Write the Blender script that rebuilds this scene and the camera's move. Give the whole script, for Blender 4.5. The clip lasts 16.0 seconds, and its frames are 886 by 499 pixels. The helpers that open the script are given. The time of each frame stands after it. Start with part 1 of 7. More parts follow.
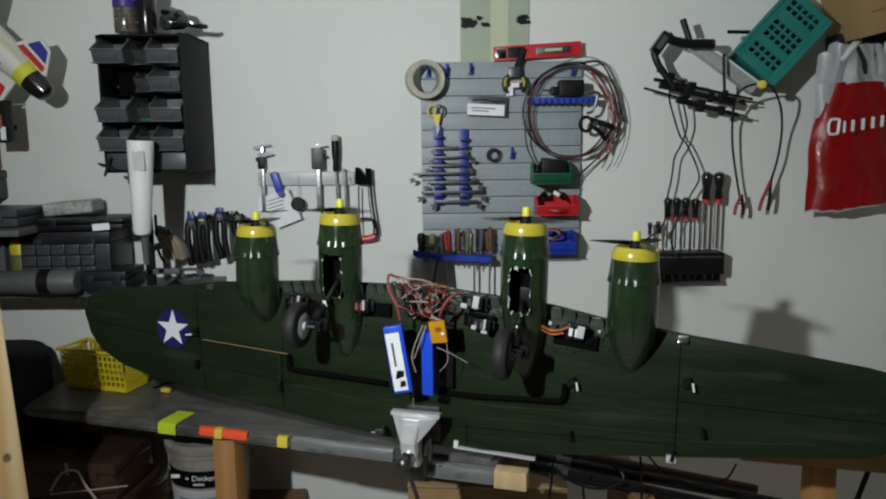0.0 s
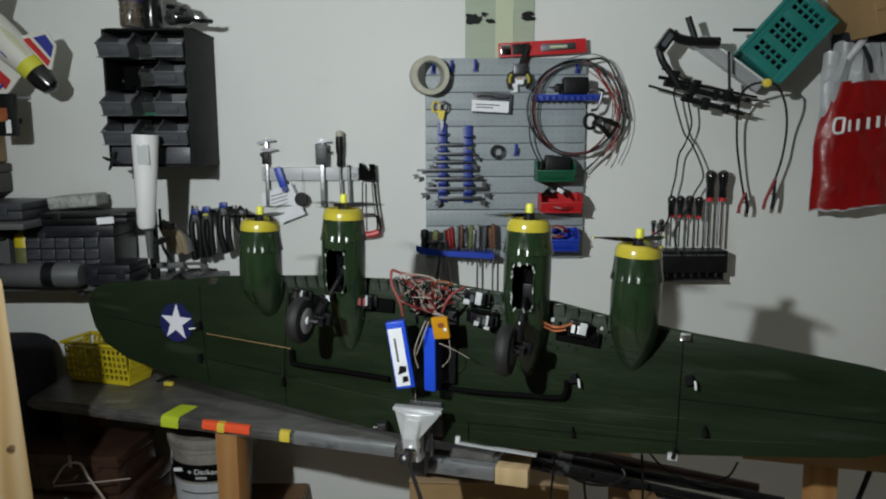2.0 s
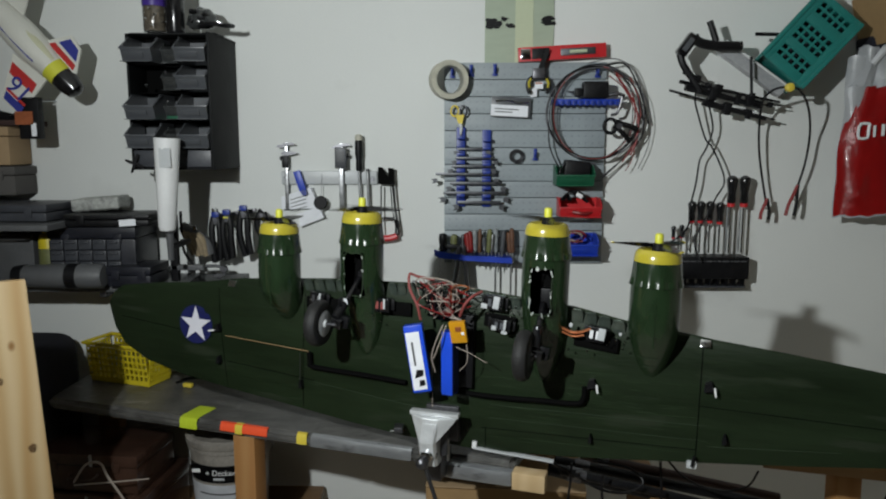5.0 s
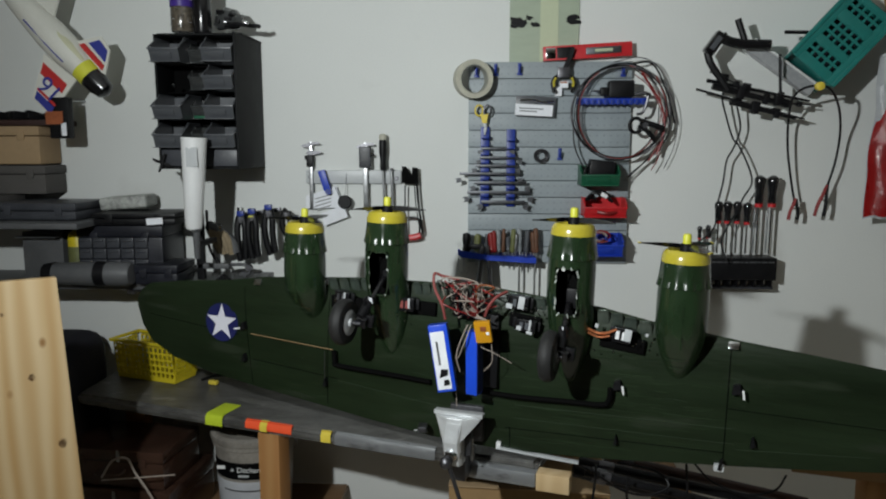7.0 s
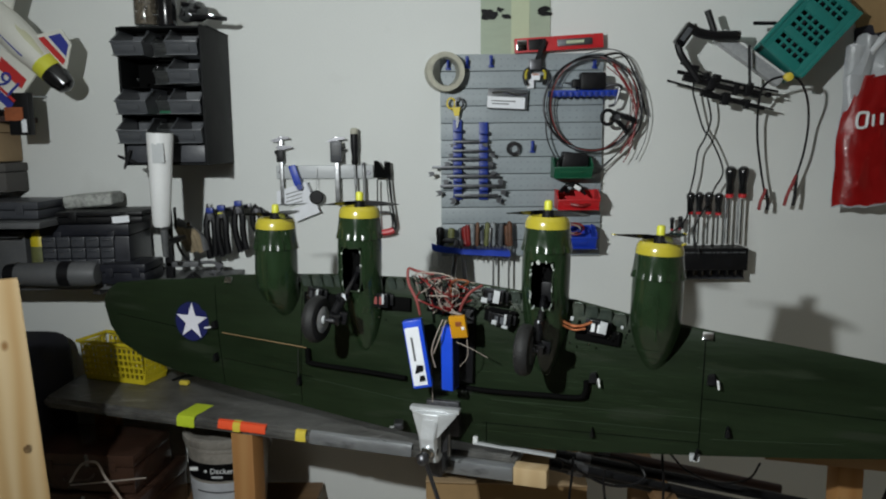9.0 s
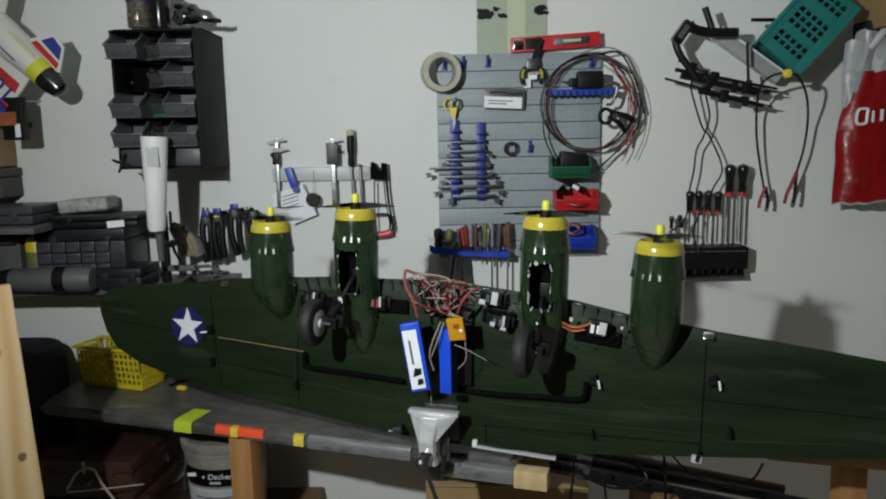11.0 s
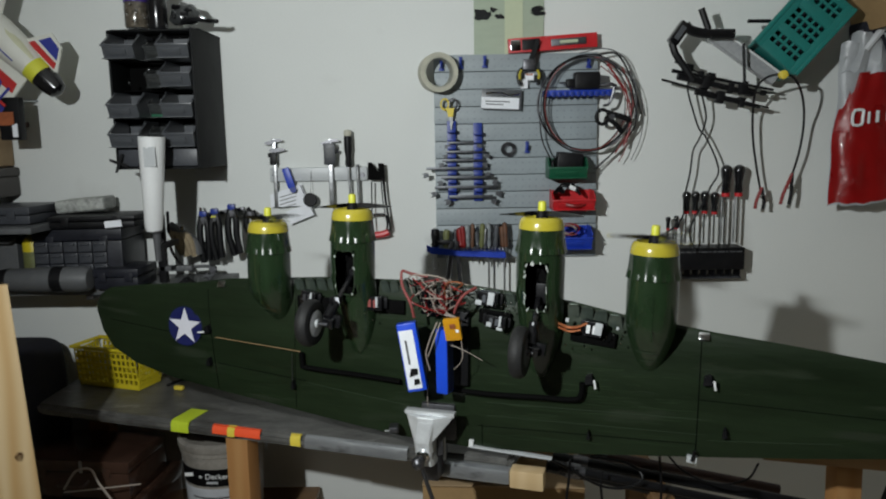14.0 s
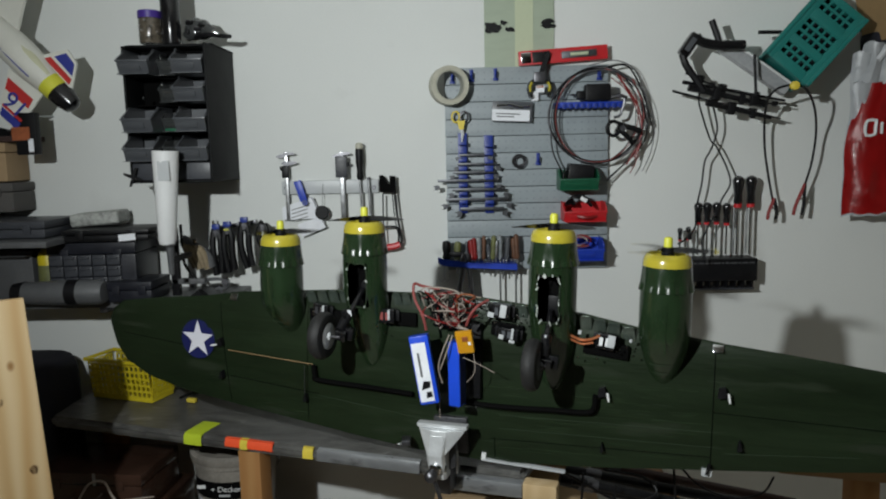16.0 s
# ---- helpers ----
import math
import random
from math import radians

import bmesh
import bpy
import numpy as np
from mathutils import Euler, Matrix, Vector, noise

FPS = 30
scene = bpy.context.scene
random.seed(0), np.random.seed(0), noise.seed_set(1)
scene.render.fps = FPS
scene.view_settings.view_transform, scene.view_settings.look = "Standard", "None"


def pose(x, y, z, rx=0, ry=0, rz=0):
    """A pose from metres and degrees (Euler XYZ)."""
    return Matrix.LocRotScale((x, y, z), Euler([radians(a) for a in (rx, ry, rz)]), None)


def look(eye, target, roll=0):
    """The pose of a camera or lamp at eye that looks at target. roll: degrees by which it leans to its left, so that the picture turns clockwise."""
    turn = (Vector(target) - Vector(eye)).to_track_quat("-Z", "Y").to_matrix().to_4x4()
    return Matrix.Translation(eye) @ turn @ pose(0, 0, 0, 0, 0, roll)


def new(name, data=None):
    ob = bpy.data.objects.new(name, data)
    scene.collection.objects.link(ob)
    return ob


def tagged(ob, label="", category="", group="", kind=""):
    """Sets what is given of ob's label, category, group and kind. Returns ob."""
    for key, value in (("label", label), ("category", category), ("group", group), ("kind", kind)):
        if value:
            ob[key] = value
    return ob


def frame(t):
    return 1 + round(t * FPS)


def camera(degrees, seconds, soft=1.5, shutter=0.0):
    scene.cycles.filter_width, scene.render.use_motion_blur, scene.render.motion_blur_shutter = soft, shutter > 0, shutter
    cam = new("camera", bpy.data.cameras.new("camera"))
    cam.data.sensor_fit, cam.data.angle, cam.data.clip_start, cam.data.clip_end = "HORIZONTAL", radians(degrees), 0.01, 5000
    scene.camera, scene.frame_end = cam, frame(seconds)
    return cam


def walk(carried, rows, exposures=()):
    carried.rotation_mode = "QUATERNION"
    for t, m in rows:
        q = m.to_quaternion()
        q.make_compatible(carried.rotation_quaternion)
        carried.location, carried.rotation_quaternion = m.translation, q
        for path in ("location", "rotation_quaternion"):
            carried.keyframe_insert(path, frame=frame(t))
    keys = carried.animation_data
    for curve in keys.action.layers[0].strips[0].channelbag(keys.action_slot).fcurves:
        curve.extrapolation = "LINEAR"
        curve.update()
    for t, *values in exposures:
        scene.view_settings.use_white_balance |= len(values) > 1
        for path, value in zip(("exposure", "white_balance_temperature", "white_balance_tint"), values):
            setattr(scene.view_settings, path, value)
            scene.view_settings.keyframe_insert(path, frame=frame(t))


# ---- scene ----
# ---- camera ----
cam = camera(63.0, 16.0, soft=2.1, shutter=0.6)
PATH = [
    (0, (0.022, -0.03, 1.551), (0.04, 1.949, 1.262), -0.6),
    (0.5, (0.023, -0.027, 1.55), (0.032, 1.951, 1.258), -0.3),
    (1, (0.018, -0.029, 1.551), (0.032, 1.948, 1.247), -0.1),
    (1.5, (0.018, -0.03, 1.547), (0.025, 1.947, 1.245), -0.1),
    (2, (0.022, -0.032, 1.549), (0.031, 1.946, 1.252), -0.2),
    (2.5, (0.024, -0.035, 1.548), (0.028, 1.945, 1.266), -0.3),
    (3, (0.028, -0.032, 1.545), (0.027, 1.948, 1.262), -0.2),
    (3.5, (0.028, -0.03, 1.546), (0.024, 1.951, 1.271), -0.2),
    (4, (0.024, -0.032, 1.548), (-0.007, 1.948, 1.274), 0.1),
    (6.5, (0.022, -0.029, 1.545), (-0.037, 1.948, 1.244), -0.3),
    (7, (0.013, -0.03, 1.547), (-0.085, 1.947, 1.262), -0.0),
    (7.5, (0.016, -0.027, 1.547), (-0.037, 1.951, 1.254), -0.8),
    (8, (0.011, -0.021, 1.546), (-0.019, 1.959, 1.269), 0.1),
    (8.5, (0.014, -0.02, 1.544), (-0.017, 1.958, 1.25), -0.2),
    (9, (0.012, -0.014, 1.546), (-0.013, 1.963, 1.244), -0.5),
    (11.5, (0.021, 0.002, 1.544), (-0.006, 1.979, 1.246), -1.2),
    (12, (0.023, 0.0, 1.545), (-0.004, 1.977, 1.24), -1.3),
    (12.5, (0.022, 0.0, 1.544), (0.0, 1.977, 1.238), -1.1),
    (13, (0.023, 0.003, 1.545), (-0.003, 1.979, 1.237), -1.1),
    (13.5, (0.022, 0.001, 1.544), (-0.008, 1.978, 1.241), -1.0),
    (14, (0.022, -0.002, 1.546), (0.001, 1.975, 1.247), -1.0),
    (14.5, (0.018, -0.007, 1.547), (-0.019, 1.971, 1.253), -1.1),
    (15, (0.017, -0.003, 1.547), (-0.04, 1.975, 1.256), -1.2),
    (15.5, (0.018, -0.001, 1.549), (-0.036, 1.979, 1.272), -1.5),
    (16, (0.018, -0.004, 1.55), (-0.03, 1.978, 1.281), -1.3),
]
walk(cam, [(t, look(eye, target, roll)) for t, eye, target, roll in PATH])

# ---- light ----
world = bpy.data.worlds.new("room_air")
scene.world = world
world.use_nodes = True
world.node_tree.nodes["Background"].inputs["Color"].default_value = (0.75, 0.85, 1.0, 1)
world.node_tree.nodes["Background"].inputs["Strength"].default_value = 0.02
LAMP = (-0.61, 0.11, 1.86)
lamp = new("lamp", bpy.data.lights.new("lamp", "AREA"))
lamp.data.shape = "DISK"
lamp.data.size = 0.05
lamp.data.energy = 19.8
lamp.data.spread = radians(150)
lamp.data.color = (0.95, 1.0, 1.0)
lamp.matrix_world = look(LAMP, (0.56, 2.10, 1.38))
scene.view_settings.exposure = 0.0


# ---- materials ----
def material(name, color, rough=0.5, metal=0.0, vary=0.12, scale=9.0, fine=120.0, bump=0.15, depth=0.002, coat=0.0,
             spec=0.5, spots=None, spot_scale=6.0, spot_edge=0.62, island=0.0, trans=0.0, alpha=1.0, stretch=(1, 1, 1)):
    """Principled surface: blotches at two sizes, fine relief, uneven gloss, optional worn spots of a second colour."""
    m = bpy.data.materials.new(name)
    m.use_nodes = True
    nt = m.node_tree
    n, l = nt.nodes, nt.links
    b = n["Principled BSDF"]
    tc = n.new("ShaderNodeTexCoord")
    mp = n.new("ShaderNodeMapping")
    mp.inputs["Scale"].default_value = stretch
    l.new(tc.outputs["Object"], mp.inputs["Vector"])
    big = n.new("ShaderNodeTexNoise")
    big.inputs["Scale"].default_value = scale
    big.inputs["Detail"].default_value = 5
    small = n.new("ShaderNodeTexNoise")
    small.inputs["Scale"].default_value = fine
    small.inputs["Detail"].default_value = 3
    for t in (big, small):
        l.new(mp.outputs["Vector"], t.inputs["Vector"])
    mix = n.new("ShaderNodeMath")
    mix.operation = "MULTIPLY_ADD"
    l.new(small.outputs["Fac"], mix.inputs[0])
    mix.inputs[1].default_value = 0.4
    l.new(big.outputs["Fac"], mix.inputs[2])
    ramp = n.new("ShaderNodeValToRGB")
    ramp.color_ramp.elements[0].position = 0.45
    ramp.color_ramp.elements[1].position = 0.95
    lo = [max(0, c * (1 - vary)) for c in color]
    hi = [min(1, c * (1 + vary)) for c in color]
    ramp.color_ramp.elements[0].color = (*lo, 1)
    ramp.color_ramp.elements[1].color = (*hi, 1)
    l.new(mix.outputs[0], ramp.inputs["Fac"])
    out = ramp.outputs["Color"]
    if spots:
        sp = n.new("ShaderNodeTexNoise")
        sp.inputs["Scale"].default_value = spot_scale
        sp.inputs["Detail"].default_value = 8
        l.new(mp.outputs["Vector"], sp.inputs["Vector"])
        r2 = n.new("ShaderNodeValToRGB")
        r2.color_ramp.elements[0].position = spot_edge
        r2.color_ramp.elements[1].position = spot_edge + 0.08
        l.new(sp.outputs["Fac"], r2.inputs["Fac"])
        mc = n.new("ShaderNodeMixRGB")
        l.new(r2.outputs["Color"], mc.inputs[0])
        l.new(out, mc.inputs[1])
        mc.inputs[2].default_value = (*spots, 1)
        out = mc.outputs[0]
    if island:
        oi = n.new("ShaderNodeObjectInfo")
        hs = n.new("ShaderNodeHueSaturation")
        ma = n.new("ShaderNodeMath")
        ma.operation = "MULTIPLY_ADD"
        l.new(oi.outputs["Random"], ma.inputs[0])
        ma.inputs[1].default_value = island
        ma.inputs[2].default_value = 1 - island / 2
        l.new(ma.outputs[0], hs.inputs["Value"])
        l.new(out, hs.inputs["Color"])
        out = hs.outputs[0]
    l.new(out, b.inputs["Base Color"])
    rr = n.new("ShaderNodeMapRange")
    rr.inputs["To Min"].default_value = max(0.02, rough - 0.1)
    rr.inputs["To Max"].default_value = min(1, rough + 0.1)
    l.new(big.outputs["Fac"], rr.inputs["Value"])
    l.new(rr.outputs[0], b.inputs["Roughness"])
    b.inputs["Metallic"].default_value = metal
    b.inputs["Specular IOR Level"].default_value = spec
    b.inputs["Coat Weight"].default_value = coat
    b.inputs["Coat Roughness"].default_value = 0.08
    b.inputs["Transmission Weight"].default_value = trans
    b.inputs["Alpha"].default_value = alpha
    if bump:
        bp = n.new("ShaderNodeBump")
        bp.inputs["Strength"].default_value = bump
        bp.inputs["Distance"].default_value = depth
        l.new(small.outputs["Fac"], bp.inputs["Height"])
        l.new(bp.outputs["Normal"], b.inputs["Normal"])
    return m


def wood_material(name, light, dark, scale=3.0, knots=True, along=(1, 1, 0.12)):
    m = bpy.data.materials.new(name)
    m.use_nodes = True
    n, l = m.node_tree.nodes, m.node_tree.links
    b = n["Principled BSDF"]
    tc = n.new("ShaderNodeTexCoord")
    mp = n.new("ShaderNodeMapping")
    mp.inputs["Scale"].default_value = along
    l.new(tc.outputs["Object"], mp.inputs["Vector"])
    no = n.new("ShaderNodeTexNoise")
    no.inputs["Scale"].default_value = scale * 2
    no.inputs["Detail"].default_value = 3
    no.inputs["Distortion"].default_value = 1.5
    l.new(mp.outputs["Vector"], no.inputs["Vector"])
    wa = n.new("ShaderNodeTexWave")
    wa.inputs["Scale"].default_value = scale * 4
    wa.inputs["Distortion"].default_value = 9
    wa.inputs["Detail"].default_value = 3
    wa.inputs["Detail Scale"].default_value = 0.7
    l.new(mp.outputs["Vector"], wa.inputs["Vector"])
    mixf = n.new("ShaderNodeMath")
    mixf.operation = "MULTIPLY_ADD"
    l.new(wa.outputs["Fac"], mixf.inputs[0])
    mixf.inputs[1].default_value = 0.45
    l.new(no.outputs["Fac"], mixf.inputs[2])
    ra = n.new("ShaderNodeValToRGB")
    ra.color_ramp.elements[0].position = 0.35
    ra.color_ramp.elements[0].color = (*light, 1)
    ra.color_ramp.elements[1].position = 1.0
    ra.color_ramp.elements[1].color = (*dark, 1)
    l.new(mixf.outputs[0], ra.inputs["Fac"])
    out = ra.outputs["Color"]
    if knots:
        vo = n.new("ShaderNodeTexVoronoi")
        vo.inputs["Scale"].default_value = 8.5
        mk = n.new("ShaderNodeMapping")
        mk.inputs["Scale"].default_value = (1.2, 1.2, 0.75)
        l.new(tc.outputs["Object"], mk.inputs["Vector"])
        l.new(mk.outputs["Vector"], vo.inputs["Vector"])
        rk = n.new("ShaderNodeValToRGB")
        rk.color_ramp.elements[0].position = 0.05
        rk.color_ramp.elements[0].color = (1, 1, 1, 1)
        rk.color_ramp.elements[1].position = 0.095
        rk.color_ramp.elements[1].color = (0, 0, 0, 1)
        l.new(vo.outputs["Distance"], rk.inputs["Fac"])
        mc = n.new("ShaderNodeMixRGB")
        l.new(rk.outputs["Color"], mc.inputs[0])
        l.new(out, mc.inputs[1])
        mc.inputs[2].default_value = (dark[0] * 0.6, dark[1] * 0.5, dark[2] * 0.4, 1)
        out = mc.outputs[0]
    l.new(out, b.inputs["Base Color"])
    b.inputs["Roughness"].default_value = 0.6
    bp = n.new("ShaderNodeBump")
    bp.inputs["Strength"].default_value = 0.2
    bp.inputs["Distance"].default_value = 0.002
    l.new(wa.outputs["Fac"], bp.inputs["Height"])
    l.new(bp.outputs["Normal"], b.inputs["Normal"])
    return m


M_WALL = material("wall_paint", (0.70, 0.72, 0.70), 0.85, vary=0.05, scale=1.3, fine=220, bump=0.25, depth=0.002, spots=(0.60, 0.61, 0.59), spot_scale=2.2, spot_edge=0.66)
M_CEIL = material("ceiling_paint", (0.80, 0.80, 0.78), 0.9, vary=0.04)
M_DULL = material("dull_cream_wall", (0.60, 0.56, 0.49), 0.9, vary=0.1, scale=2)
M_BACK = material("dark_unseen_wall", (0.085, 0.062, 0.042), 0.85, vary=0.3, scale=3)
M_FLOOR = material("pale_bounce_floor", (0.52, 0.47, 0.40), 0.8, vary=0.2, scale=3)
M_GREEN = material("olive_paint", (0.0105, 0.0195, 0.0080), 0.38, vary=0.35, scale=5, fine=38, bump=0.28, depth=0.003, coat=0.05, spec=0.35, spots=(0.022, 0.031, 0.018), spot_scale=9, spot_edge=0.60, stretch=(0.45, 1, 2.4))
M_COWL = material("olive_gloss", (0.016, 0.033, 0.014), 0.20, vary=0.35, scale=9, fine=45, bump=0.16, coat=0.35, stretch=(1, 1, 0.4))
M_YELLOW = material("yellow_gloss", (0.44, 0.37, 0.035), 0.22, vary=0.08, scale=20, coat=0.5, bump=0.05)
M_NEON = material("neon_yellow_plastic", (0.62, 0.62, 0.05), 0.45, vary=0.06)
M_BLACK = material("black_plastic", (0.0065, 0.0065, 0.0075), 0.45, vary=0.3, scale=30, spec=0.22)
M_BLACKG = material("black_gloss", (0.008, 0.008, 0.009), 0.2, vary=0.3, scale=30, coat=0.3)
M_RUBBER = material("black_rubber", (0.009, 0.009, 0.009), 0.65, vary=0.3, scale=60, fine=300, bump=0.4)
# flat near-black: painted shade in bays, slots and rack; also black bracket and seams
M_DARK = material("flat_black_and_shade", (0.0025, 0.0025, 0.0025), 0.8, vary=0.3, spec=0.06)
M_GREYP = material("grey_plastic", (0.075, 0.08, 0.088), 0.33, vary=0.12, scale=20, bump=0.06)
M_GREYP2 = material("dark_grey_plastic", (0.045, 0.048, 0.056), 0.40, vary=0.2, scale=20, spec=0.4)
M_NAVYP = material("navy_black_plastic", (0.014, 0.015, 0.021), 0.4, vary=0.3, scale=20, spec=0.3)
M_GAP = material("board_gap", (0.17, 0.19, 0.20), 0.6, vary=0.15)
M_SPAN = material("dark_spanner_steel", (0.085, 0.088, 0.095), 0.42, metal=0.8, vary=0.25, scale=60)
M_BEAM2 = wood_material("tan_beam", (0.34, 0.20, 0.085), (0.26, 0.14, 0.05), 2.4, knots=False, along=(0.12, 1, 1))
M_DOT = material("punched_hole", (0.20, 0.22, 0.235), 0.6)
M_PEG = material("pegboard_grey", (0.28, 0.32, 0.34), 0.5, vary=0.14, scale=10, fine=200, bump=0.1)
M_BLUE = material("blue_plastic", (0.015, 0.05, 0.42), 0.4, vary=0.12, scale=25)
M_BLUED = material("dark_blue_plastic", (0.010, 0.032, 0.24), 0.4, vary=0.15, scale=25)
M_RED = material("red_plastic", (0.52, 0.02, 0.025), 0.4, vary=0.12, scale=25)
M_REDD = material("dark_red", (0.22, 0.012, 0.012), 0.45, vary=0.2, scale=25)
M_ORANGE = material("fluorescent_orange_tape", (0.90, 0.10, 0.03), 0.5, vary=0.08)
M_YTAPE = material("yellow_tape", (0.70, 0.55, 0.06), 0.5, vary=0.1)
M_LTAPE = material("lime_tape", (0.50, 0.62, 0.03), 0.5, vary=0.1)
M_WHITE = material("white_plastic", (0.75, 0.76, 0.76), 0.4, vary=0.05)
M_PAPER = material("paper", (0.80, 0.82, 0.86), 0.85, vary=0.05, scale=30)
M_TEAL = material("teal_plastic", (0.015, 0.17, 0.15), 0.38, vary=0.12, scale=12)
M_GBIN = material("green_plastic", (0.012, 0.10, 0.05), 0.4, vary=0.15)
M_YBASK = material("yellow_plastic", (0.62, 0.50, 0.02), 0.4, vary=0.1, scale=15)
M_STEEL = material("steel", (0.42, 0.43, 0.44), 0.32, metal=1.0, vary=0.15, scale=40, bump=0.08)
M_DSTEEL = material("dark_steel", (0.13, 0.13, 0.14), 0.4, metal=0.9, vary=0.2, scale=40)
M_CHROME = material("chrome", (0.75, 0.76, 0.77), 0.12, metal=1.0, vary=0.05, bump=0.0)
M_VISE = material("vise_silver_paint", (0.62, 0.64, 0.65), 0.34, metal=0.3, vary=0.12, scale=25, bump=0.2, spots=(0.2, 0.2, 0.2), spot_scale=30, spot_edge=0.72)
M_BENCH = material("worn_grey_bench", (0.098, 0.096, 0.090), 0.38, vary=0.5, scale=14, fine=70, bump=0.55, depth=0.003, spots=(0.21, 0.205, 0.195), spot_scale=17, spot_edge=0.64, stretch=(1, 2.2, 1))
M_RAIL = material("silver_tape", (0.30, 0.31, 0.32), 0.30, metal=0.6, vary=0.3, scale=22, fine=60, bump=0.35, depth=0.003, spots=(0.13, 0.13, 0.13), spot_scale=16, spot_edge=0.60, stretch=(0.35, 1, 1))
M_PINE = wood_material("pine_board", (0.62, 0.475, 0.275), (0.46, 0.29, 0.12), 1.9)
M_POST = wood_material("orange_pine", (0.44, 0.24, 0.09), (0.36, 0.17, 0.055), 1.6)
M_PALE = wood_material("pale_wood", (0.58, 0.43, 0.24), (0.50, 0.35, 0.18), 2.0, knots=False)
M_BEAM = wood_material("brown_beam", (0.26, 0.15, 0.07), (0.16, 0.085, 0.035), 3.0, knots=False, along=(0.12, 1, 1))
M_CARD = material("cardboard", (0.36, 0.25, 0.14), 0.85, vary=0.1, scale=5, fine=60)
M_CARD2 = material("brown_cardboard", (0.30, 0.19, 0.085), 0.85, vary=0.12, scale=5)
M_LEATHER = material("brown_leather", (0.050, 0.026, 0.018), 0.20, coat=0.4, vary=0.3, scale=12, fine=160, bump=0.35)
M_CLOTH = material("dark_fabric", (0.007, 0.007, 0.013), 0.9, vary=0.3, scale=20)
M_CREAM = material("cream_tape_roll", (0.46, 0.45, 0.37), 0.6, vary=0.12, scale=30)
M_CREAMD = material("cream_tape_edge", (0.30, 0.30, 0.25), 0.5, vary=0.15, scale=30)
M_NAVY = material("navy_paint", (0.012, 0.016, 0.09), 0.35, vary=0.1)
M_STAR = material("white_paint", (0.70, 0.70, 0.76), 0.4, vary=0.04)
M_FOAM = material("white_foam", (0.66, 0.66, 0.60), 0.5, vary=0.05, scale=10)
M_FOAMY = material("cream_foam", (0.55, 0.55, 0.38), 0.5, vary=0.08, scale=10)
M_DECALR = material("red_decal", (0.48, 0.03, 0.03), 0.4, vary=0.08)
M_DECALB = material("blue_decal", (0.03, 0.04, 0.26), 0.4, vary=0.08)
M_POSTER = material("poster_green", (0.36, 0.42, 0.32), 0.5, vary=0.06, scale=14, stretch=(1, 1, 4))
M_POSTER2 = material("poster_pale", (0.50, 0.55, 0.38), 0.5, vary=0.05, scale=6)
M_CLOUDY = material("cloudy_clear_plastic", (0.36, 0.37, 0.38), 0.2, vary=0.2, scale=14, bump=0.2, coat=0.3)
M_SMOKE = material("smoky_clear_plastic", (0.045, 0.048, 0.048), 0.15, vary=0.4, scale=30, bump=0.15, coat=0.4)
M_RACK = material("rack_black_sheet", (0.0055, 0.006, 0.0065), 0.62, vary=0.3, scale=14, spec=0.16)
M_TOOLO = material("olive_grip", (0.13, 0.14, 0.05), 0.5, vary=0.3, scale=40)
M_TOOLB = material("brown_grip", (0.12, 0.055, 0.03), 0.5, vary=0.3, scale=40)
M_TOOLG = material("worn_clear_grip", (0.25, 0.27, 0.28), 0.3, vary=0.3, scale=60)
M_CABG = material("grey_cable", (0.10, 0.10, 0.11), 0.45, vary=0.2)
M_TAPEW = material("chipped_paint", (0.16, 0.18, 0.16), 0.4, vary=0.3, scale=60)
M_KNOT = material("pine_knot", (0.26, 0.14, 0.065), 0.55, vary=0.5, scale=60)
M_PAIL = material("grimy_pail", (0.27, 0.25, 0.22), 0.4, vary=0.35, scale=14, coat=0.15)
M_OBOX = material("faded_orange_print", (0.30, 0.085, 0.03), 0.5, vary=0.25, scale=30)
M_CHIP = material("torn_foam_edge", (0.50, 0.52, 0.50), 0.7, vary=0.3, scale=60)
M_BAGR = material("red_bag_film", (0.46, 0.013, 0.013), 0.3, vary=0.15, scale=6, fine=25, bump=0.5, depth=0.006, coat=0.2)
M_BAGW = material("white_bag_film", (0.62, 0.64, 0.66), 0.3, vary=0.08, scale=6, fine=25, bump=0.5, depth=0.006)
M_GOLD = material("orange_heat_shrink", (0.55, 0.26, 0.01), 0.3, vary=0.12, coat=0.4)
M_LIPO = material("blue_heat_shrink", (0.012, 0.07, 0.62), 0.3, vary=0.1, coat=0.4, bump=0.2)
M_COPPER = material("copper_wire", (0.45, 0.15, 0.06), 0.4, metal=0.6, vary=0.2)
M_SCREWS = material("jar_of_brass_screws", (0.10, 0.085, 0.065), 0.18, vary=0.75, scale=110, fine=240, bump=0.3, coat=0.5)
M_PURPLE = material("purple_lid", (0.06, 0.03, 0.25), 0.4)
M_TAN = material("tan_rod", (0.26, 0.17, 0.08), 0.5)
M_LERIB = material("metallic_green_trim", (0.085, 0.108, 0.090), 0.22, metal=0.45, vary=0.35, scale=25, coat=0.4)
M_SEAM = material("worn_seam", (0.030, 0.045, 0.026), 0.75, spec=0.12)
M_STREAK = material("brushed_green", (0.024, 0.042, 0.018), 0.75, spec=0.12)
M_BARW = material("pale_bar", (0.47, 0.49, 0.50), 0.4, vary=0.05)
M_TRAYB = material("dark_brown_tray", (0.035, 0.015, 0.012), 0.5)
M_WHITEW = material("white_wire", (0.33, 0.28, 0.24), 0.6, spec=0.3)
M_REDW = material("red_wire", (0.23, 0.055, 0.05), 0.6, spec=0.3)
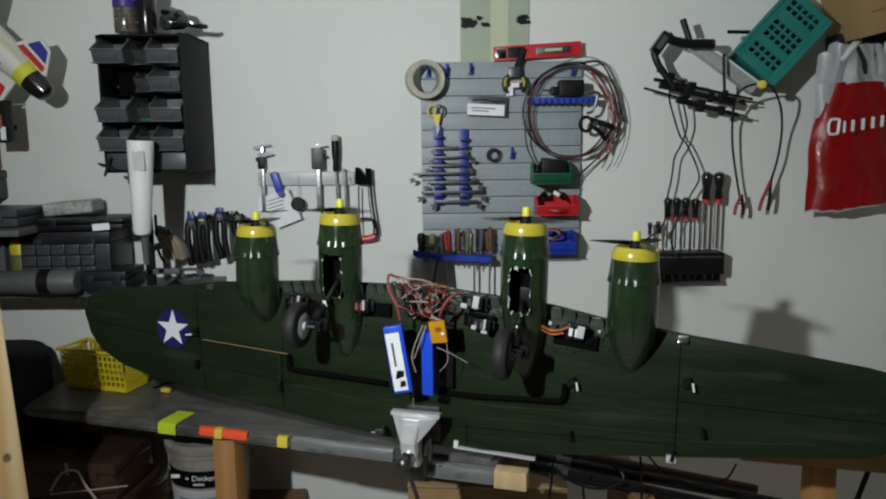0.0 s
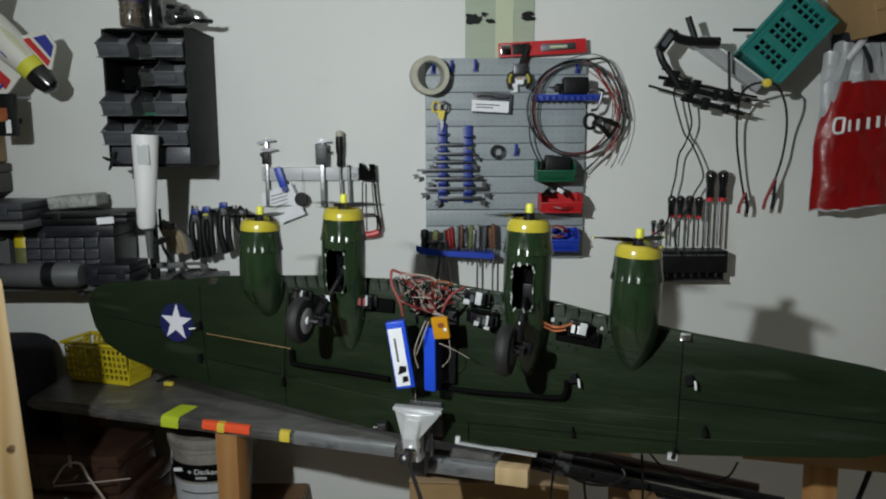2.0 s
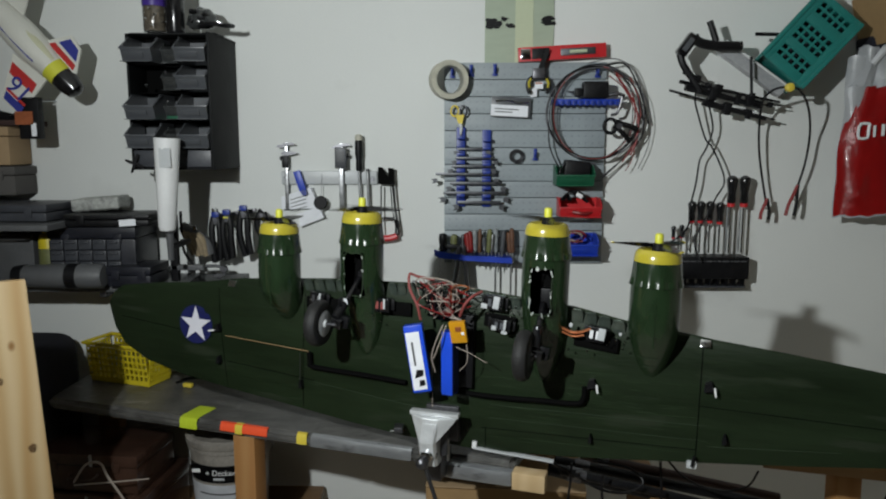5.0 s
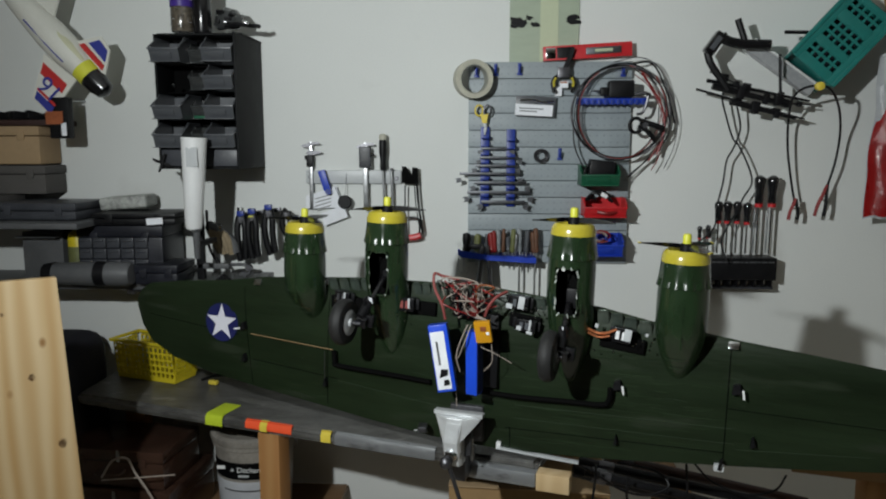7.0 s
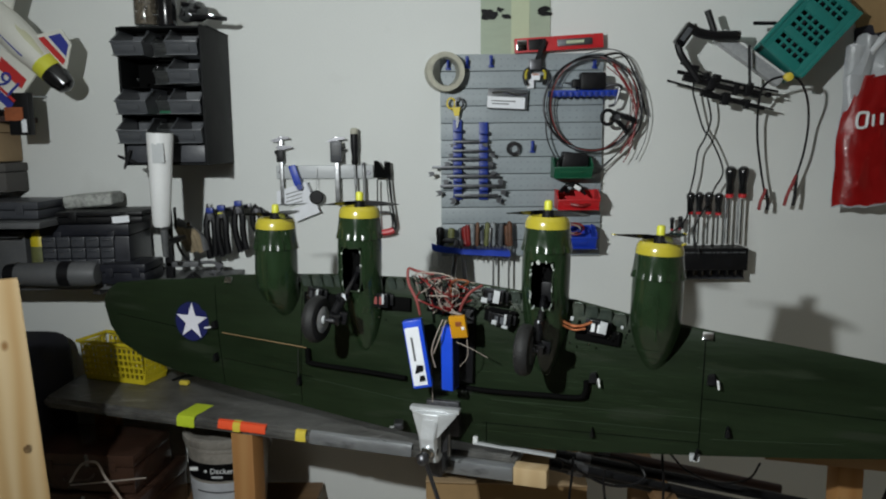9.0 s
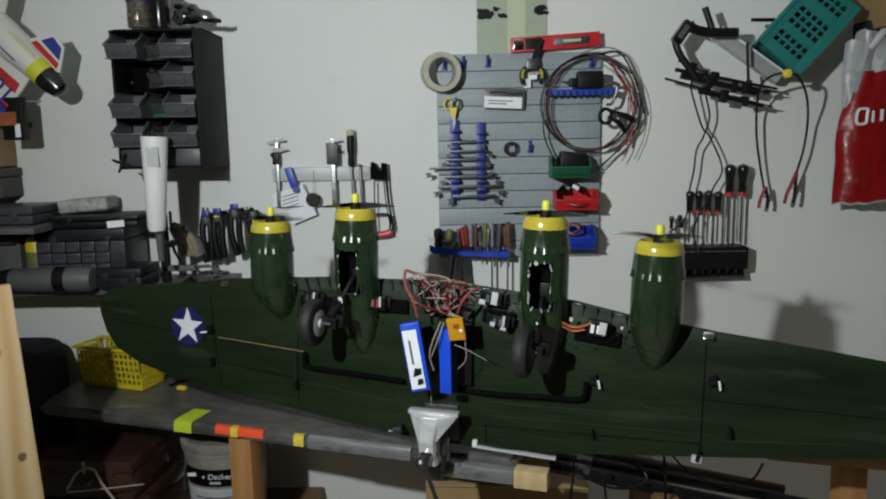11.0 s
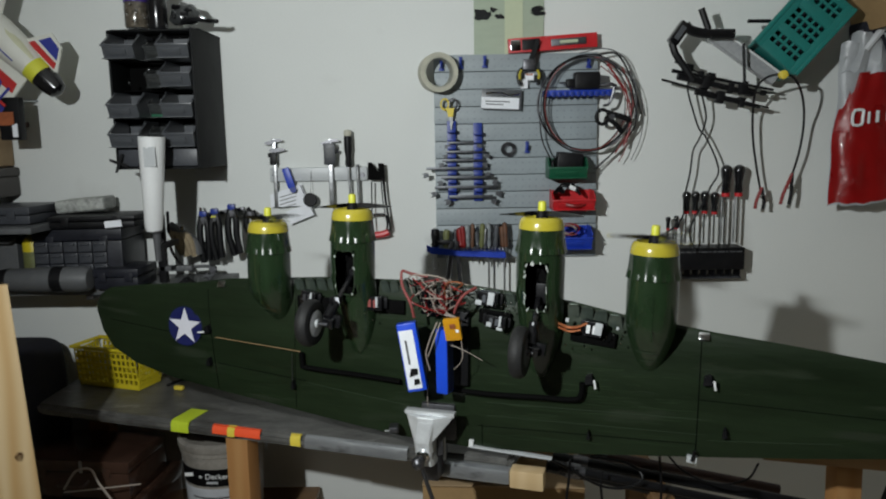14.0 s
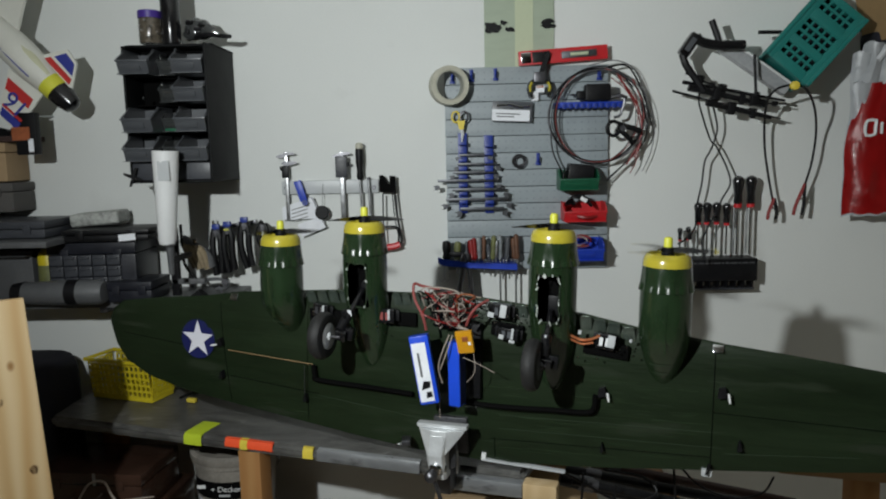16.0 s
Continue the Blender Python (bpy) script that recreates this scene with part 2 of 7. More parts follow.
M_GLOVE = material("tan_glove", (0.24, 0.19, 0.12), 0.85, vary=0.2, scale=30)
M_GREYB = material("grey_cardboard", (0.085, 0.08, 0.075), 0.8, vary=0.1)
M_GREYC = material("grey_case", (0.085, 0.088, 0.092), 0.5, vary=0.15, scale=15)
M_FOILG = material("patterned_packet", (0.32, 0.33, 0.31), 0.5, vary=0.5, scale=45, fine=90)


# ---- shape helpers ----
def thing(name, m, label, category, group="", kind=""):
    ob = new(name)
    ob.empty_display_size = 0.05
    ob.matrix_world = m if isinstance(m, Matrix) else Matrix.Translation(m)
    return tagged(ob, label, category, group, kind)


def mesh_of(bm, mat, name="mesh", smooth=True):
    me = bpy.data.meshes.new(name)
    bm.normal_update()
    bm.to_mesh(me)
    bm.free()
    me.materials.append(mat)
    if smooth:
        me.polygons.foreach_set("use_smooth", [True] * len(me.polygons))
        me.set_sharp_from_angle(angle=radians(35))
    return me


def part(name, bm, mat, parent=None, label="", m=None, smooth=True):
    ob = new(name, bm if isinstance(bm, bpy.types.Mesh) else mesh_of(bm, mat, name, smooth))
    if parent:
        ob.parent = parent
    if m is not None:
        ob.matrix_basis = m
    return tagged(ob, label)


def box(w, d, h, at=(0, 0, 0), bevel=0.0, bm=None, m=None, seg=2):
    """A box by its size and its middle, with rounded edges."""
    own = bmesh.new()
    bmesh.ops.create_cube(own, size=1)
    bmesh.ops.scale(own, vec=(w, d, h), verts=own.verts)
    if bevel:
        bmesh.ops.bevel(own, geom=own.edges[:], offset=bevel, segments=seg, affect="EDGES", profile=0.6)
    bmesh.ops.translate(own, vec=at, verts=own.verts)
    if m is not None:
        bmesh.ops.transform(own, matrix=m, verts=own.verts)
    return merge(bm, own)


def merge(bm, own):
    if bm is None:
        return own
    tmp = bpy.data.meshes.new("tmp")
    own.to_mesh(tmp)
    own.free()
    bm.from_mesh(tmp)
    bpy.data.meshes.remove(tmp)
    return bm


def lathe(profile, seg=24, bm=None, m=None, close=True):
    """Turns (radius, z) pairs round z."""
    own = bmesh.new()
    rings = []
    for r, z in profile:
        rings.append([own.verts.new((r * math.cos(2 * math.pi * k / seg), r * math.sin(2 * math.pi * k / seg), z)) for k in range(seg)])
    for a, b in zip(rings, rings[1:]):
        for k in range(seg):
            own.faces.new((a[k], a[(k + 1) % seg], b[(k + 1) % seg], b[k]))
    if close:
        own.faces.new(list(reversed(rings[0])))
        own.faces.new(rings[-1])
    bmesh.ops.recalc_face_normals(own, faces=own.faces)
    if m is not None:
        bmesh.ops.transform(own, matrix=m, verts=own.verts)
    return merge(bm, own)


def rod(a, b, r, r2=None, seg=12, bm=None):
    a, b = Vector(a), Vector(b)
    d = b - a
    return lathe([(r, 0), (r if r2 is None else r2, d.length)], seg, bm, Matrix.Translation(a) @ d.to_track_quat("Z", "Y").to_matrix().to_4x4())


def smooth_path(pts, n=8):
    """Catmull-Rom through the points."""
    pts = [Vector(p) for p in pts]
    p = [2 * pts[0] - pts[1]] + pts + [2 * pts[-1] - pts[-2]]
    out = []
    for i in range(1, len(p) - 2):
        for k in range(n):
            t = k / n
            out.append(0.5 * (2 * p[i] + (p[i + 1] - p[i - 1]) * t + (2 * p[i - 1] - 5 * p[i] + 4 * p[i + 1] - p[i + 2]) * t * t
                              + (3 * p[i] - p[i - 1] - 3 * p[i + 1] + p[i + 2]) * t * t * t))
    return out + [pts[-1]]


def cord(pts, r, seg=7, bm=None, n=8, closed=False):
    """A round cord through the points."""
    path = smooth_path(pts, n) if n else [Vector(p) for p in pts]
    own = bmesh.new()
    rings, side = [], None
    for i, c in enumerate(path):
        t = (path[min(i + 1, len(path) - 1)] - path[max(i - 1, 0)]).normalized()
        if side is None:
            side = t.orthogonal().normalized()
        side = (side - t * side.dot(t)).normalized()
        up = t.cross(side)
        rings.append([own.verts.new(c + r * (math.cos(2 * math.pi * k / seg) * side + math.sin(2 * math.pi * k / seg) * up)) for k in range(seg)])
    for a, b in zip(rings, rings[1:]):
        for k in range(seg):
            own.faces.new((a[k], a[(k + 1) % seg], b[(k + 1) % seg], b[k]))
    own.faces.new(list(reversed(rings[0])))
    own.faces.new(rings[-1])
    return merge(bm, own)


def plate(points, depth, bm=None, m=None, bevel=0.0):
    """A flat piece: outline in x and z, thick along y from 0 to depth."""
    own = bmesh.new()
    f = own.faces.new([own.verts.new((x, 0, z)) for x, z in points])
    ext = bmesh.ops.extrude_face_region(own, geom=[f])
    bmesh.ops.translate(own, vec=(0, depth, 0), verts=[v for v in ext["geom"] if isinstance(v, bmesh.types.BMVert)])
    bmesh.ops.recalc_face_normals(own, faces=own.faces)
    if bevel:
        bmesh.ops.bevel(own, geom=own.edges[:], offset=bevel, segments=2, affect="EDGES")
    if m is not None:
        bmesh.ops.transform(own, matrix=m, verts=own.verts)
    return merge(bm, own)


def lettering(text, size, mat, parent, m, name="lettering", label=""):
    cu = bpy.data.curves.new("letters", "FONT")
    cu.body, cu.size, cu.extrude, cu.align_x, cu.align_y = text, size, 0.0004, "CENTER", "CENTER"
    tmp = bpy.data.objects.new("letters", cu)
    scene.collection.objects.link(tmp)
    me = bpy.data.meshes.new_from_object(tmp)
    bpy.data.objects.remove(tmp)
    me.materials.clear()
    me.materials.append(mat)
    ob = new(name, me)
    ob.parent = parent
    ob.matrix_basis = m
    return tagged(ob, label)


def solid(name, w, d, h, at, mat, label, kind="structure", category=""):
    ob = part(name, box(w, d, h), mat, None, label, Matrix.Translation(at), smooth=False)
    return tagged(ob, label, category or name.split("_")[0], "", kind)


rnd = random.Random(5)

# ---- room ----
WY = 2.15
solid("wall_north", 4.7, 0.2, 2.7, (0.15, WY + 0.1, 1.15), M_WALL, "off-white painted plaster workshop wall, slightly stained")
solid("wall_west", 0.2, 5.0, 2.7, (-2.3, -0.25, 1.15), M_DULL, "dull cream plaster side wall")
solid("wall_east", 0.2, 5.0, 2.7, (2.6, -0.25, 1.15), M_DULL, "dull cream plaster side wall")
# never in view; its dark colour is chosen to dim the wing's reflections
solid("wall_south", 4.7, 0.2, 2.7, (0.15, -2.65, 1.15), M_BACK, "unseen wall behind, dark brown to keep reflections low")
# out of view; pale warm colour picked as a reflector for the under-bench area
tagged(solid("floor", 4.7, 4.7, 0.2, (0.15, -0.2, -0.1), M_FLOOR, "unseen floor, pale to bounce light under the bench"))
tagged(solid("ceiling", 4.7, 4.7, 0.2, (0.15, -0.2, 2.6), M_CEIL, "white painted ceiling"))


# ---- bench ----
def make_bench():
    b = thing("workbench", (0, 0, 0), "worn grey laminate workbench top on a pine post", "workbench")
    bm = bmesh.new()
    pts = [(-1.125, 1.885), (-0.54, 1.703), (-0.07, 1.556), (0.145, 1.490), (0.42, 2.145), (-1.125, 2.145)]
    f = bm.faces.new([bm.verts.new((x, y, 0.85)) for x, y in pts])
    ext = bmesh.ops.extrude_face_region(bm, geom=[f])
    bmesh.ops.translate(bm, vec=(0, 0, -0.032), verts=[v for v in ext["geom"] if isinstance(v, bmesh.types.BMVert)])
    bmesh.ops.recalc_face_normals(bm, faces=bm.faces)
    bmesh.ops.bevel(bm, geom=bm.edges[:], offset=0.011, segments=3, affect="EDGES")
    part("tabletop", bm, M_BENCH, b)
    # front rail right of the vise, wrapped in silver tape, with a bare wooden end
    a, c, e = Vector((-0.02, 1.522, 0.826)), Vector((0.145, 1.472, 0.826)), Vector((0.215, 1.452, 0.826))
    ang = math.degrees(math.atan2(c.y - a.y, c.x - a.x))
    part("rail", box((c - a).length, 0.03, 0.034, (0, 0, 0), 0.008), M_RAIL, b, "rail wrapped in silver tape", Matrix.Translation((a + c) / 2) @ pose(0, 0, 0, 0, 0, ang))
    part("rail_end", box((e - c).length, 0.036, 0.040, (0, 0, 0), 0.003), M_PALE, b, "bare pale wooden rail end", Matrix.Translation((c + e) / 2) @ pose(0, 0, 0, 0, 0, ang))
    part("leg", box(0.062, 0.05, 0.816, (0, 0, 0), 0.003), M_POST, b, "orange pine post", pose(-0.515, 1.735, 0.408, 0, 0, -17))
    part("leg", box(0.062, 0.05, 0.816, (0, 0, 0), 0.003), M_POST, b, "", pose(0.20, 2.05, 0.408, 0, 0, -17))
    part("leg", box(0.062, 0.05, 0.816, (0, 0, 0), 0.003), M_POST, b, "", pose(-1.04, 2.08, 0.408, 0, 0, 0))
    def strip(x0, x1, mat, label, lap, z=0.0, out=0.0):
        """Tape folded over the front edge."""
        yf = lambda x: 1.885 - (x + 1.125) * (1.885 - 1.556) / (1.125 - 0.07) - 0.0012 - out
        m = Matrix.Translation(((x0 + x1) / 2, yf((x0 + x1) / 2), 0.85 + out)) @ pose(0, 0, 0, 0, 0, -17.3)
        w = (x1 - x0) / math.cos(radians(17.3))
        s = bmesh.new()
        prof = [(lap, 0.0014), (0.012, 0.0014), (0.004, -0.001), (-0.0006, -0.010), (-0.0008, -0.028 - z), (0.001, -0.028 - z), (0.001, -0.011), (0.005, -0.003), (0.012, 0.0002), (lap, 0.0002)]
        rows = [[s.verts.new((k * w / 2, y, zz)) for y, zz in prof] for k in (-1, 1)]
        for i in range(len(prof)):
            j = (i + 1) % len(prof)
            s.faces.new((rows[0][i], rows[0][j], rows[1][j], rows[1][i]))
        bmesh.ops.recalc_face_normals(s, faces=s.faces)
        part("tape_strip", s, mat, b, label, m)
    strip(-0.700, -0.650, M_LTAPE, "lime yellow tape over the edge", 0.085)
    strip(-0.582, -0.452, M_ORANGE, "fluorescent orange tape", 0.004, -0.008)
    strip(-0.540, -0.520, M_YTAPE, "yellow tape", 0.014, -0.004, 0.0012)
    strip(-0.372, -0.346, M_YTAPE, "yellow tape", 0.005, -0.002)
    # added silver strip in place of the bare, worn edge left of the vise
    strip(-0.335, -0.085, M_RAIL, "silver strip standing in for the bare worn bench edge", 0.014, 0.0)
    return b


make_bench()

# ---- the model bomber's wing, upside down in the vise ----
WING = pose(0.0104, 1.4965, 1.0, 0, 0, -18.5) @ pose(0, 0, 0, 0, 1.5, 0)   # x along the span, -y to the viewer, z to the leading edge
LE = [(-0.945, 0.125), (-0.93, 0.150), (-0.90, 0.170), (-0.79, 0.186), (-0.65, 0.201), (-0.54, 0.219), (-0.30, 0.240), (0.0, 0.252), (0.26, 0.231),
      (0.36, 0.213), (0.46, 0.202), (0.53, 0.193), (0.62, 0.185), (0.72, 0.175), (0.83, 0.163), (0.90, 0.150), (0.93, 0.135), (0.945, 0.110)]
TE = [(-0.945, 0.105), (-0.93, 0.055), (-0.90, 0.015), (-0.83, -0.020), (-0.72, -0.044), (-0.56, -0.064), (-0.40, -0.080), (-0.25, -0.096), (-0.11, -0.108),
      (0.06, -0.110), (0.26, -0.092), (0.54, -0.056), (0.70, -0.034), (0.84, -0.012), (0.90, 0.010), (0.93, 0.040), (0.945, 0.085)]


def along(table, x):
    return float(np.interp(x, [p[0] for p in table], [p[1] for p in table]))


def wing_skin(x, f):
    """Underside of the wing at span x and chord fraction f (0 at the leading edge): depth towards the viewer is negative."""
    c = along(LE, x) - along(TE, x)
    t = 0.10 * c
    return -t * 0.42 * (math.sqrt(max(f, 0)) * 2.0 * (1 - f) * 1.25)


def on_wing(x, z, lift=0.0):
    """A place on the underside, lifted off it."""
    le, te = along(LE, x), along(TE, x)
    f = min(1, max(0, (le - z) / max(le - te, 1e-4)))
    return Vector((x, wing_skin(x, f) - lift, z))


wing = thing("bomber_wing", WING, "olive green model bomber wing clamped upside down in a bench vise", "model wing")


def make_wing_panel():
    bm = bmesh.new()
    xs = sorted(set([p[0] for p in LE + TE] + list(np.linspace(-0.94, 0.94, 60))))
    fs = [0, 0.01, 0.03, 0.07, 0.13, 0.2, 0.3, 0.42, 0.55, 0.7, 0.85, 1.0]
    loops = []
    for x in xs:
        le, te = along(LE, x), along(TE, x)
        low = [(x, wing_skin(x, f), le + (te - le) * f) for f in fs]
        c = le - te
        up = [(x, 0.10 * c * 0.9 * (math.sqrt(f) * 2.2 * (1 - f)) + 0.002 * (f > 0), le + (te - le) * f) for f in reversed(fs[1:])]
        loops.append([bm.verts.new(p) for p in low + up])
    for a, b in zip(loops, loops[1:]):
        for k in range(len(a)):
            bm.faces.new((a[k], a[(k + 1) % len(a)], b[(k + 1) % len(a)], b[k]))
    bm.faces.new(loops[0])
    bm.faces.new(list(reversed(loops[-1])))
    bmesh.ops.recalc_face_normals(bm, faces=bm.faces)
    part("wing_panel", bm, M_GREEN, wing)


make_wing_panel()


def nacelle(sx, tip, tail, bay):
    """An engine nacelle hanging under the wing. tip: height of the spinner's tip; tail: height of its tail; bay: with an open wheel bay."""
    top = tip - 0.030
    rings = [(top - 0.020, 0.0435, 0.040), (top - 0.024, 0.0442, 0.040), (top - 0.038, 0.0456, 0.040), (top - 0.053, 0.0470, 0.040), (top - 0.058, 0.0482, 0.040), (top - 0.067, 0.0502, 0.040),
             (top - 0.0685, 0.0466, 0.040), (top - 0.083, 0.0472, 0.040), (top - 0.11, 0.0474, 0.040), (top - 0.15, 0.0470, 0.039)]
    z0 = top - 0.15
    n = 7
    for k in range(1, n + 1):
        f = k / n
        if bay:
            rings.append((z0 + (tail - z0) * f, 0.0470 * max(0.06, (1 - f ** 2.0)) ** 0.55, 0.039 - 0.046 * f ** 0.75))
        else:  # slim tail that runs out into the wing
            rings.append((z0 + (tail - z0) * f, 0.0470 * (1 - 0.68 * f ** 1.7), 0.039 - 0.047 * f))
    seg = 48
    bm = bmesh.new()
    loops = []
    for i, (z, r, off) in enumerate(rings):
        loop = []
        for k in range(seg):
            a = 2 * math.pi * k / seg
            rr = r
            if 3 <= i <= 5:  # cowl flaps stand apart
                rr = r + (-0.0026, 0.0003, 0.0010, 0.0003)[k % 4]
            loop.append(bm.verts.new((rr * math.sin(a), -off - rr * math.cos(a), z)))
        loops.append(loop)
    def is_bay(i, k):
        zc = (rings[i][0] + rings[i + 1][0]) / 2
        a = (k + 0.5) / seg * 360
        a = a - 360 if a > 180 else a
        return bay and top - 0.175 < zc < top - 0.083 and abs(a) < 29
    for i in range(len(loops) - 1):
        for k in range(seg):
            if not is_bay(i, k):
                bm.faces.new((loops[i][k], loops[i][(k + 1) % seg], loops[i + 1][(k + 1) % seg], loops[i + 1][k]))
    bm.faces.new(loops[-1])
    bmesh.ops.recalc_face_normals(bm, faces=bm.faces)
    m = pose(sx, 0, 0)
    nac = part("nacelle", bm, M_COWL, wing, "", m)
    part("cowl_ring", lathe([(0.031, top - 0.012), (0.032, top - 0.001), (0.0355, top + 0.001), (0.0400, top - 0.003), (0.0428, top - 0.009), (0.0440, top - 0.015), (0.0446, top - 0.0222), (0.0425, top - 0.0232)],
                           40, None, pose(0, -0.040, 0)), M_YELLOW, nac, "glossy yellow cowl ring")
    part("engine_front", lathe([(0.032, top - 0.012), (0.012, top - 0.010), (0.012, top + 0.004), (0.004, top + 0.004)], 24, None, pose(0, -0.040, 0)), M_BLACK, nac)
    if bay:
        # near-black plate: the bay's inner shade is put into its colour
        part("bay_shade_panel", box(0.066, 0.004, 0.13, (0, -0.022, top - 0.135), 0.001), M_DARK, nac, "back of the open wheel bay, its shade painted near-black")
        part("retract_unit", box(0.022, 0.020, 0.040, (0.004, -0.036, top - 0.150), 0.003), M_BLACK, nac, "black retract unit")
        # chipped pale rim round the bay
        pts = []
        for k in range(20):
            a = 2 * math.pi * k / 20
            ang = radians(27.5) * max(-1, min(1, 1.35 * math.cos(a)))
            z = top - 0.130 + 0.046 * max(-1, min(1, 1.25 * math.sin(a)))
            q = 0.0468 + rnd.uniform(-0.0012, 0.0004)
            pts.append((q * math.sin(ang) + rnd.uniform(-0.0012, 0.0012), -0.0395 - q * math.cos(ang), z + rnd.uniform(-0.002, 0.002)))
        part("bay_rim", cord(pts + pts[:1], 0.0011, 5, n=4), M_SEAM, nac, "chipped rim of the wheel bay")
        for k in range(22 if sx > 0 else 7):
            j = rnd.randrange(len(pts))
            a, b = Vector(pts[j]), Vector(pts[(j + 1) % len(pts)])
            c = a.lerp(b, rnd.random())
            part("torn_edge", box(rnd.uniform(0.0012, 0.0028), 0.002, rnd.uniform(0.002, 0.010), (0, 0, 0), 0.0006), M_CHIP, nac, "pale torn bit of the rim", pose(c.x, c.y - 0.0006, c.z, rnd.uniform(-15, 15), rnd.uniform(-30, 30), 0))
    # small bolts and a raised spine
    part("spine", cord([(0.004, -0.0875, top - 0.084), (0.004, -0.0872, top - 0.13), (0.004, -0.084, top - 0.18)], 0.0012, 5) if not bay else
         cord([(0.030, -0.076, top - 0.084), (0.030, -0.075, top - 0.13), (0.029, -0.073, top - 0.17)], 0.0012, 5), M_COWL, nac)
    if not bay:
        for f, w in ((0.52, 0.75), (0.70, 0.6)):
            zz, r, off = z0 + (tail - z0) * f, 0.0470 * (1 - 0.68 * f ** 1.7), 0.039 - 0.047 * f
            part("panel_line", cord([((r + 0.0003) * math.sin(a), -off - (r + 0.0003) * math.cos(a), zz - 0.003 * math.cos(a)) for a in np.linspace(-w, w * 0.5, 9)], 0.0008, 5, n=2), M_SEAM, nac, "worn panel line")
    return nac


ENGINES = [(-0.409, 0.395, 0.130, False), (-0.2025, 0.4315, 0.060, True), (0.2025, 0.4315, 0.055, True), (0.415, 0.395, 0.102, False)]
PROPS = []


def blade(bm, ang):
    """One twisted propeller blade."""
    own = bmesh.new()
    st = [(0.006, 0.008, 62), (0.020, 0.013, 50), (0.040, 0.0155, 38), (0.062, 0.0140, 29), (0.080, 0.010, 23), (0.090, 0.003, 20)]
    rows = []
    for r, w, tw in st:
        c, s = math.cos(radians(tw)), math.sin(radians(tw))
        rows.append([own.verts.new((r, y * c - z * s, y * s + z * c)) for y, z in ((-w / 2, 0), (0, 0.0011), (w / 2, 0), (0, -0.0011))])
    for a, b in zip(rows, rows[1:]):
        for k in range(4):
            own.faces.new((a[k], a[(k + 1) % 4], b[(k + 1) % 4], b[k]))
    own.faces.new(rows[-1])
    bmesh.ops.recalc_face_normals(own, faces=own.faces)
    bmesh.ops.transform(own, matrix=Matrix.Rotation(ang, 4, "Z"), verts=own.verts)
    return merge(bm, own)


for sx, tip, tail, bay in ENGINES:
    nac = nacelle(sx, tip, tail, bay)
    p = new("propeller")
    p.parent = wing
    p.matrix_basis = pose(sx, -0.040, tip - 0.0225)
    tagged(p, "black three-bladed propeller with a yellow spinner")
    for k in range(3):
        bl = part("blade", blade(None, 2 * math.pi * k / 3), M_BLACKG, p)
        if sx > 0.3:
            part("blade_tip", box(0.007, 0.0075, 0.0026, (0.0855, 0, 0), 0.001, None, Matrix.Rotation(2 * math.pi * k / 3, 4, "Z") @ pose(0, 0, 0, 21, 0, 0)), M_YELLOW, bl, "yellow blade tip")
    part("hub", lathe([(0.004, -0.007), (0.011, -0.006), (0.011, 0.004), (0.0085, 0.005)], 16), M_BLACK, p)
    part("spinner", lathe([(0.0080, 0.004), (0.0080, 0.019), (0.0065, 0.0225), (0.003, 0.0235)], 20), M_NEON, p, "bright yellow spinner")
    PROPS.append(p)


def star_mark(x, z, r):
    bm = lathe([(r, 0), (r, 0.0012)], 40)
    m = Matrix.Translation(on_wing(x, z, 0.0004)) @ pose(0, 0, 0, 90, 0, 0) @ pose(0, 0, 0, -2, 0, 0)
    disc = part("roundel", bm, M_NAVY, wing, "navy blue roundel with a white star", m)
    b2 = bmesh.new()
    pts = []
    for k in range(10):
        a = math.pi / 2 + k * math.pi / 5
        q = r * (0.97 if k % 2 == 0 else 0.38)
        pts.append((q * math.cos(a), q * math.sin(a)))
    f = b2.faces.new([b2.verts.new((x, y, 0.0015)) for x, y in pts])
    e = bmesh.ops.extrude_face_region(b2, geom=[f])
    bmesh.ops.translate(b2, vec=(0, 0, 0.0008), verts=[v for v in e["geom"] if isinstance(v, bmesh.types.BMVert)])
    bmesh.ops.recalc_face_normals(b2, faces=b2.faces)
    part("star", b2, M_STAR, disc, "white star", smooth=False)


star_mark(-0.668, 0.094, 0.048)


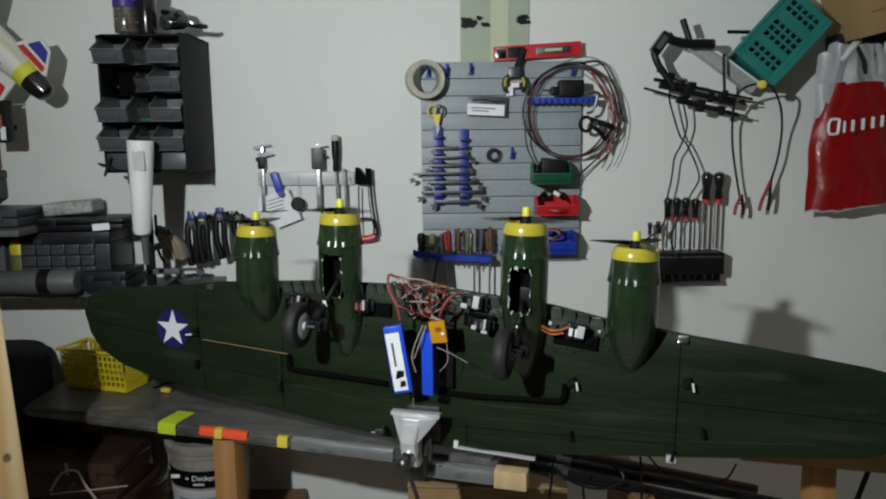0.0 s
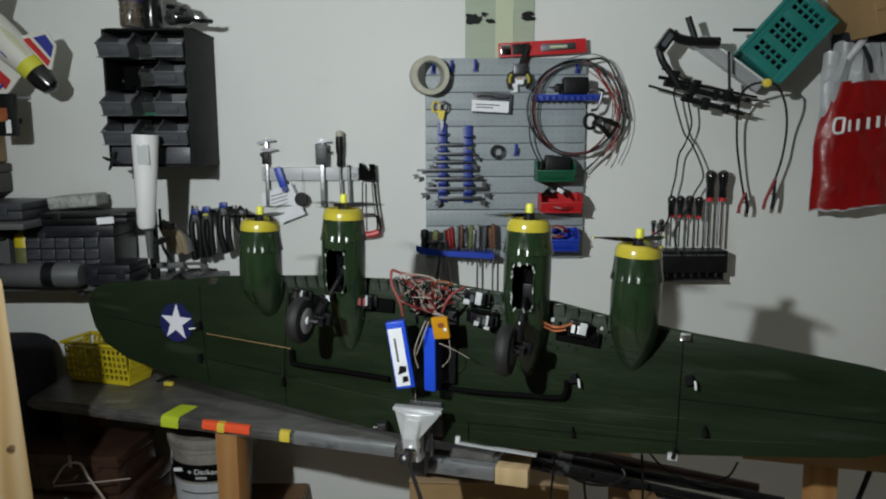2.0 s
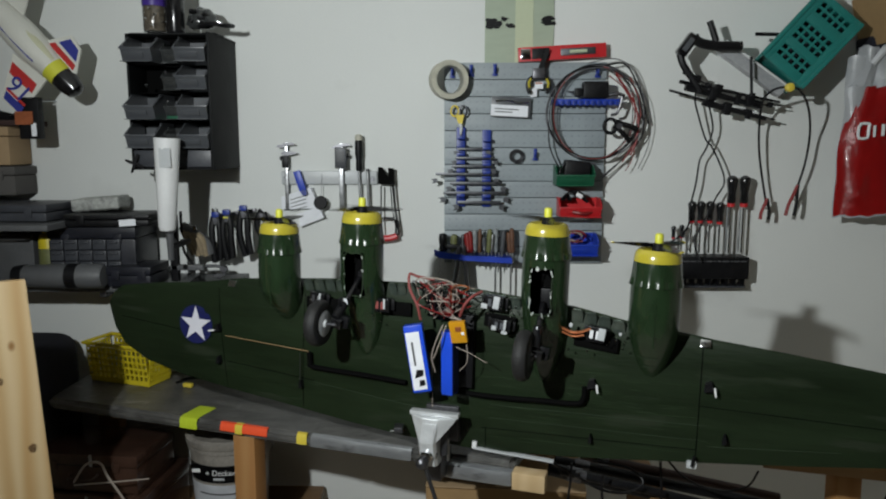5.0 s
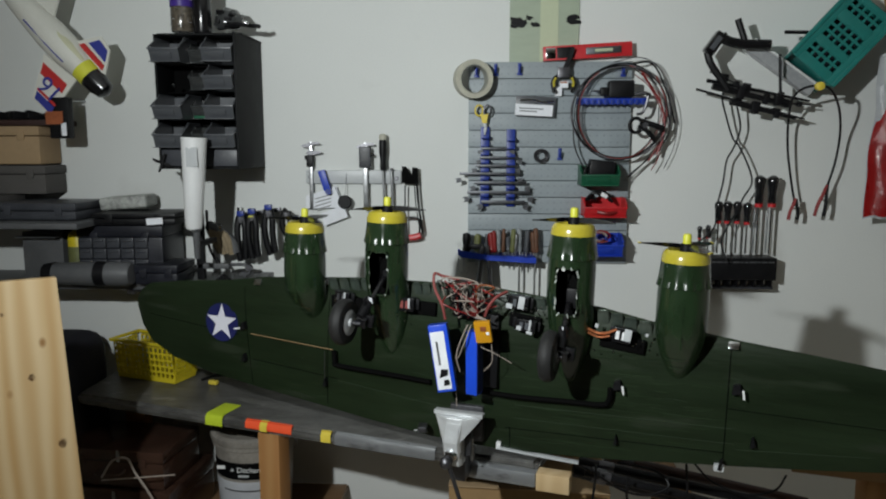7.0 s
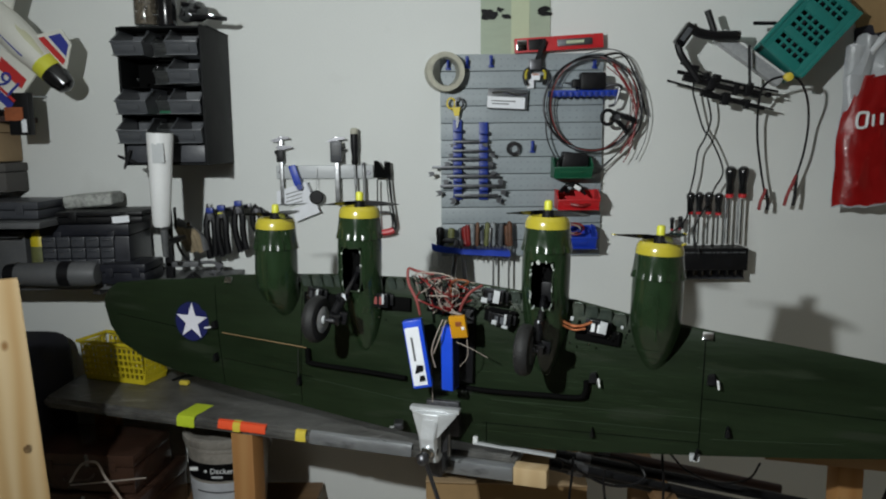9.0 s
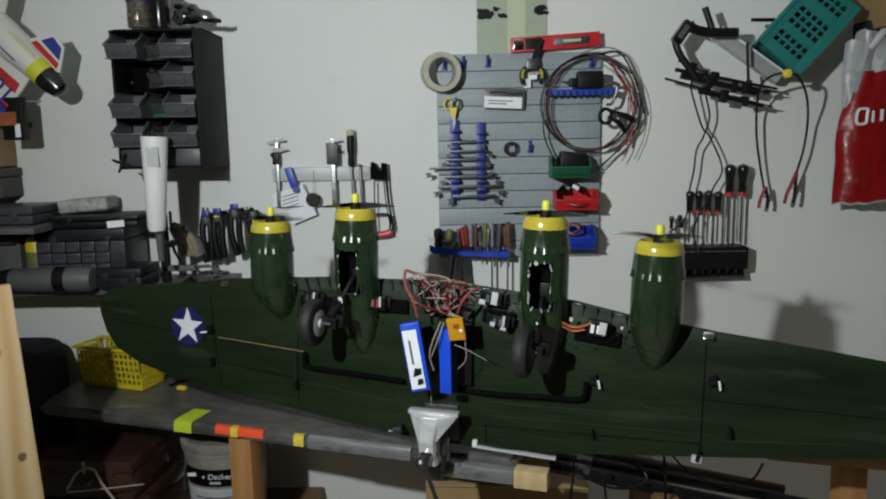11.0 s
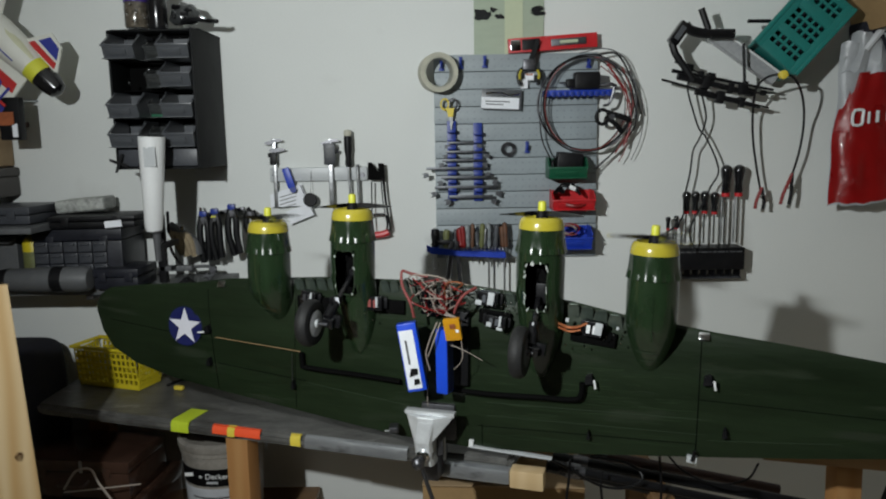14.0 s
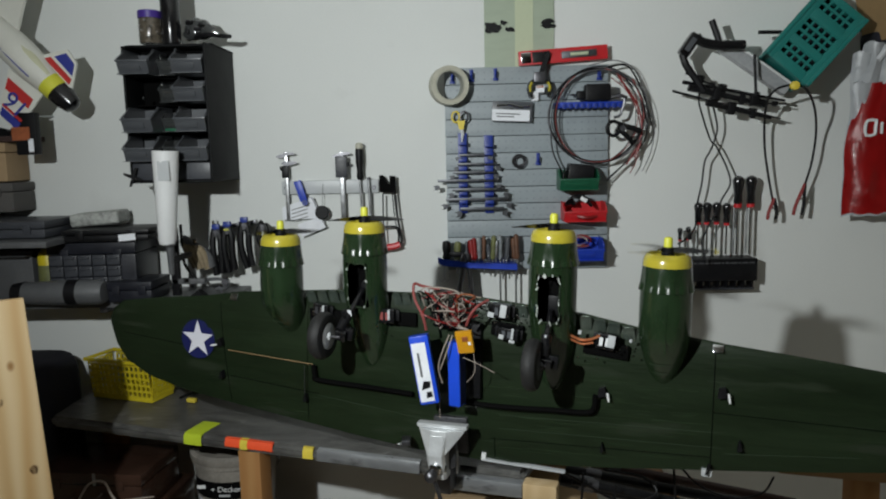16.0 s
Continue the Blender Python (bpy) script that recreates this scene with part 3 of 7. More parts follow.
def wheel_leg(sx, wx, wy, wz):
    """Retractable leg: a wheel on an axle across, a strut into the bay."""
    leg = new("landing_gear")
    leg.parent = wing
    tagged(leg, "extended landing gear with a black rubber wheel")
    m = pose(wx, wy, wz, 0, 90, 0)
    part("tyre", lathe([(0.026, -0.0135), (0.036, -0.0150), (0.0445, -0.012), (0.049, -0.005), (0.049, 0.005), (0.0445, 0.012), (0.036, 0.0150), (0.026, 0.0135)], 40, None, None), M_RUBBER, leg, "black rubber tyre", m)
    part("rim", lathe([(0.004, -0.012), (0.026, -0.0136), (0.0275, -0.0136), (0.0275, 0.0138), (0.024, 0.0148), (0.009, 0.0148), (0.007, 0.019), (0.002, 0.019)], 28), M_GREYP if sx > 0 else M_BARW, leg, "pale wheel hub", m)
    part("axle", rod((wx - 0.012, wy, wz), (wx + 0.040 * (1 if sx < 0 else 0.6), wy, wz), 0.0035), M_DSTEEL, leg)
    ax = wx + (0.034 if sx < 0 else 0.018)
    part("strut", rod((ax, wy + 0.004, wz + 0.004), (sx, -0.050, wz + 0.085), 0.006), M_BLACKG, leg)
    part("shock_absorber", rod((ax, wy + 0.008, wz + 0.012), ((ax + sx) / 2, (wy - 0.05) / 2, wz + 0.045), 0.010), M_BLACK, leg)
    part("sticker", box(0.009, 0.001, 0.015, (0, 0, 0)), M_PAPER, leg, "small white sticker", pose((ax + sx) / 2 + 0.004, (wy - 0.05) / 2 - 0.014, wz + 0.044, 20, 0, 0))
    part("actuator", box(0.030, 0.018, 0.026, (0, 0, 0), 0.003), M_BLACKG, leg, "", pose(ax + 0.012, wy + 0.022, wz + 0.004, 0, 8, 0))
    part("link", box(0.006, 0.012, 0.06, (0, 0, 0), 0.001), M_BLACK, leg, "", pose(ax + 0.006, wy + 0.03, wz + 0.025, 25, 0, 0))
    part("torque_arm", box(0.024, 0.010, 0.022, (0, 0, 0), 0.002), M_BLACKG, leg, "", pose(ax + 0.004, wy + 0.006, wz + 0.002, 20, 12, 0))
    return leg


wheel_leg(-0.2025, -0.252, -0.140, 0.173)
wheel_leg(0.2025, 0.188, -0.140, 0.158)

# ---- bin rack on the wall ----
def bin_mesh(w, d, h, lip):
    """Open-fronted storage bin: floor, sides that slope down to the front, low front lip with a grip."""
    t = 0.002
    bm = box(w, d, t, (0, d / 2, t / 2))
    side = [(0.016, 0), (0, h * lip), (d * 0.10, h * lip), (d * 0.34, h * 0.95), (d, h * 0.95), (d, 0)]
    for s in (-1, 1):
        own = bmesh.new()
        f = own.faces.new([own.verts.new((s * (w / 2 - t), y, z)) for y, z in side])
        e = bmesh.ops.extrude_face_region(own, geom=[f])
        bmesh.ops.translate(own, vec=(s * t, 0, 0), verts=[v for v in e["geom"] if isinstance(v, bmesh.types.BMVert)])
        bmesh.ops.recalc_face_normals(own, faces=own.faces)
        merge(bm, own)
    box(w - 0.004, t, h * 0.9, (0, d - t, h * 0.45), 0, bm)
    tilt = math.degrees(math.atan2(0.016, h * lip))
    box(w, 0.003, math.hypot(0.016, h * lip), (0, 0, 0), 0.001, bm, pose(0, 0.008, h * lip / 2, tilt, 0, 0))
    box(w + 0.004, 0.007, 0.005, (0, -0.001, h * lip - 0.002), 0.0015, bm)
    box(w * 0.62, 0.004, h * lip * 0.45, (0, 0, 0), 0.001, bm, pose(-w * 0.06, 0.005, h * lip * 0.50, tilt, 0, 0))
    for s in (-1, 1):
        box(0.005, d * 0.40, 0.004, (0, 0, 0), 0.001, bm, pose(s * w / 2, d * 0.21, h * (lip + 0.95) / 2 - 0.001, 28, 0, 0))
    return bm


def make_rack():
    r = thing("bin_rack", (-0.7525, 2.0, 1.483), "black wall rack holding grey open-fronted storage bins", "storage rack")
    part("side_panel", box(0.006, 0.236, 0.362, (0.1145, 0.030, 0.181), 0.001), M_RACK, r)
    part("side_panel", box(0.006, 0.204, 0.362, (-0.1145, 0.0455, 0.181), 0.001), M_RACK, r)
    # back and shelves blacker than the rack sheet: shade between bins painted in
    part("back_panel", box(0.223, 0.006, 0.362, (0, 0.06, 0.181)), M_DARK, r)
    part("top_panel", box(0.238, 0.18, 0.005, (0, 0.058, 0.3645), 0.001), M_RACK, r)
    part("bottom_panel", box(0.223, 0.215, 0.005, (0, 0.035, 0.0025)), M_RACK, r)
    rows = [0.286, 0.214, 0.136, 0.060]
    big = mesh_of(bin_mesh(0.080, 0.14, 0.072, 0.50), M_GREYP, "bin")
    mid = mesh_of(bin_mesh(0.050, 0.08, 0.060, 0.6), M_SMOKE, "bin")
    for k, z in enumerate(rows):
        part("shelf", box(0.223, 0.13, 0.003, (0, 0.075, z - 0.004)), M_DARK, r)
        if k != 1:
            part("storage_bin", big, None, r, "grey plastic storage bin", pose(-0.072, -0.103, z - 0.002, 0, 0, rnd.uniform(-3, 3)))
        part("storage_bin", mid, None, r, "smoky clear storage bin" if k != 2 else "green storage bin", pose(-0.006, -0.038, z, 0, 0, rnd.uniform(-2, 2)))
        part("storage_bin", big, None, r, "grey plastic storage bin", pose(0.069, -0.103, z - 0.002, 0, 0, rnd.uniform(-3, 3)))
    part("contents", box(0.048, 0.10, 0.03, (0, 0, 0), 0.006), M_GBIN, r, "dark green parts", pose(-0.004, 0.022, rows[2] + 0.016))
    for k in range(14):
        row = rnd.choice([0, 1, 2, 3])
        part("contents", lathe([(0.004, 0), (0.004, 0.008), (0.002, 0.012)], 8), rnd.choice([M_STEEL, M_CHROME, M_SMOKE, M_GREYP]), r, "small loose part",
             pose(rnd.choice([-0.078, -0.004, 0.07]) * 1 + rnd.uniform(-0.02, 0.02), rnd.uniform(-0.05, 0.02), rows[row] + 0.012, rnd.uniform(0, 90), rnd.uniform(0, 90), 0))
    for x, w in ((-0.055, 0.10), (0.055, 0.10)):
        part("drawer", box(w, 0.13, 0.046, (x, -0.005, 0.030), 0.003), M_GREYP2, r, "dark closed drawer")
    return r


make_rack()

jar = thing("screw_jar", (-0.810, 2.000, 1.857), "clear jar full of screws with a purple lid", "jar")
part("glass_body", lathe([(0.028, 0), (0.030, 0.004), (0.030, 0.062), (0.027, 0.068)], 24), M_SCREWS, jar)
part("lid", lathe([(0.031, 0.066), (0.031, 0.084), (0.029, 0.086)], 28), M_PURPLE, jar, "purple screw lid")
for k in range(16):
    a = k * 2.4
    part("screw", lathe([(0.003, 0), (0.003, 0.003), (0.0012, 0.004), (0.001, 0.014)], 7), M_CHROME, jar, "", pose(0.0295 * math.cos(a), 0.0295 * math.sin(a), 0.008 + 0.0033 * k, 90, 0, rnd.uniform(0, 180)))
can = thing("spray_can", (-0.753, 2.000, 1.852), "tall glossy black spray can", "spray can")
part("can_body", lathe([(0.024, 0), (0.0255, 0.004), (0.0255, 0.145), (0.020, 0.155), (0.012, 0.158)], 28), M_BLACKG, can)
part("cap", lathe([(0.018, 0.156), (0.018, 0.19), (0.015, 0.193)], 24), M_BLACK, can)
bag2 = thing("parts_pouch", (-0.686, 2.020, 1.865), "crumpled clear pouch with black parts", "pouch")
own = bmesh.new()
bmesh.ops.create_icosphere(own, subdivisions=3, radius=0.035)
for v in own.verts:
    v.co = Vector((v.co.x * 1.15, v.co.y * 0.8, max(v.co.z, -0.022))) * (1 + 0.22 * noise.noise(v.co * 60))
part("pouch_film", own, M_SMOKE, bag2, "", pose(0, 0, 0.024))
for k in range(5):
    part("part_inside", box(0.02, 0.008, 0.012, (0, 0, 0), 0.002), M_BLACK, bag2, "", pose(rnd.uniform(-0.02, 0.02), -0.028, 0.012 + 0.008 * k, rnd.uniform(0, 90), 0, rnd.uniform(0, 90)))
strap = thing("black_strap", (-0.615, 1.960, 1.869), "black rubber strap with a metal clip lying on the rack", "strap")
part("band", cord([(-0.070, 0.03, 0.000), (-0.03, 0.01, 0.004), (0.005, 0.02, 0.001), (0.018, 0.05, 0.004)], 0.006, 8), M_BLACK, strap)
part("clip", box(0.018, 0.008, 0.007, (0, 0, 0), 0.002), M_CHROME, strap, "", pose(0.0, -0.015, 0.004, 0, 20, 10))

spid = thing("small_propeller", (-0.851, 1.915, 1.500), "small black four-bladed propeller hanging on the rack", "propeller")
for a in (20, 110, 200, 290):
    part("blade", plate([(-0.003, 0.002), (-0.005, 0.012), (-0.002, 0.027), (0.003, 0.027), (0.004, 0.012), (0.003, 0.002)], 0.002, None, pose(0, 0, 0, 0, a, 0)), M_BLACK, spid)
part("hub", lathe([(0.006, 0), (0.006, 0.008)], 14, None, pose(0, 0.006, 0, 90, 0, 0)), M_BLACK, spid)

# ---- tool board ----
board = thing("tool_board", (0.217, 2.15, 1.197), "grey slatted metal tool board screwed to the wall", "tool board")
SLAT = 0.591 / 12
part("board_back", box(0.470, 0.008, 0.588, (0, -0.005, 0.2955)), M_GAP, board)
slat = mesh_of(box(0.472, 0.012, SLAT - 0.0022, (0, -0.014, SLAT / 2), 0.0012), M_PEG, "slat")
for k in range(12):
    part("slat", slat, None, board, "", pose(0, 0, k * SLAT))
dots = bmesh.new()
for k in range(12):
    for j in range(23):
        for dz in (0.014, 0.034):
            box(0.0035, 0.0008, 0.0035, (-0.22 + 0.02 * j, -0.0203, k * SLAT + dz), 0, dots)
tagged(part("hole_pattern", dots, M_DOT, board, "rows of small punched holes", smooth=False), kind="stuff")

chart = thing("wall_poster", (0.199, 2.146, 1.79), "pale green paper poster with dark aircraft drawings", "poster")
part("sheet", box(0.088, 0.002, 0.38, (-0.056, 0, 0.188)), M_POSTER, chart)
part("sheet", box(0.052, 0.003, 0.38, (0.014, -0.001, 0.188)), M_POSTER2, chart)
part("sheet", box(0.060, 0.002, 0.38, (0.070, 0, 0.188)), M_POSTER, chart)
for cx, w in ((-0.056, 0.085), (0.085, 0.028)):
    for k in range(16 if w > 0.05 else 8):
        a = [(0.012 * math.cos(q) * rnd.uniform(0.5, 1.4), 0.008 * math.sin(q) * rnd.uniform(0.5, 1.4)) for q in np.linspace(0, 5.6, 8)]
        part("drawing", plate(a, 0.0006, None, pose(cx + rnd.uniform(-0.42, 0.42) * w, -0.0022 - 0.0001 * k, 0.108 + rnd.uniform(-0.008, 0.016))), M_BLACK, chart, "dark printed drawing", smooth=False)


def hook(x, y):
    h = thing("board_hook", x if isinstance(x, tuple) else (x, 2.128, y), "blue plastic board hook", "hook", "blue hooks on the board")
    part("clip_plate", box(0.010, 0.004, 0.034, (0, 0.0, 0), 0.001), M_BLUED, h)
    part("peg", cord([(0, -0.002, -0.006), (0, -0.014, -0.008), (0, -0.020, 0.0), (0, -0.021, 0.008)], 0.003, 8), M_BLUED, h)
    part("foot", box(0.015, 0.006, 0.007, (0, -0.002, -0.014), 0.001), M_BLUED, h)
    return h


for p in ((0.004, 2.126, 1.760), (0.059, 2.126, 1.764), (0.128, 2.126, 1.766), (0.425, 2.126, 1.760), (0.249, 2.126, 1.522)):
    hook(p, 0)

roll = thing("tape_roll", (-0.006, 2.088, 1.734), "cream packing tape roll hanging on a hook", "tape roll")
part("tape", lathe([(0.041, -0.02), (0.054, -0.02), (0.0545, -0.018), (0.0545, 0.018), (0.054, 0.02), (0.041, 0.02), (0.041, -0.02)], 48, None, pose(0, 0, 0, 90, 0, 14), False), M_CREAM, roll)
part("core", lathe([(0.0385, -0.0205), (0.041, -0.0205), (0.041, 0.0205), (0.0385, 0.0205), (0.0385, -0.0205)], 48, None, pose(0, 0, 0, 90, 0, 14), False), M_CREAMD, roll, "cardboard core")

sc = thing("scissors", (0.024, 2.105, 1.629), "yellow-handled scissors hanging open side down", "scissors")
for s in (-1, 1):
    ring = [(s * 0.012 + 0.011 * math.cos(a) * 1.0, 0, 0.018 + 0.015 * math.sin(a)) for a in np.linspace(0, 2 * math.pi, 13)]
    part("handle", cord(ring, 0.0028, 7, n=3), M_YTAPE if s < 0 else M_DSTEEL, sc, "plastic finger loop")
    part("blade", plate([(-0.003, 0.0), (0.004, 0.0), (0.004 + s * 0.004, -0.03), (s * 0.004, -0.062)], 0.002, None, pose(0.004, 0.002 * s, 0.0, 0, s * 3, 0)), M_STEEL, sc)
part("neck", plate([(-0.012, 0.006), (0.012, 0.008), (0.007, -0.018), (-0.005, -0.018)], 0.005, None, pose(0.003, -0.003, 0)), M_YTAPE, sc, "yellow neck")

# spanner holders
for a, b in (((0.027, 2.115, 1.601), (0.033, 2.115, 1.369)), ((0.105, 2.115, 1.594), (0.106, 2.115, 1.368))):
    c = (Vector(a) + Vector(b)) / 2
    h = thing("spanner_holder", c, "blue plastic toothed spanner holder", "tool holder", "spanner holders")
    ln = (Vector(a) - Vector(b)).length
    part("strip", box(0.026, 0.010, ln, (0, 0.006, 0), 0.002), M_BLUED, h)
    for k in range(8):
        part("tooth", box(0.024, 0.026, 0.010, (0, -0.010, ln / 2 - 0.03 - k * (ln - 0.04) / 8), 0.0015), M_BLUED, h)
SPANNERS = [((0.011, 2.100, 1.540), (0.115, 2.100, 1.536)), ((0.006, 2.100, 1.514), (0.137, 2.100, 1.510)), ((-0.006, 2.100, 1.490), (0.131, 2.100, 1.486)), ((-0.052, 2.100, 1.468), (0.140, 2.100, 1.462)),
            ((-0.010, 2.100, 1.442), (0.160, 2.100, 1.435)), ((-0.029, 2.100, 1.413), (0.169, 2.100, 1.407)), ((0.012, 2.100, 1.386), (0.156, 2.100, 1.378))]
for k, (a, b) in enumerate(SPANNERS):
    a, b = Vector(a), Vector(b)
    s = thing("spanner", (a + b) / 2, "steel open-ended spanner resting in a blue holder", "spanner", "spanners on the board")
    h = (b - a).length / 2
    part("shank", box(h * 2 - 0.016, 0.004, 0.006 + 0.0006 * k, (0, 0, 0), 0.001), M_SPAN, s)
    for e in (-1, 1):
        r = 0.0052 + 0.0006 * k
        part("jaw", plate([(e * (h - 0.012), -r * 0.6), (e * (h - 0.004), -r), (e * (h + r), -r * 0.85), (e * (h + 0.002), -r * 0.35), (e * (h + 0.002), r * 0.35), (e * (h + r), r * 0.85), (e * (h - 0.004), r), (e * (h - 0.012), r * 0.6)], 0.004, None, pose(0, -0.002, 0, 0, 12 * e, 0)), M_SPAN, s)

lev = thing("spirit_level", (0.320, 2.118, 1.813), "short red and steel spirit level above the board", "spirit level")
lev.matrix_world = Matrix.Translation((0.320, 2.118, 1.813)) @ pose(0, 0, 0, 0, -3.2, 0)
part("frame", box(0.252, 0.020, 0.040, (0, 0, 0), 0.002), M_RED, lev, "red painted body")
part("vial_window", box(0.10, 0.006, 0.020, (0.045, -0.010, 0.0), 0.002), M_DSTEEL, lev, "dark window with the vial")
part("vial", rod((0.02, -0.012, 0), (0.07, -0.012, 0), 0.005), M_POSTER2, lev)
part("steel_plate", box(0.028, 0.006, 0.030, (-0.105, -0.0095, 0.0), 0.001), M_CHROME, lev, "bright steel plate")
part("grip", box(0.05, 0.008, 0.030, (-0.062, -0.0085, 0), 0.002), M_BLACK, lev)

cut = thing("wire_stripper", (0.252, 2.095, 1.726), "black wire stripper with yellow curved handles", "pliers")
for s in (-1, 1):
    part("handle", cord([(s * 0.006, 0, 0.018), (s * 0.024, 0, 0.012), (s * 0.031, 0, -0.004), (s * 0.029, 0, -0.020), (s * 0.024, 0, -0.030)], 0.0055, 9), M_BLACK, cut)
    part("grip", cord([(s * 0.022, -0.004, 0.012), (s * 0.0275, -0.004, 0.0), (s * 0.0265, -0.004, -0.014)], 0.0040, 8), M_YELLOW, cut, "yellow grip inlay")
part("head", box(0.034, 0.016, 0.030, (0, 0, 0.026), 0.004), M_DSTEEL, cut)
part("jaw", plate([(-0.004, 0.0), (0.012, 0.0), (0.030, 0.055), (0.020, 0.062), (0.004, 0.02)], 0.010, None, pose(0, -0.006, 0.036)), M_BLACK, cut)
part("price_tag", box(0.024, 0.001, 0.018, (0, -0.010, -0.008)), M_PAPER, cut, "white and orange tag")
part("spring", rod((-0.010, -0.006, -0.002), (0.010, -0.006, -0.002), 0.005), M_COPPER, cut)
tag2 = thing("paper_label", (0.240, 2.112, 1.701), "small white paper label hanging from the board", "label")
part("sheet", box(0.020, 0.001, 0.026, (0, 0, 0)), M_PAPER, tag2)

pk = thing("parts_packet", (0.175, 2.112, 1.658), "clear plastic packet with a white printed label", "packet")
pk.matrix_world = Matrix.Translation((0.175, 2.112, 1.658)) @ pose(0, 0, 0, 0, 3, 0)
part("film", box(0.115, 0.004, 0.058, (0, 0, 0), 0.001), M_GREYP, pk, "shiny clear film")
part("label_card", box(0.108, 0.001, 0.032, (-0.004, -0.0028, -0.010)), M_PAPER, pk, "white label")
part("print", box(0.07, 0.0006, 0.003, (-0.012, -0.0036, -0.006)), M_GREYC, pk)
part("print", box(0.05, 0.0006, 0.003, (-0.020, -0.0036, -0.014)), M_GREYC, pk)
part("parts", cord([(-0.045, -0.003, 0.016), (-0.01, -0.004, 0.02), (0.02, -0.004, 0.014), (0.05, -0.003, 0.018)], 0.003), M_CHROME, pk, "shiny metal parts")

coil = thing("wire_ring", (0.194, 2.115, 1.517), "small grey coil of thin wire on the board", "wire coil")
for k in range(5):
    r = 0.012 + 0.0022 * k
    part("turn", cord([(r * math.cos(a), -0.002 * (k % 2), r * math.sin(a) * 0.95) for a in np.linspace(0, 2 * math.pi, 15)], 0.0012, 5, n=2), M_DSTEEL, coil)

tray = thing("tool_tray", (0.066, 2.060, 1.230), "blue plastic tray holding screwdrivers and pliers", "tool tray")
part("tray_front", plate([(-0.113, 0.016), (-0.098, 0.010), (-0.03, -0.001), (0.115, -0.009), (0.115, -0.026), (-0.03, -0.017), (-0.10, -0.010), (-0.113, -0.002)], 0.004, None, pose(0, -0.002, 0.002), 0.001), M_BLUE, tray)
part("tray_floor", box(0.215, 0.07, 0.004, (0.005, 0.034, -0.006), 0.001), M_BLUED, tray)
TOOLS = [(772, 402, M_BLACK, 0.013), (790, 402, M_TOOLO, 0.011), (818, 404, M_REDD, 0.010), (829, 405, M_TOOLG, 0.010), (838, 408, M_TOOLB, 0.006), (848, 408, M_GREYP, 0.009), (860, 406, M_STEEL, 0.006),
         (868, 402, M_TOOLG, 0.008), (879, 404, M_GREYP, 0.008), (888, 405, M_BLACK, 0.009), (898, 406, M_TOOLB, 0.008), (808, 402, M_DSTEEL, 0.006), (823, 404, M_REDD, 0.008), (843, 404, M_BLACK, 0.007), (854, 404, M_TOOLO, 0.008), (874, 404, M_BLACK, 0.007), (893, 402, M_TOOLB, 0.008)]
for k, (at_x, at_y, mt, r) in enumerate(TOOLS):
    x = -0.022 + (at_x - 772) * 0.00163
    s = thing("screwdriver", (x, 2.085 + 0.012 * (k % 2), 1.235), "screwdriver standing in the blue tray", "screwdriver", "screwdrivers in the tray")
    hh = rnd.uniform(0.042, 0.070)
    part("handle", lathe([(r * 0.6, 0.0), (r, 0.008), (r * 0.8, hh * 0.35), (r, hh * 0.7), (r * 0.85, hh), (r * 0.3, hh + 0.003)], 12, None, pose(0, 0, 0.0, 0, rnd.uniform(-5, 5), 0)), mt, s)
    part("shaft", rod((0, 0, 0), (0, 0, -rnd.uniform(0.012, 0.055)), 0.0022), M_STEEL, s)
pl = thing("long_pliers", (0.025, 2.070, 1.226), "long black pliers hanging through the tray", "pliers")
part("handle", cord([(0.0, 0, 0.03), (-0.004, 0, -0.03), (-0.012, 0, -0.08), (-0.016, 0, -0.105)], 0.0075, 8), M_DSTEEL, pl)
part("handle", cord([(0.014, 0, 0.03), (0.020, 0, -0.03), (0.024, 0, -0.08), (0.030, 0, -0.105)], 0.0065, 8), M_DSTEEL, pl)
part("jaw", box(0.045, 0.012, 0.014, (-0.02, 0, 0.028), 0.004), M_BLACK, pl)
wh = thing("wire_hook", (-0.032, 2.060, 1.203), "bent steel wire hooks below the tray", "hook")
for dx in (0, 0.016):
    part("wire", cord([(-0.014 + dx, 0, 0.018), (-0.014 + dx, -0.003, -0.012), (-0.006 + dx, -0.004, -0.026), (0.002 + dx, -0.003, -0.018), (0.001 + dx, 0, -0.006)], 0.0012, 6), M_STEEL, wh)
for xx in (868, 896):
    lt = thing("long_driver", (-0.022 + (xx - 772) * 0.00163, 2.10, 1.19), "long thin steel rod hanging below the tray", "rod", "rods below the tray")
    part("shaft", rod((0, 0, 0.03), (0, 0, -0.09), 0.003), M_STEEL, lt)
    part("tip", rod((0, 0, -0.09), (0, 0, -0.10), 0.003, 0.001), M_DSTEEL, lt)


def open_bin(name, at, w, h, mat, label):
    b = thing(name, at, label, "bin", "hanging bins on the board")
    part("bin_body", bin_mesh(w, 0.085, h, 0.52), mat, b, "", pose(0, -0.005, 0))
    return b


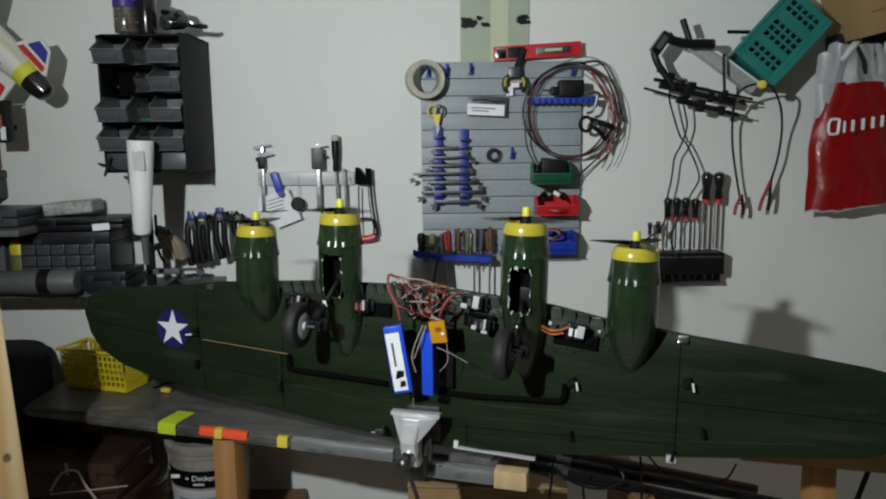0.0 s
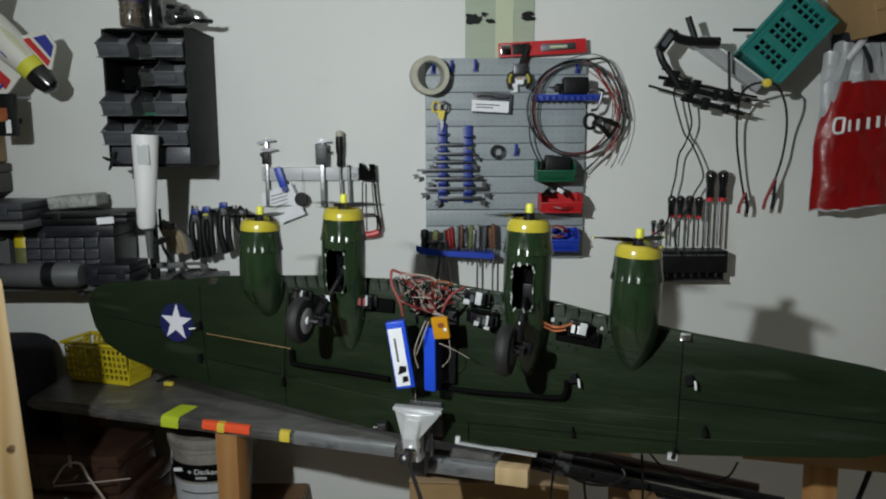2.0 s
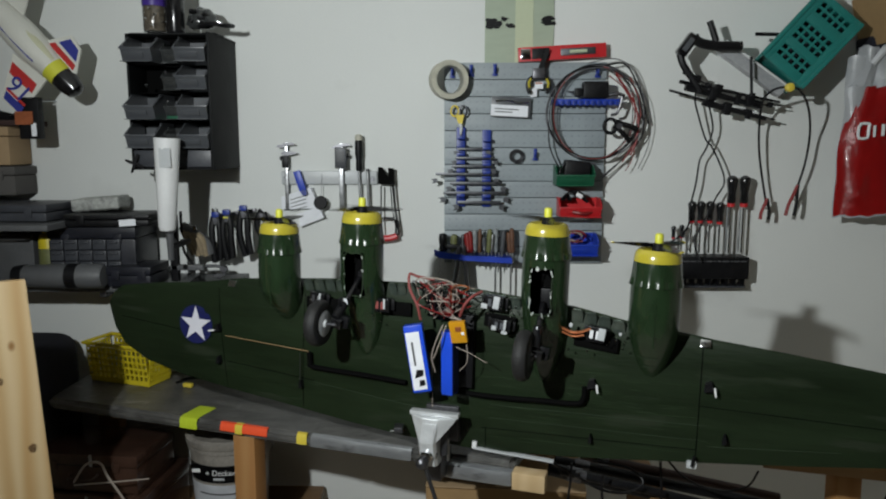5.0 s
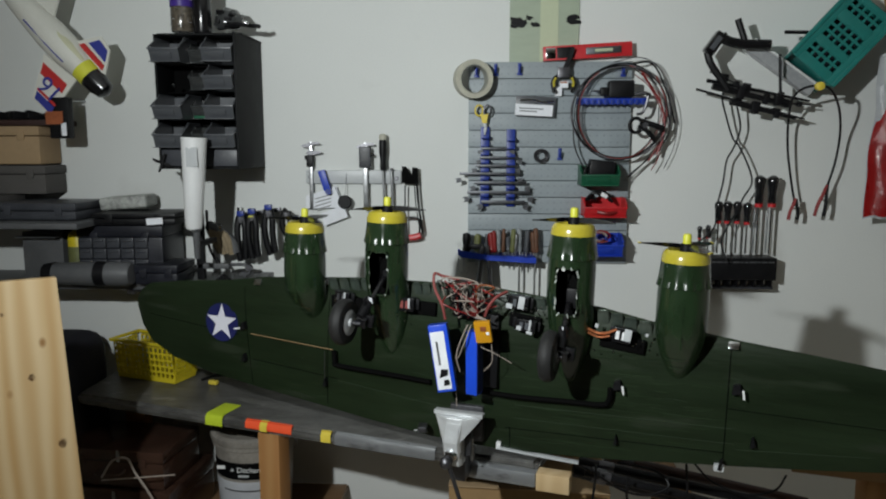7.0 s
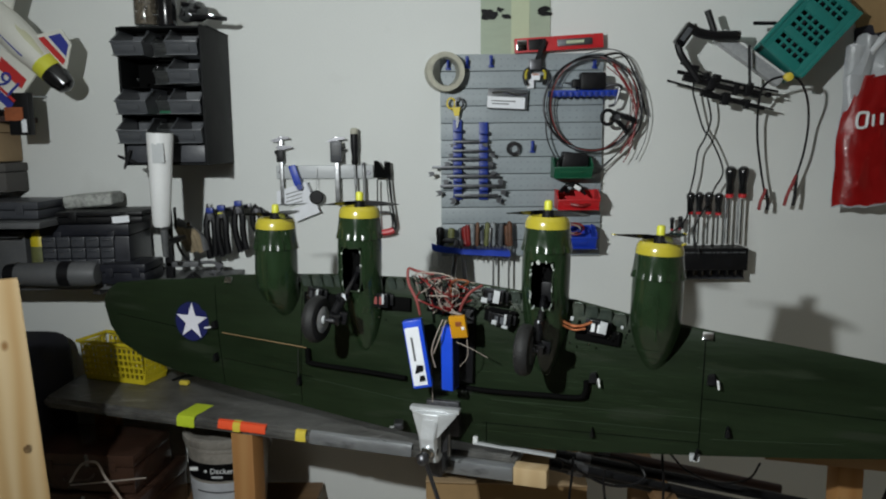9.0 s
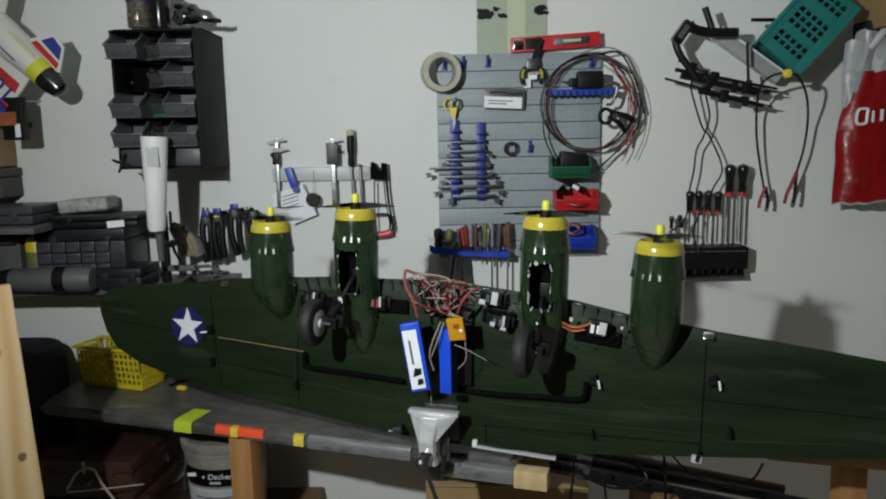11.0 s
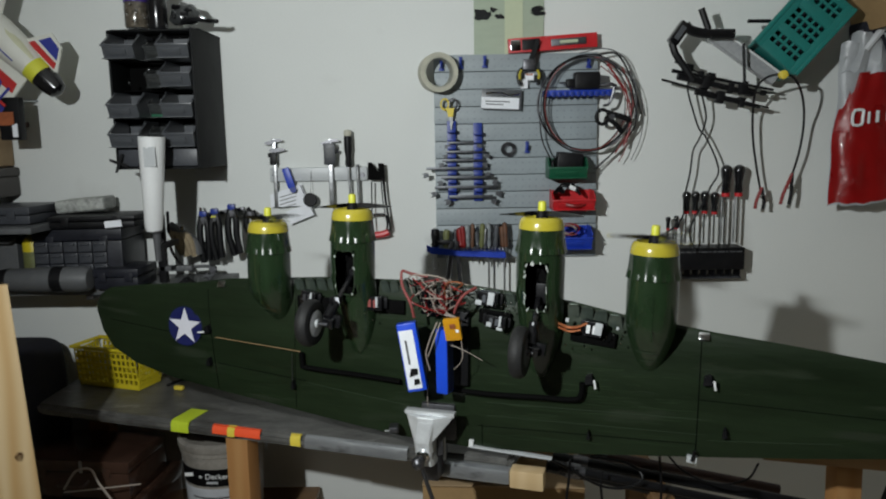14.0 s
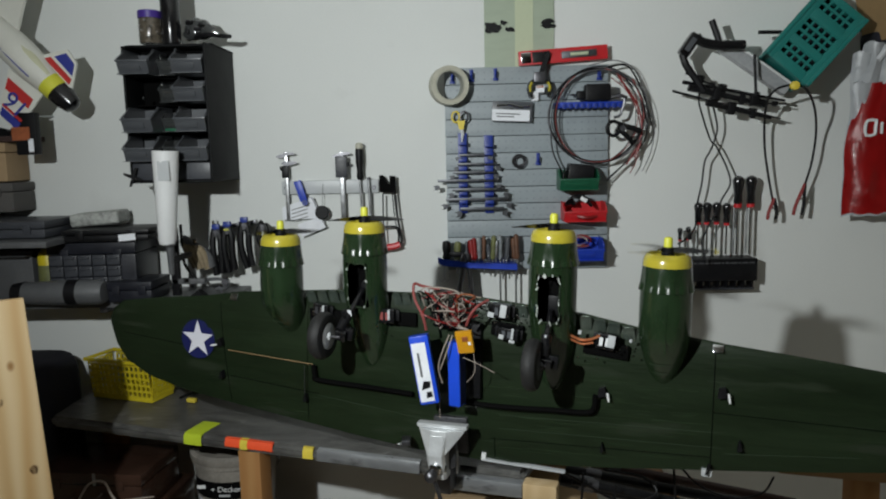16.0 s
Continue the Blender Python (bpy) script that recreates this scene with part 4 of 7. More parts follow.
open_bin("parts_bin", (0.357, 2.045, 1.433), 0.108, 0.062, M_GBIN, "green plastic bin hooked on the tool board")
open_bin("parts_bin", (0.374, 2.045, 1.343), 0.118, 0.058, M_RED, "red plastic bin hooked on the tool board")
open_bin("parts_bin", (0.372, 2.045, 1.231), 0.110, 0.066, M_BLUE, "blue plastic bin hooked on the tool board")
mo = thing("black_block", (0.365, 2.085, 1.480), "black power brick lying in the green bin", "power brick")
part("case", box(0.075, 0.05, 0.05, (0, 0, 0), 0.008), M_BLACK, mo, "", pose(0, 0, 0.0, 0, 6, 0))
part("lead", cord([(-0.03, -0.02, 0.02), (-0.05, -0.03, 0.0), (-0.052, -0.03, -0.02)], 0.0025), M_BLACK, mo)
mo = thing("cable_bundle", (0.350, 2.075, 1.390), "black cable bundle in the red bin", "cable")
for k in range(4):
    part("cable", cord([(-0.03 + 0.01 * k, 0, 0), (-0.01, -0.02 + 0.004 * k, 0.022), (0.02, -0.02, 0.014 + 0.004 * k), (0.045, -0.01, -0.004)], 0.004, 7), M_BLACK, mo)
part("connector", box(0.02, 0.012, 0.012, (0, 0, 0), 0.002), M_WHITE, mo, "white connector", pose(0.02, -0.02, 0.016, 0, 30, 0))
part("plug", box(0.022, 0.010, 0.010, (0, 0, 0), 0.002), M_YTAPE, mo, "yellow plug", pose(0.072, -0.022, -0.030))
part("tail", cord([(0.0, -0.035, -0.03), (0.03, -0.04, -0.034), (0.062, -0.022, -0.030)], 0.005, 7), M_REDD, mo)
mo = thing("wire_hank", (0.360, 2.07, 1.283), "tangled pink and red wires in the blue bin", "wire")
for k in range(7):
    r = rnd.uniform(0.016, 0.03)
    part("wire", cord([(r * math.cos(a + k) * 1.2, -0.01 + 0.01 * math.sin(a * 2 + k), 0.004 + r * 0.6 * math.sin(a + k)) for a in np.linspace(0, 5.5, 9)], 0.0018, 5, n=3), rnd.choice([M_REDW, M_WHITEW, M_REDD, M_BLUED]), mo)

shelf2 = thing("blue_shelf", (0.390, 2.10, 1.672), "blue plastic toothed shelf on the board", "tool holder")
part("bar", box(0.196, 0.045, 0.016, (0, 0.005, 0), 0.003), M_BLUE, shelf2)
for k in range(11):
    part("tooth", box(0.010, 0.006, 0.014, (-0.088 + 0.0175 * k, -0.020, -0.004), 0.001), M_BLUED, shelf2)
ad = thing("mains_adapter", (0.400, 2.085, 1.704), "black plug-in mains adapter on the blue shelf", "adapter")
part("case", box(0.072, 0.045, 0.048, (0.012, 0, 0), 0.007), M_BLACK, ad)
part("plug", box(0.022, 0.03, 0.024, (-0.034, 0, -0.006), 0.004), M_BLACK, ad)
part("pin", rod((-0.044, -0.006, -0.004), (-0.064, -0.006, -0.004), 0.0022), M_DSTEEL, ad)
part("pin", rod((-0.044, 0.010, -0.004), (-0.064, 0.010, -0.004), 0.0022), M_DSTEEL, ad)

cw = thing("cable_coil", (0.411, 2.085, 1.640), "loose coil of black and red battery cables", "cable coil")
for k in range(7):
    rx, rz = rnd.uniform(0.118, 0.142), rnd.uniform(0.126, 0.140)
    ox, oz, ph = rnd.uniform(-0.008, 0.012), rnd.uniform(-0.006, 0.004), rnd.uniform(0, 6)
    pts = [(ox + rx * math.cos(a), -0.004 * (k % 3) - 0.006 * math.sin(3 * a + ph) + (0.0 if math.cos(a) < 0.4 else 0.012), oz + rz * math.sin(a)) for a in np.linspace(0.3 + ph * 0.1, 0.3 + ph * 0.1 + 5.9, 26)]
    part("cable", cord(pts, 0.0015 if k % 3 else 0.0022, 6, n=3), (M_BLACK, M_CABG, M_BLACK, M_CABG, M_BLACK, M_REDW, M_BLACK)[k], cw)
part("loose_end", cord([(0.10, 0, 0.10), (0.135, 0.01, 0.02), (0.125, 0.012, -0.07), (0.09, 0.02, -0.14)], 0.0024), M_REDW, cw, "pinkish red cable end")
part("loose_end", cord([(0.13, 0, 0.04), (0.145, 0.01, -0.05), (0.12, 0.02, -0.10), (0.035, 0.02, -0.185)], 0.0022), M_BLACK, cw)
part("loose_end", cord([(-0.13, 0, -0.02), (-0.125, 0, -0.09), (-0.105, 0, -0.14), (-0.085, 0, -0.17)], 0.0022), M_BLACK, cw)
part("loose_end", cord([(0.03, 0, 0.135), (0.09, 0.01, 0.135), (0.135, 0.02, 0.06), (0.165, 0.03, -0.03)], 0.0026), M_BLACK, cw)
part("loose_end", cord([(0.06, 0, 0.11), (0.12, 0.01, 0.02), (0.13, 0.01, -0.06), (0.112, 0.015, -0.12)], 0.003), M_REDD, cw)
part("loose_end", cord([(-0.02, 0, 0.140), (0.05, 0, 0.152), (0.105, 0.01, 0.128), (0.140, 0.02, 0.060), (0.152, 0.025, -0.015), (0.140, 0.03, -0.075), (0.10, 0.03, -0.125), (0.03, 0.03, -0.185)], 0.0015, 6), M_CABG, cw, "thin grey cable")
part("loose_end", cord([(0.03, 0, 0.128), (0.10, 0.01, 0.100), (0.150, 0.02, 0.045), (0.172, 0.03, -0.03), (0.165, 0.035, -0.10), (0.14, 0.035, -0.16)], 0.0012, 6), M_CABG, cw, "thin grey cable")
part("loose_end", cord([(0.04, 0, 0.105), (0.085, 0.01, 0.070), (0.118, 0.015, 0.01), (0.130, 0.02, -0.06), (0.118, 0.02, -0.13), (0.100, 0.02, -0.165)], 0.0014, 6), M_REDW, cw, "thin red cable")
cl = thing("spring_clamp", (0.484, 2.070, 1.603), "black plastic spring clamp hung on the cables", "clamp")
part("ring_handle", cord([(0.018 * math.cos(a) - 0.028, 0, 0.020 * math.sin(a)) for a in np.linspace(0, 2 * math.pi, 13)], 0.005, 8, n=3), M_BLACK, cl)
part("jaw", cord([(-0.015, 0, 0.012), (0.010, -0.004, 0.004), (0.030, -0.004, -0.002), (0.048, 0, -0.010)], 0.008, 8), M_BLACK, cl)
part("jaw", cord([(-0.018, 0, 0.0), (0.000, -0.006, -0.014), (0.014, -0.006, -0.028), (0.028, 0, -0.044)], 0.007, 8), M_BLACK, cl)
part("spring", lathe([(0.008, -0.008), (0.009, 0), (0.008, 0.008)], 12, None, pose(-0.004, -0.004, 0.0, 90, 0, 0)), M_DSTEEL, cl)
lp = thing("combination_pliers", (0.476, 2.075, 1.689), "grey pliers lying on the end of the blue shelf", "pliers")
part("jaw", cord([(-0.03, 0, 0.0), (0.0, -0.003, 0.004), (0.018, 0, -0.002)], 0.005, 7), M_DSTEEL, lp)
part("handle", cord([(0.012, 0, 0.0), (0.008, 0, -0.024), (-0.002, 0, -0.050), (-0.018, 0, -0.055)], 0.004, 7), M_DSTEEL, lp)

# ---- magnetic bar ----
bar = thing("magnetic_bar", (-0.364, 2.142, 1.453), "white magnetic tool bar screwed to the wall", "tool bar")
part("strip", box(0.288, 0.014, 0.040, (0, 0, 0), 0.003), M_BARW, bar)
part("screw_cap", lathe([(0.007, 0), (0.006, 0.003)], 16, None, pose(-0.130, -0.007, 0.0, 90, 0, 0)), M_DSTEEL, bar)
part("screw_cap", lathe([(0.007, 0), (0.006, 0.003)], 16, None, pose(0.130, -0.007, -0.004, 90, 0, 0)), M_DSTEEL, bar)


def caliper(at, digital, label):
    c = thing("caliper", at, label, "caliper", "calipers on the magnetic bar")
    part("beam", box(0.013 if digital else 0.010, 0.004, 0.20, (0, 0, -0.065), 0.0008), M_STEEL, c)
    part("fixed_jaw", plate([(-0.028, 0.020), (-0.024, 0.025), (0.0, 0.033), (0.022, 0.034), (0.028, 0.028), (0.008, 0.026), (-0.010, 0.018)], 0.006, None, pose(0, -0.003, 0)), M_DSTEEL, c)
    if digital:
        part("display_case", box(0.034, 0.016, 0.062, (0, -0.004, -0.008), 0.003), M_GREYP2, c, "grey display case")
        part("thumb_lock", lathe([(0.005, 0), (0.005, 0.006)], 10, None, pose(0.018, -0.004, 0.0, 0, 90, 0)), M_BLACK, c)
        part("screen", box(0.022, 0.002, 0.03, (0, -0.0125, -0.004), 0.0005), M_GREYC, c)
    else:
        part("fixed_jaw", plate([(-0.014, 0.000), (-0.01, 0.006), (0.0, 0.009), (0.030, 0.006), (0.034, 0.002), (0.010, -0.004), (-0.004, -0.004)], 0.006, None, pose(0, -0.003, 0)), M_DSTEEL, c)
        part("slider", box(0.020, 0.012, 0.036, (-0.002, -0.002, -0.022), 0.003), M_BLACK, c)
        part("lock", box(0.010, 0.010, 0.012, (-0.012, -0.002, -0.012), 0.002), M_BLACK, c)


caliper((-0.490, 2.125, 1.523), False, "steel vernier caliper with black lock held by the magnet")
caliper((-0.325, 2.120, 1.520), True, "digital caliper with grey display case held by the magnet")
sd = thing("screwdriver", (-0.272, 2.122, 1.473), "long screwdriver with a black and cream handle on the magnetic bar", "screwdriver")
part("handle", lathe([(0.007, 0.0), (0.010, 0.008), (0.0085, 0.03), (0.0115, 0.05), (0.0115, 0.085), (0.009, 0.098)], 18), M_BLACK, sd)
part("handle_end", lathe([(0.0105, 0.090), (0.0118, 0.098), (0.010, 0.105), (0.004, 0.108)], 18), M_CREAM, sd, "cream handle end")
part("shaft", rod((0, 0, 0), (0.002, 0, -0.12), 0.0035), M_STEEL, sd)
sd = thing("steel_rod", (-0.247, 2.125, 1.456), "thin steel rod held by the magnetic bar", "rod")
part("shaft", rod((0, 0, 0.02), (0.002, 0, -0.10), 0.004), M_STEEL, sd)
part("end_collar", rod((0, 0, 0.016), (0, 0, 0.024), 0.005), M_DSTEEL, sd)
dk = thing("black_disc", (-0.388, 2.125, 1.379), "black round disc hanging on a thread from the bar", "disc")
part("disc", lathe([(0.018, 0), (0.0205, 0.003), (0.0205, 0.010), (0.018, 0.012)], 28, None, pose(0, 0, 0, 90, 0, 0)), M_BLACK, dk)
part("thread", rod((0, 0, 0.02), (0.003, 0.008, 0.085), 0.0008, None, 5), M_GREYP, dk)
cp = thing("spring_clip", (-0.448, 2.115, 1.444), "blue plastic clip holding papers to the bar", "clip")
part("lever", box(0.022, 0.010, 0.062, (0, 0, 0), 0.004), M_BLUE, cp, "", pose(0, 0, 0, 0, -17, 0))
part("pivot", lathe([(0.009, -0.006), (0.009, 0.006)], 14, None, pose(0.012, 0, -0.034, 90, 0, 0)), M_BLUED, cp)
pp = thing("paper_slip", (-0.452, 2.128, 1.374), "white paper slips with a folded corner hanging from the clip", "paper")
part("sheet", plate([(-0.056, 0.022), (0.036, 0.052), (0.062, -0.012), (-0.056, -0.016)], 0.001), M_PAPER, pp)
part("sheet", plate([(-0.012, -0.030), (0.062, -0.004), (0.072, -0.040), (0.0, -0.068)], 0.001, None, pose(0, -0.003, 0)), M_PAPER, pp)
part("edge_line", cord([(0.034, -0.004, 0.050), (0.058, -0.004, -0.006), (0.074, -0.004, -0.042)], 0.0009, 5), M_DSTEEL, pp)
for k in range(4):
    part("print", box(0.05, 0.0006, 0.0022, (0, 0, 0)), M_GREYC, pp, "", pose(-0.004, -0.001, 0.020 - 0.011 * k, 0, -16, 0))
hs = thing("hacksaw", (-0.190, 2.115, 1.390), "small hacksaw with a red grip hanging on the wall", "saw")
part("frame", cord([(-0.016, 0, 0.04), (-0.017, 0, -0.035), (-0.016, 0, -0.090), (-0.0155, 0, -0.105)], 0.0022, 6), M_BLACK, hs)
part("frame", cord([(0.018, 0, 0.05), (0.024, 0, -0.02), (0.034, 0, -0.09), (0.032, 0, -0.104), (0.02, 0, -0.108)], 0.0034, 7), M_BLACK, hs)
part("frame", cord([(0.012, 0, 0.04), (0.016, 0, -0.02), (0.026, 0, -0.085)], 0.0018, 6), M_BLACK, hs)
part("handle_loop", cord([(-0.034, -0.002, -0.058), (0.006, -0.002, -0.056), (0.022, -0.002, -0.060), (0.027, -0.002, -0.076), (0.026, -0.002, -0.104)], 0.0032, 7), M_BLACK, hs)
part("grip", cord([(-0.034, 0, -0.120), (-0.010, 0, -0.118), (0.014, 0, -0.115), (0.030, 0, -0.109)], 0.0098, 10), M_RED, hs, "red grip")
nb = thing("saw_bracket", (-0.193, 2.120, 1.459), "black N-shaped saw bracket", "bracket")
part("plate", plate([(-0.022, -0.024), (-0.022, 0.026), (-0.012, 0.026), (0.008, -0.004), (0.008, 0.024), (0.024, 0.022), (0.026, -0.026)], 0.014, None, pose(0, -0.006, 0)), M_DARK, nb)

# ---- screwdriver rack ----
rk = thing("screwdriver_rack", (0.771, 2.085, 1.177), "black magnetic screwdriver rack with a row of small print", "tool rack")
part("body", box(0.210, 0.075, 0.066, (0, 0.03, 0.014), 0.003), M_BLACK, rk)
part("lower_rail", box(0.205, 0.05, 0.006, (0, 0.03, -0.044), 0.002), M_GREYP2, rk)
for k in range(9):
    part("divider", box(0.004, 0.045, 0.026, (-0.098 + 0.0245 * k, 0.03, -0.030), 0.001), M_BLACK, rk)
x = -0.09
while x < 0.085:
    w = rnd.choice([0.006, 0.010, 0.016, 0.02])
    part("print", box(w, 0.0008, 0.0035, (x + w / 2, -0.0082, 0.035)), M_GREYC, rk, "small pale print")
    x += w + 0.004
for x, z, sz in ((1192, 388, 0.6), (1207, 386, 0.6), (1224, 345, 1.0), (1240, 345, 1.0), (1257, 345, 1.0), (1275, 347, 1.0), (1294, 300, 1.3), (1317, 300, 1.3)):
    px = 0.688 + (x - 1211) * 0.001607
    pz = 1.3685 - (z - 345) * 0.00152
    s = thing("rack_screwdriver", (px, 2.10, pz), "black and red handled screwdriver standing in the rack", "screwdriver", "screwdrivers in the rack")
    h = 0.040 * sz if sz > 1 else 0.036 * sz
    part("handle", lathe([(0.007 * sz, -h * 1.1), (0.0095 * sz, -h), (0.0085 * sz, -h * 0.5), (0.0115 * sz, 0.0), (0.0125 * sz, 0.008 * sz), (0.010 * sz, 0.015 * sz), (0.004 * sz, 0.019 * sz)], 18), M_BLACKG, s)
    part("collar", lathe([(0.0085 * sz, -h * 1.28), (0.0088 * sz, -h * 1.08)], 16), M_RED, s, "red collar")
    part("shaft", rod((0, 0, -h * 1.25), (0, 0, -(pz - 1.235)), 0.0022 + 0.0012 * sz), M_CHROME, s)
    if sz > 1:
        part("shaft", rod((-0.006, 0.01, -h * 1.25), (-0.006, 0.01, -(pz - 1.235)), 0.003), M_STEEL, s)

# ---- fittings on the wing ----
def wing_box(name, at, w, d, h, mat, label="", tilt=0.0, bevel=0.001, parent=None):
    return part(name, box(w, d, h, (0, 0, 0), bevel), mat, parent or wing, label, Matrix.Translation(at) @ pose(0, 0, 0, 0, tilt, 0))


# leading edge hatches, servos and open bays between the nacelles
for x0, x1, n in ((-0.362, -0.252, 4), (-0.150, -0.085, 3), (0.065, 0.150, 3), (0.252, 0.362, 4)):
    w = (x1 - x0) / n
    for k in range(n):
        xc = x0 + (k + 0.5) * w
        p = part("hatch", plate([(-w / 2 + 0.002, -0.036), (-w / 2 + 0.002, 0.0), (-w / 2 + 0.006, 0.007), (w / 2 - 0.006, 0.007), (w / 2 - 0.002, 0.0), (w / 2 - 0.002, -0.036)], 0.004, None, None, 0.001), M_LERIB, wing, "glossy metallic green hatch",
             Matrix.Translation((xc, -0.019, along(LE, xc) - 0.006)) @ pose(0, 0, 0, 24, rnd.uniform(-4, 4), rnd.uniform(-6, 6)))
    xm = (x0 + x1) / 2
    # solid near-black block imitates the shade of an open bay
    wing_box("bay_shade_block", (xm, -0.019, along(LE, xm) - 0.056), (x1 - x0) * 0.8, 0.008, 0.030, M_DARK, "near-black block standing in for the shade of an open servo bay", 0 if xm < 0 else 5, 0.003)


def servo(at, w, h, tilt, tag, label="black servo with cables"):
    s = part("servo", box(w, 0.022, h, (0, 0, 0), 0.002), M_BLACKG, wing, label, Matrix.Translation(at) @ pose(0, 0, 0, 0, tilt, 0))
    part("ear", box(w + 0.014, 0.003, h * 0.8, (0, 0.004, 0), 0.0008), M_BLACK, s)
    part("horn", box(0.005, 0.003, 0.022, (w * 0.25, -0.014, 0.004), 0.001), M_BARW, s)
    for dx in (-0.008, 0.004):
        part("sticker", box(0.007, 0.0008, h * 0.55, (dx, -0.0115, 0)), tag, s)
    return s


servo((-0.154, -0.035, 0.201), 0.040, 0.030, 0, M_REDW)
servo((-0.311, -0.035, 0.200), 0.036, 0.028, 8, M_DSTEEL)
servo((0.099, -0.035, 0.231), 0.040, 0.028, 4, M_GREYP)
servo((0.114, -0.035, 0.185), 0.044, 0.024, 6, M_GREYP)
servo((0.308, -0.035, 0.188), 0.036, 0.030, 6, M_WHITE, "black servo with a white label")
for at, w, h in (((0.080, -0.048, 0.224), 0.013, 0.010), ((0.106, -0.050, 0.233), 0.013, 0.026), ((0.124, -0.048, 0.172), 0.012, 0.006), ((0.102, -0.048, 0.180), 0.010, 0.009), ((0.320, -0.050, 0.191), 0.014, 0.024), ((0.259, -0.045, 0.203), 0.006, 0.008), ((0.355, -0.042, 0.194), 0.005, 0.006)):
    wing_box("white_tag", at, w, 0.0015, h, M_BARW, "white sticker", 8, 0.0004)
part("servo_lead", cord([(0.241, -0.040, 0.194), (0.262, -0.050, 0.190), (0.281, -0.048, 0.192), (0.298, -0.045, 0.200)], 0.0028), M_COPPER, wing, "copper red cable")
part("servo_lead", cord([(0.242, -0.040, 0.186), (0.264, -0.050, 0.182), (0.286, -0.048, 0.186)], 0.0022), M_COPPER, wing)
for k in range(26):  # bright screws and chipped spots along the bays
    at = rnd.choice([(-0.330, -0.038, 0.212), (-0.180, -0.038, 0.180), (-0.113, -0.038, 0.229), (0.087, -0.044, 0.205), (0.139, -0.040, 0.214), (0.269, -0.036, 0.167), (-0.261, -0.040, 0.174), (0.355, -0.036, 0.176)])
    a = (at[0] + rnd.uniform(-0.03, 0.03), at[1] - 0.010, at[2] + rnd.uniform(-0.018, 0.018))
    part("screw", lathe([(0.0022, 0), (0.0018, 0.0012)], 8, None, pose(0, 0, 0, 90, 0, 0)), M_CHROME, wing, "", Matrix.Translation(a))

# near-black cords imitate the shaded slot along the flap, and thin push rods
part("flap_slot_shade", cord([on_wing(-0.343, 0.066, 0.012), on_wing(-0.341, 0.040, 0.012), on_wing(-0.330, 0.032, 0.012), on_wing(-0.20, 0.030, 0.012), on_wing(-0.10, 0.027, 0.012)], 0.0058, 8), M_DARK, wing, "near-black cord standing in for the shaded flap slot")
part("flap_slot_shade", cord([on_wing(0.0, 0.024, 0.012), on_wing(0.10, 0.024, 0.012), on_wing(0.20, 0.030, 0.012), on_wing(0.272, 0.034, 0.012), on_wing(0.288, 0.046, 0.012), on_wing(0.290, 0.072, 0.012)], 0.0058, 8), M_DARK, wing, "near-black cord standing in for the shaded flap slot")
part("push_rod", rod(on_wing(-0.575, 0.078, 0.010), on_wing(-0.345, 0.068, 0.012), 0.0012, None, 6), M_TAN, wing, "thin tan push rod")
part("push_rod", rod(on_wing(-0.37, 0.06, 0.008), on_wing(-0.372, -0.01, 0.010), 0.0009, None, 6), M_DSTEEL, wing)
for x, z, wide, white in ((-0.598, 0.094, 0.016, True), (-0.60, 0.012, 0.012, False), (-0.371, -0.018, 0.010, False), (0.303, 0.078, 0.018, True), (0.524, 0.102, 0.018, True), (0.305, -0.040, 0.008, False), (0.56, 0.0, 0.010, False)):
    h = part("control_horn", plate([(-wide / 2, -0.010), (-wide / 2 + 0.002, 0.008), (wide / 2 - 0.004, 0.012), (wide / 2, -0.006)], 0.014, None, None, 0.001), M_BLACK, wing, "black control horn", Matrix.Translation(on_wing(x, z, 0.014)))
    if white:
        part("clevis", box(0.004, 0.004, 0.018, (0, 0, 0), 0.001), M_WHITE, h, "white clevis", pose(wide / 2 + 0.003 if x > 0 else -wide / 2 - 0.006, -0.001, -0.006, 0, -10 if x > 0 else 80, 0))


def seam(x0, z0, x1, z1, r=0.0009, mat=M_DARK, name="seam"):
    n = 8
    part(name, cord([on_wing(x0 + (x1 - x0) * k / n, z0 + (z1 - z0) * k / n, 0.0) for k in range(n + 1)], r, 5, n=0), mat, wing)


seam(0.508, 0.186, 0.510, -0.060, 0.0013)
seam(0.510, 0.060, 0.900, 0.062)
seam(0.09, 0.0, 0.52, 0.020, 0.0008, M_SEAM)
seam(0.09, -0.030, 0.51, -0.012, 0.0007, M_SEAM)
seam(0.07, -0.056, 0.51, -0.032, 0.0009, M_DARK)
seam(0.08, -0.052, 0.08, -0.100, 0.0012)
seam(0.53, -0.022, 0.76, 0.004, 0.0007, M_SEAM)
seam(-0.60, 0.190, -0.585, -0.055)
seam(-0.90, 0.090, -0.62, 0.068)
seam(-0.58, 0.010, -0.34, -0.006)
seam(-0.36, 0.200, -0.372, -0.075)
seam(-0.34, -0.010, -0.08, -0.032, 0.0007, M_SEAM)
for k in range(40):  # paint scratches
    x = rnd.uniform(-0.88, 0.86)
    le, te = along(LE, x), along(TE, x)
    z = te + (le - te) * rnd.uniform(0.06, 0.9)
    ln = rnd.uniform(0.008, 0.04)
    seam(x, z, min(x + ln, 0.9), z + ln * rnd.uniform(-0.05, 0.08), 0.0004, M_SEAM, "scratch")
st = random.Random(23)
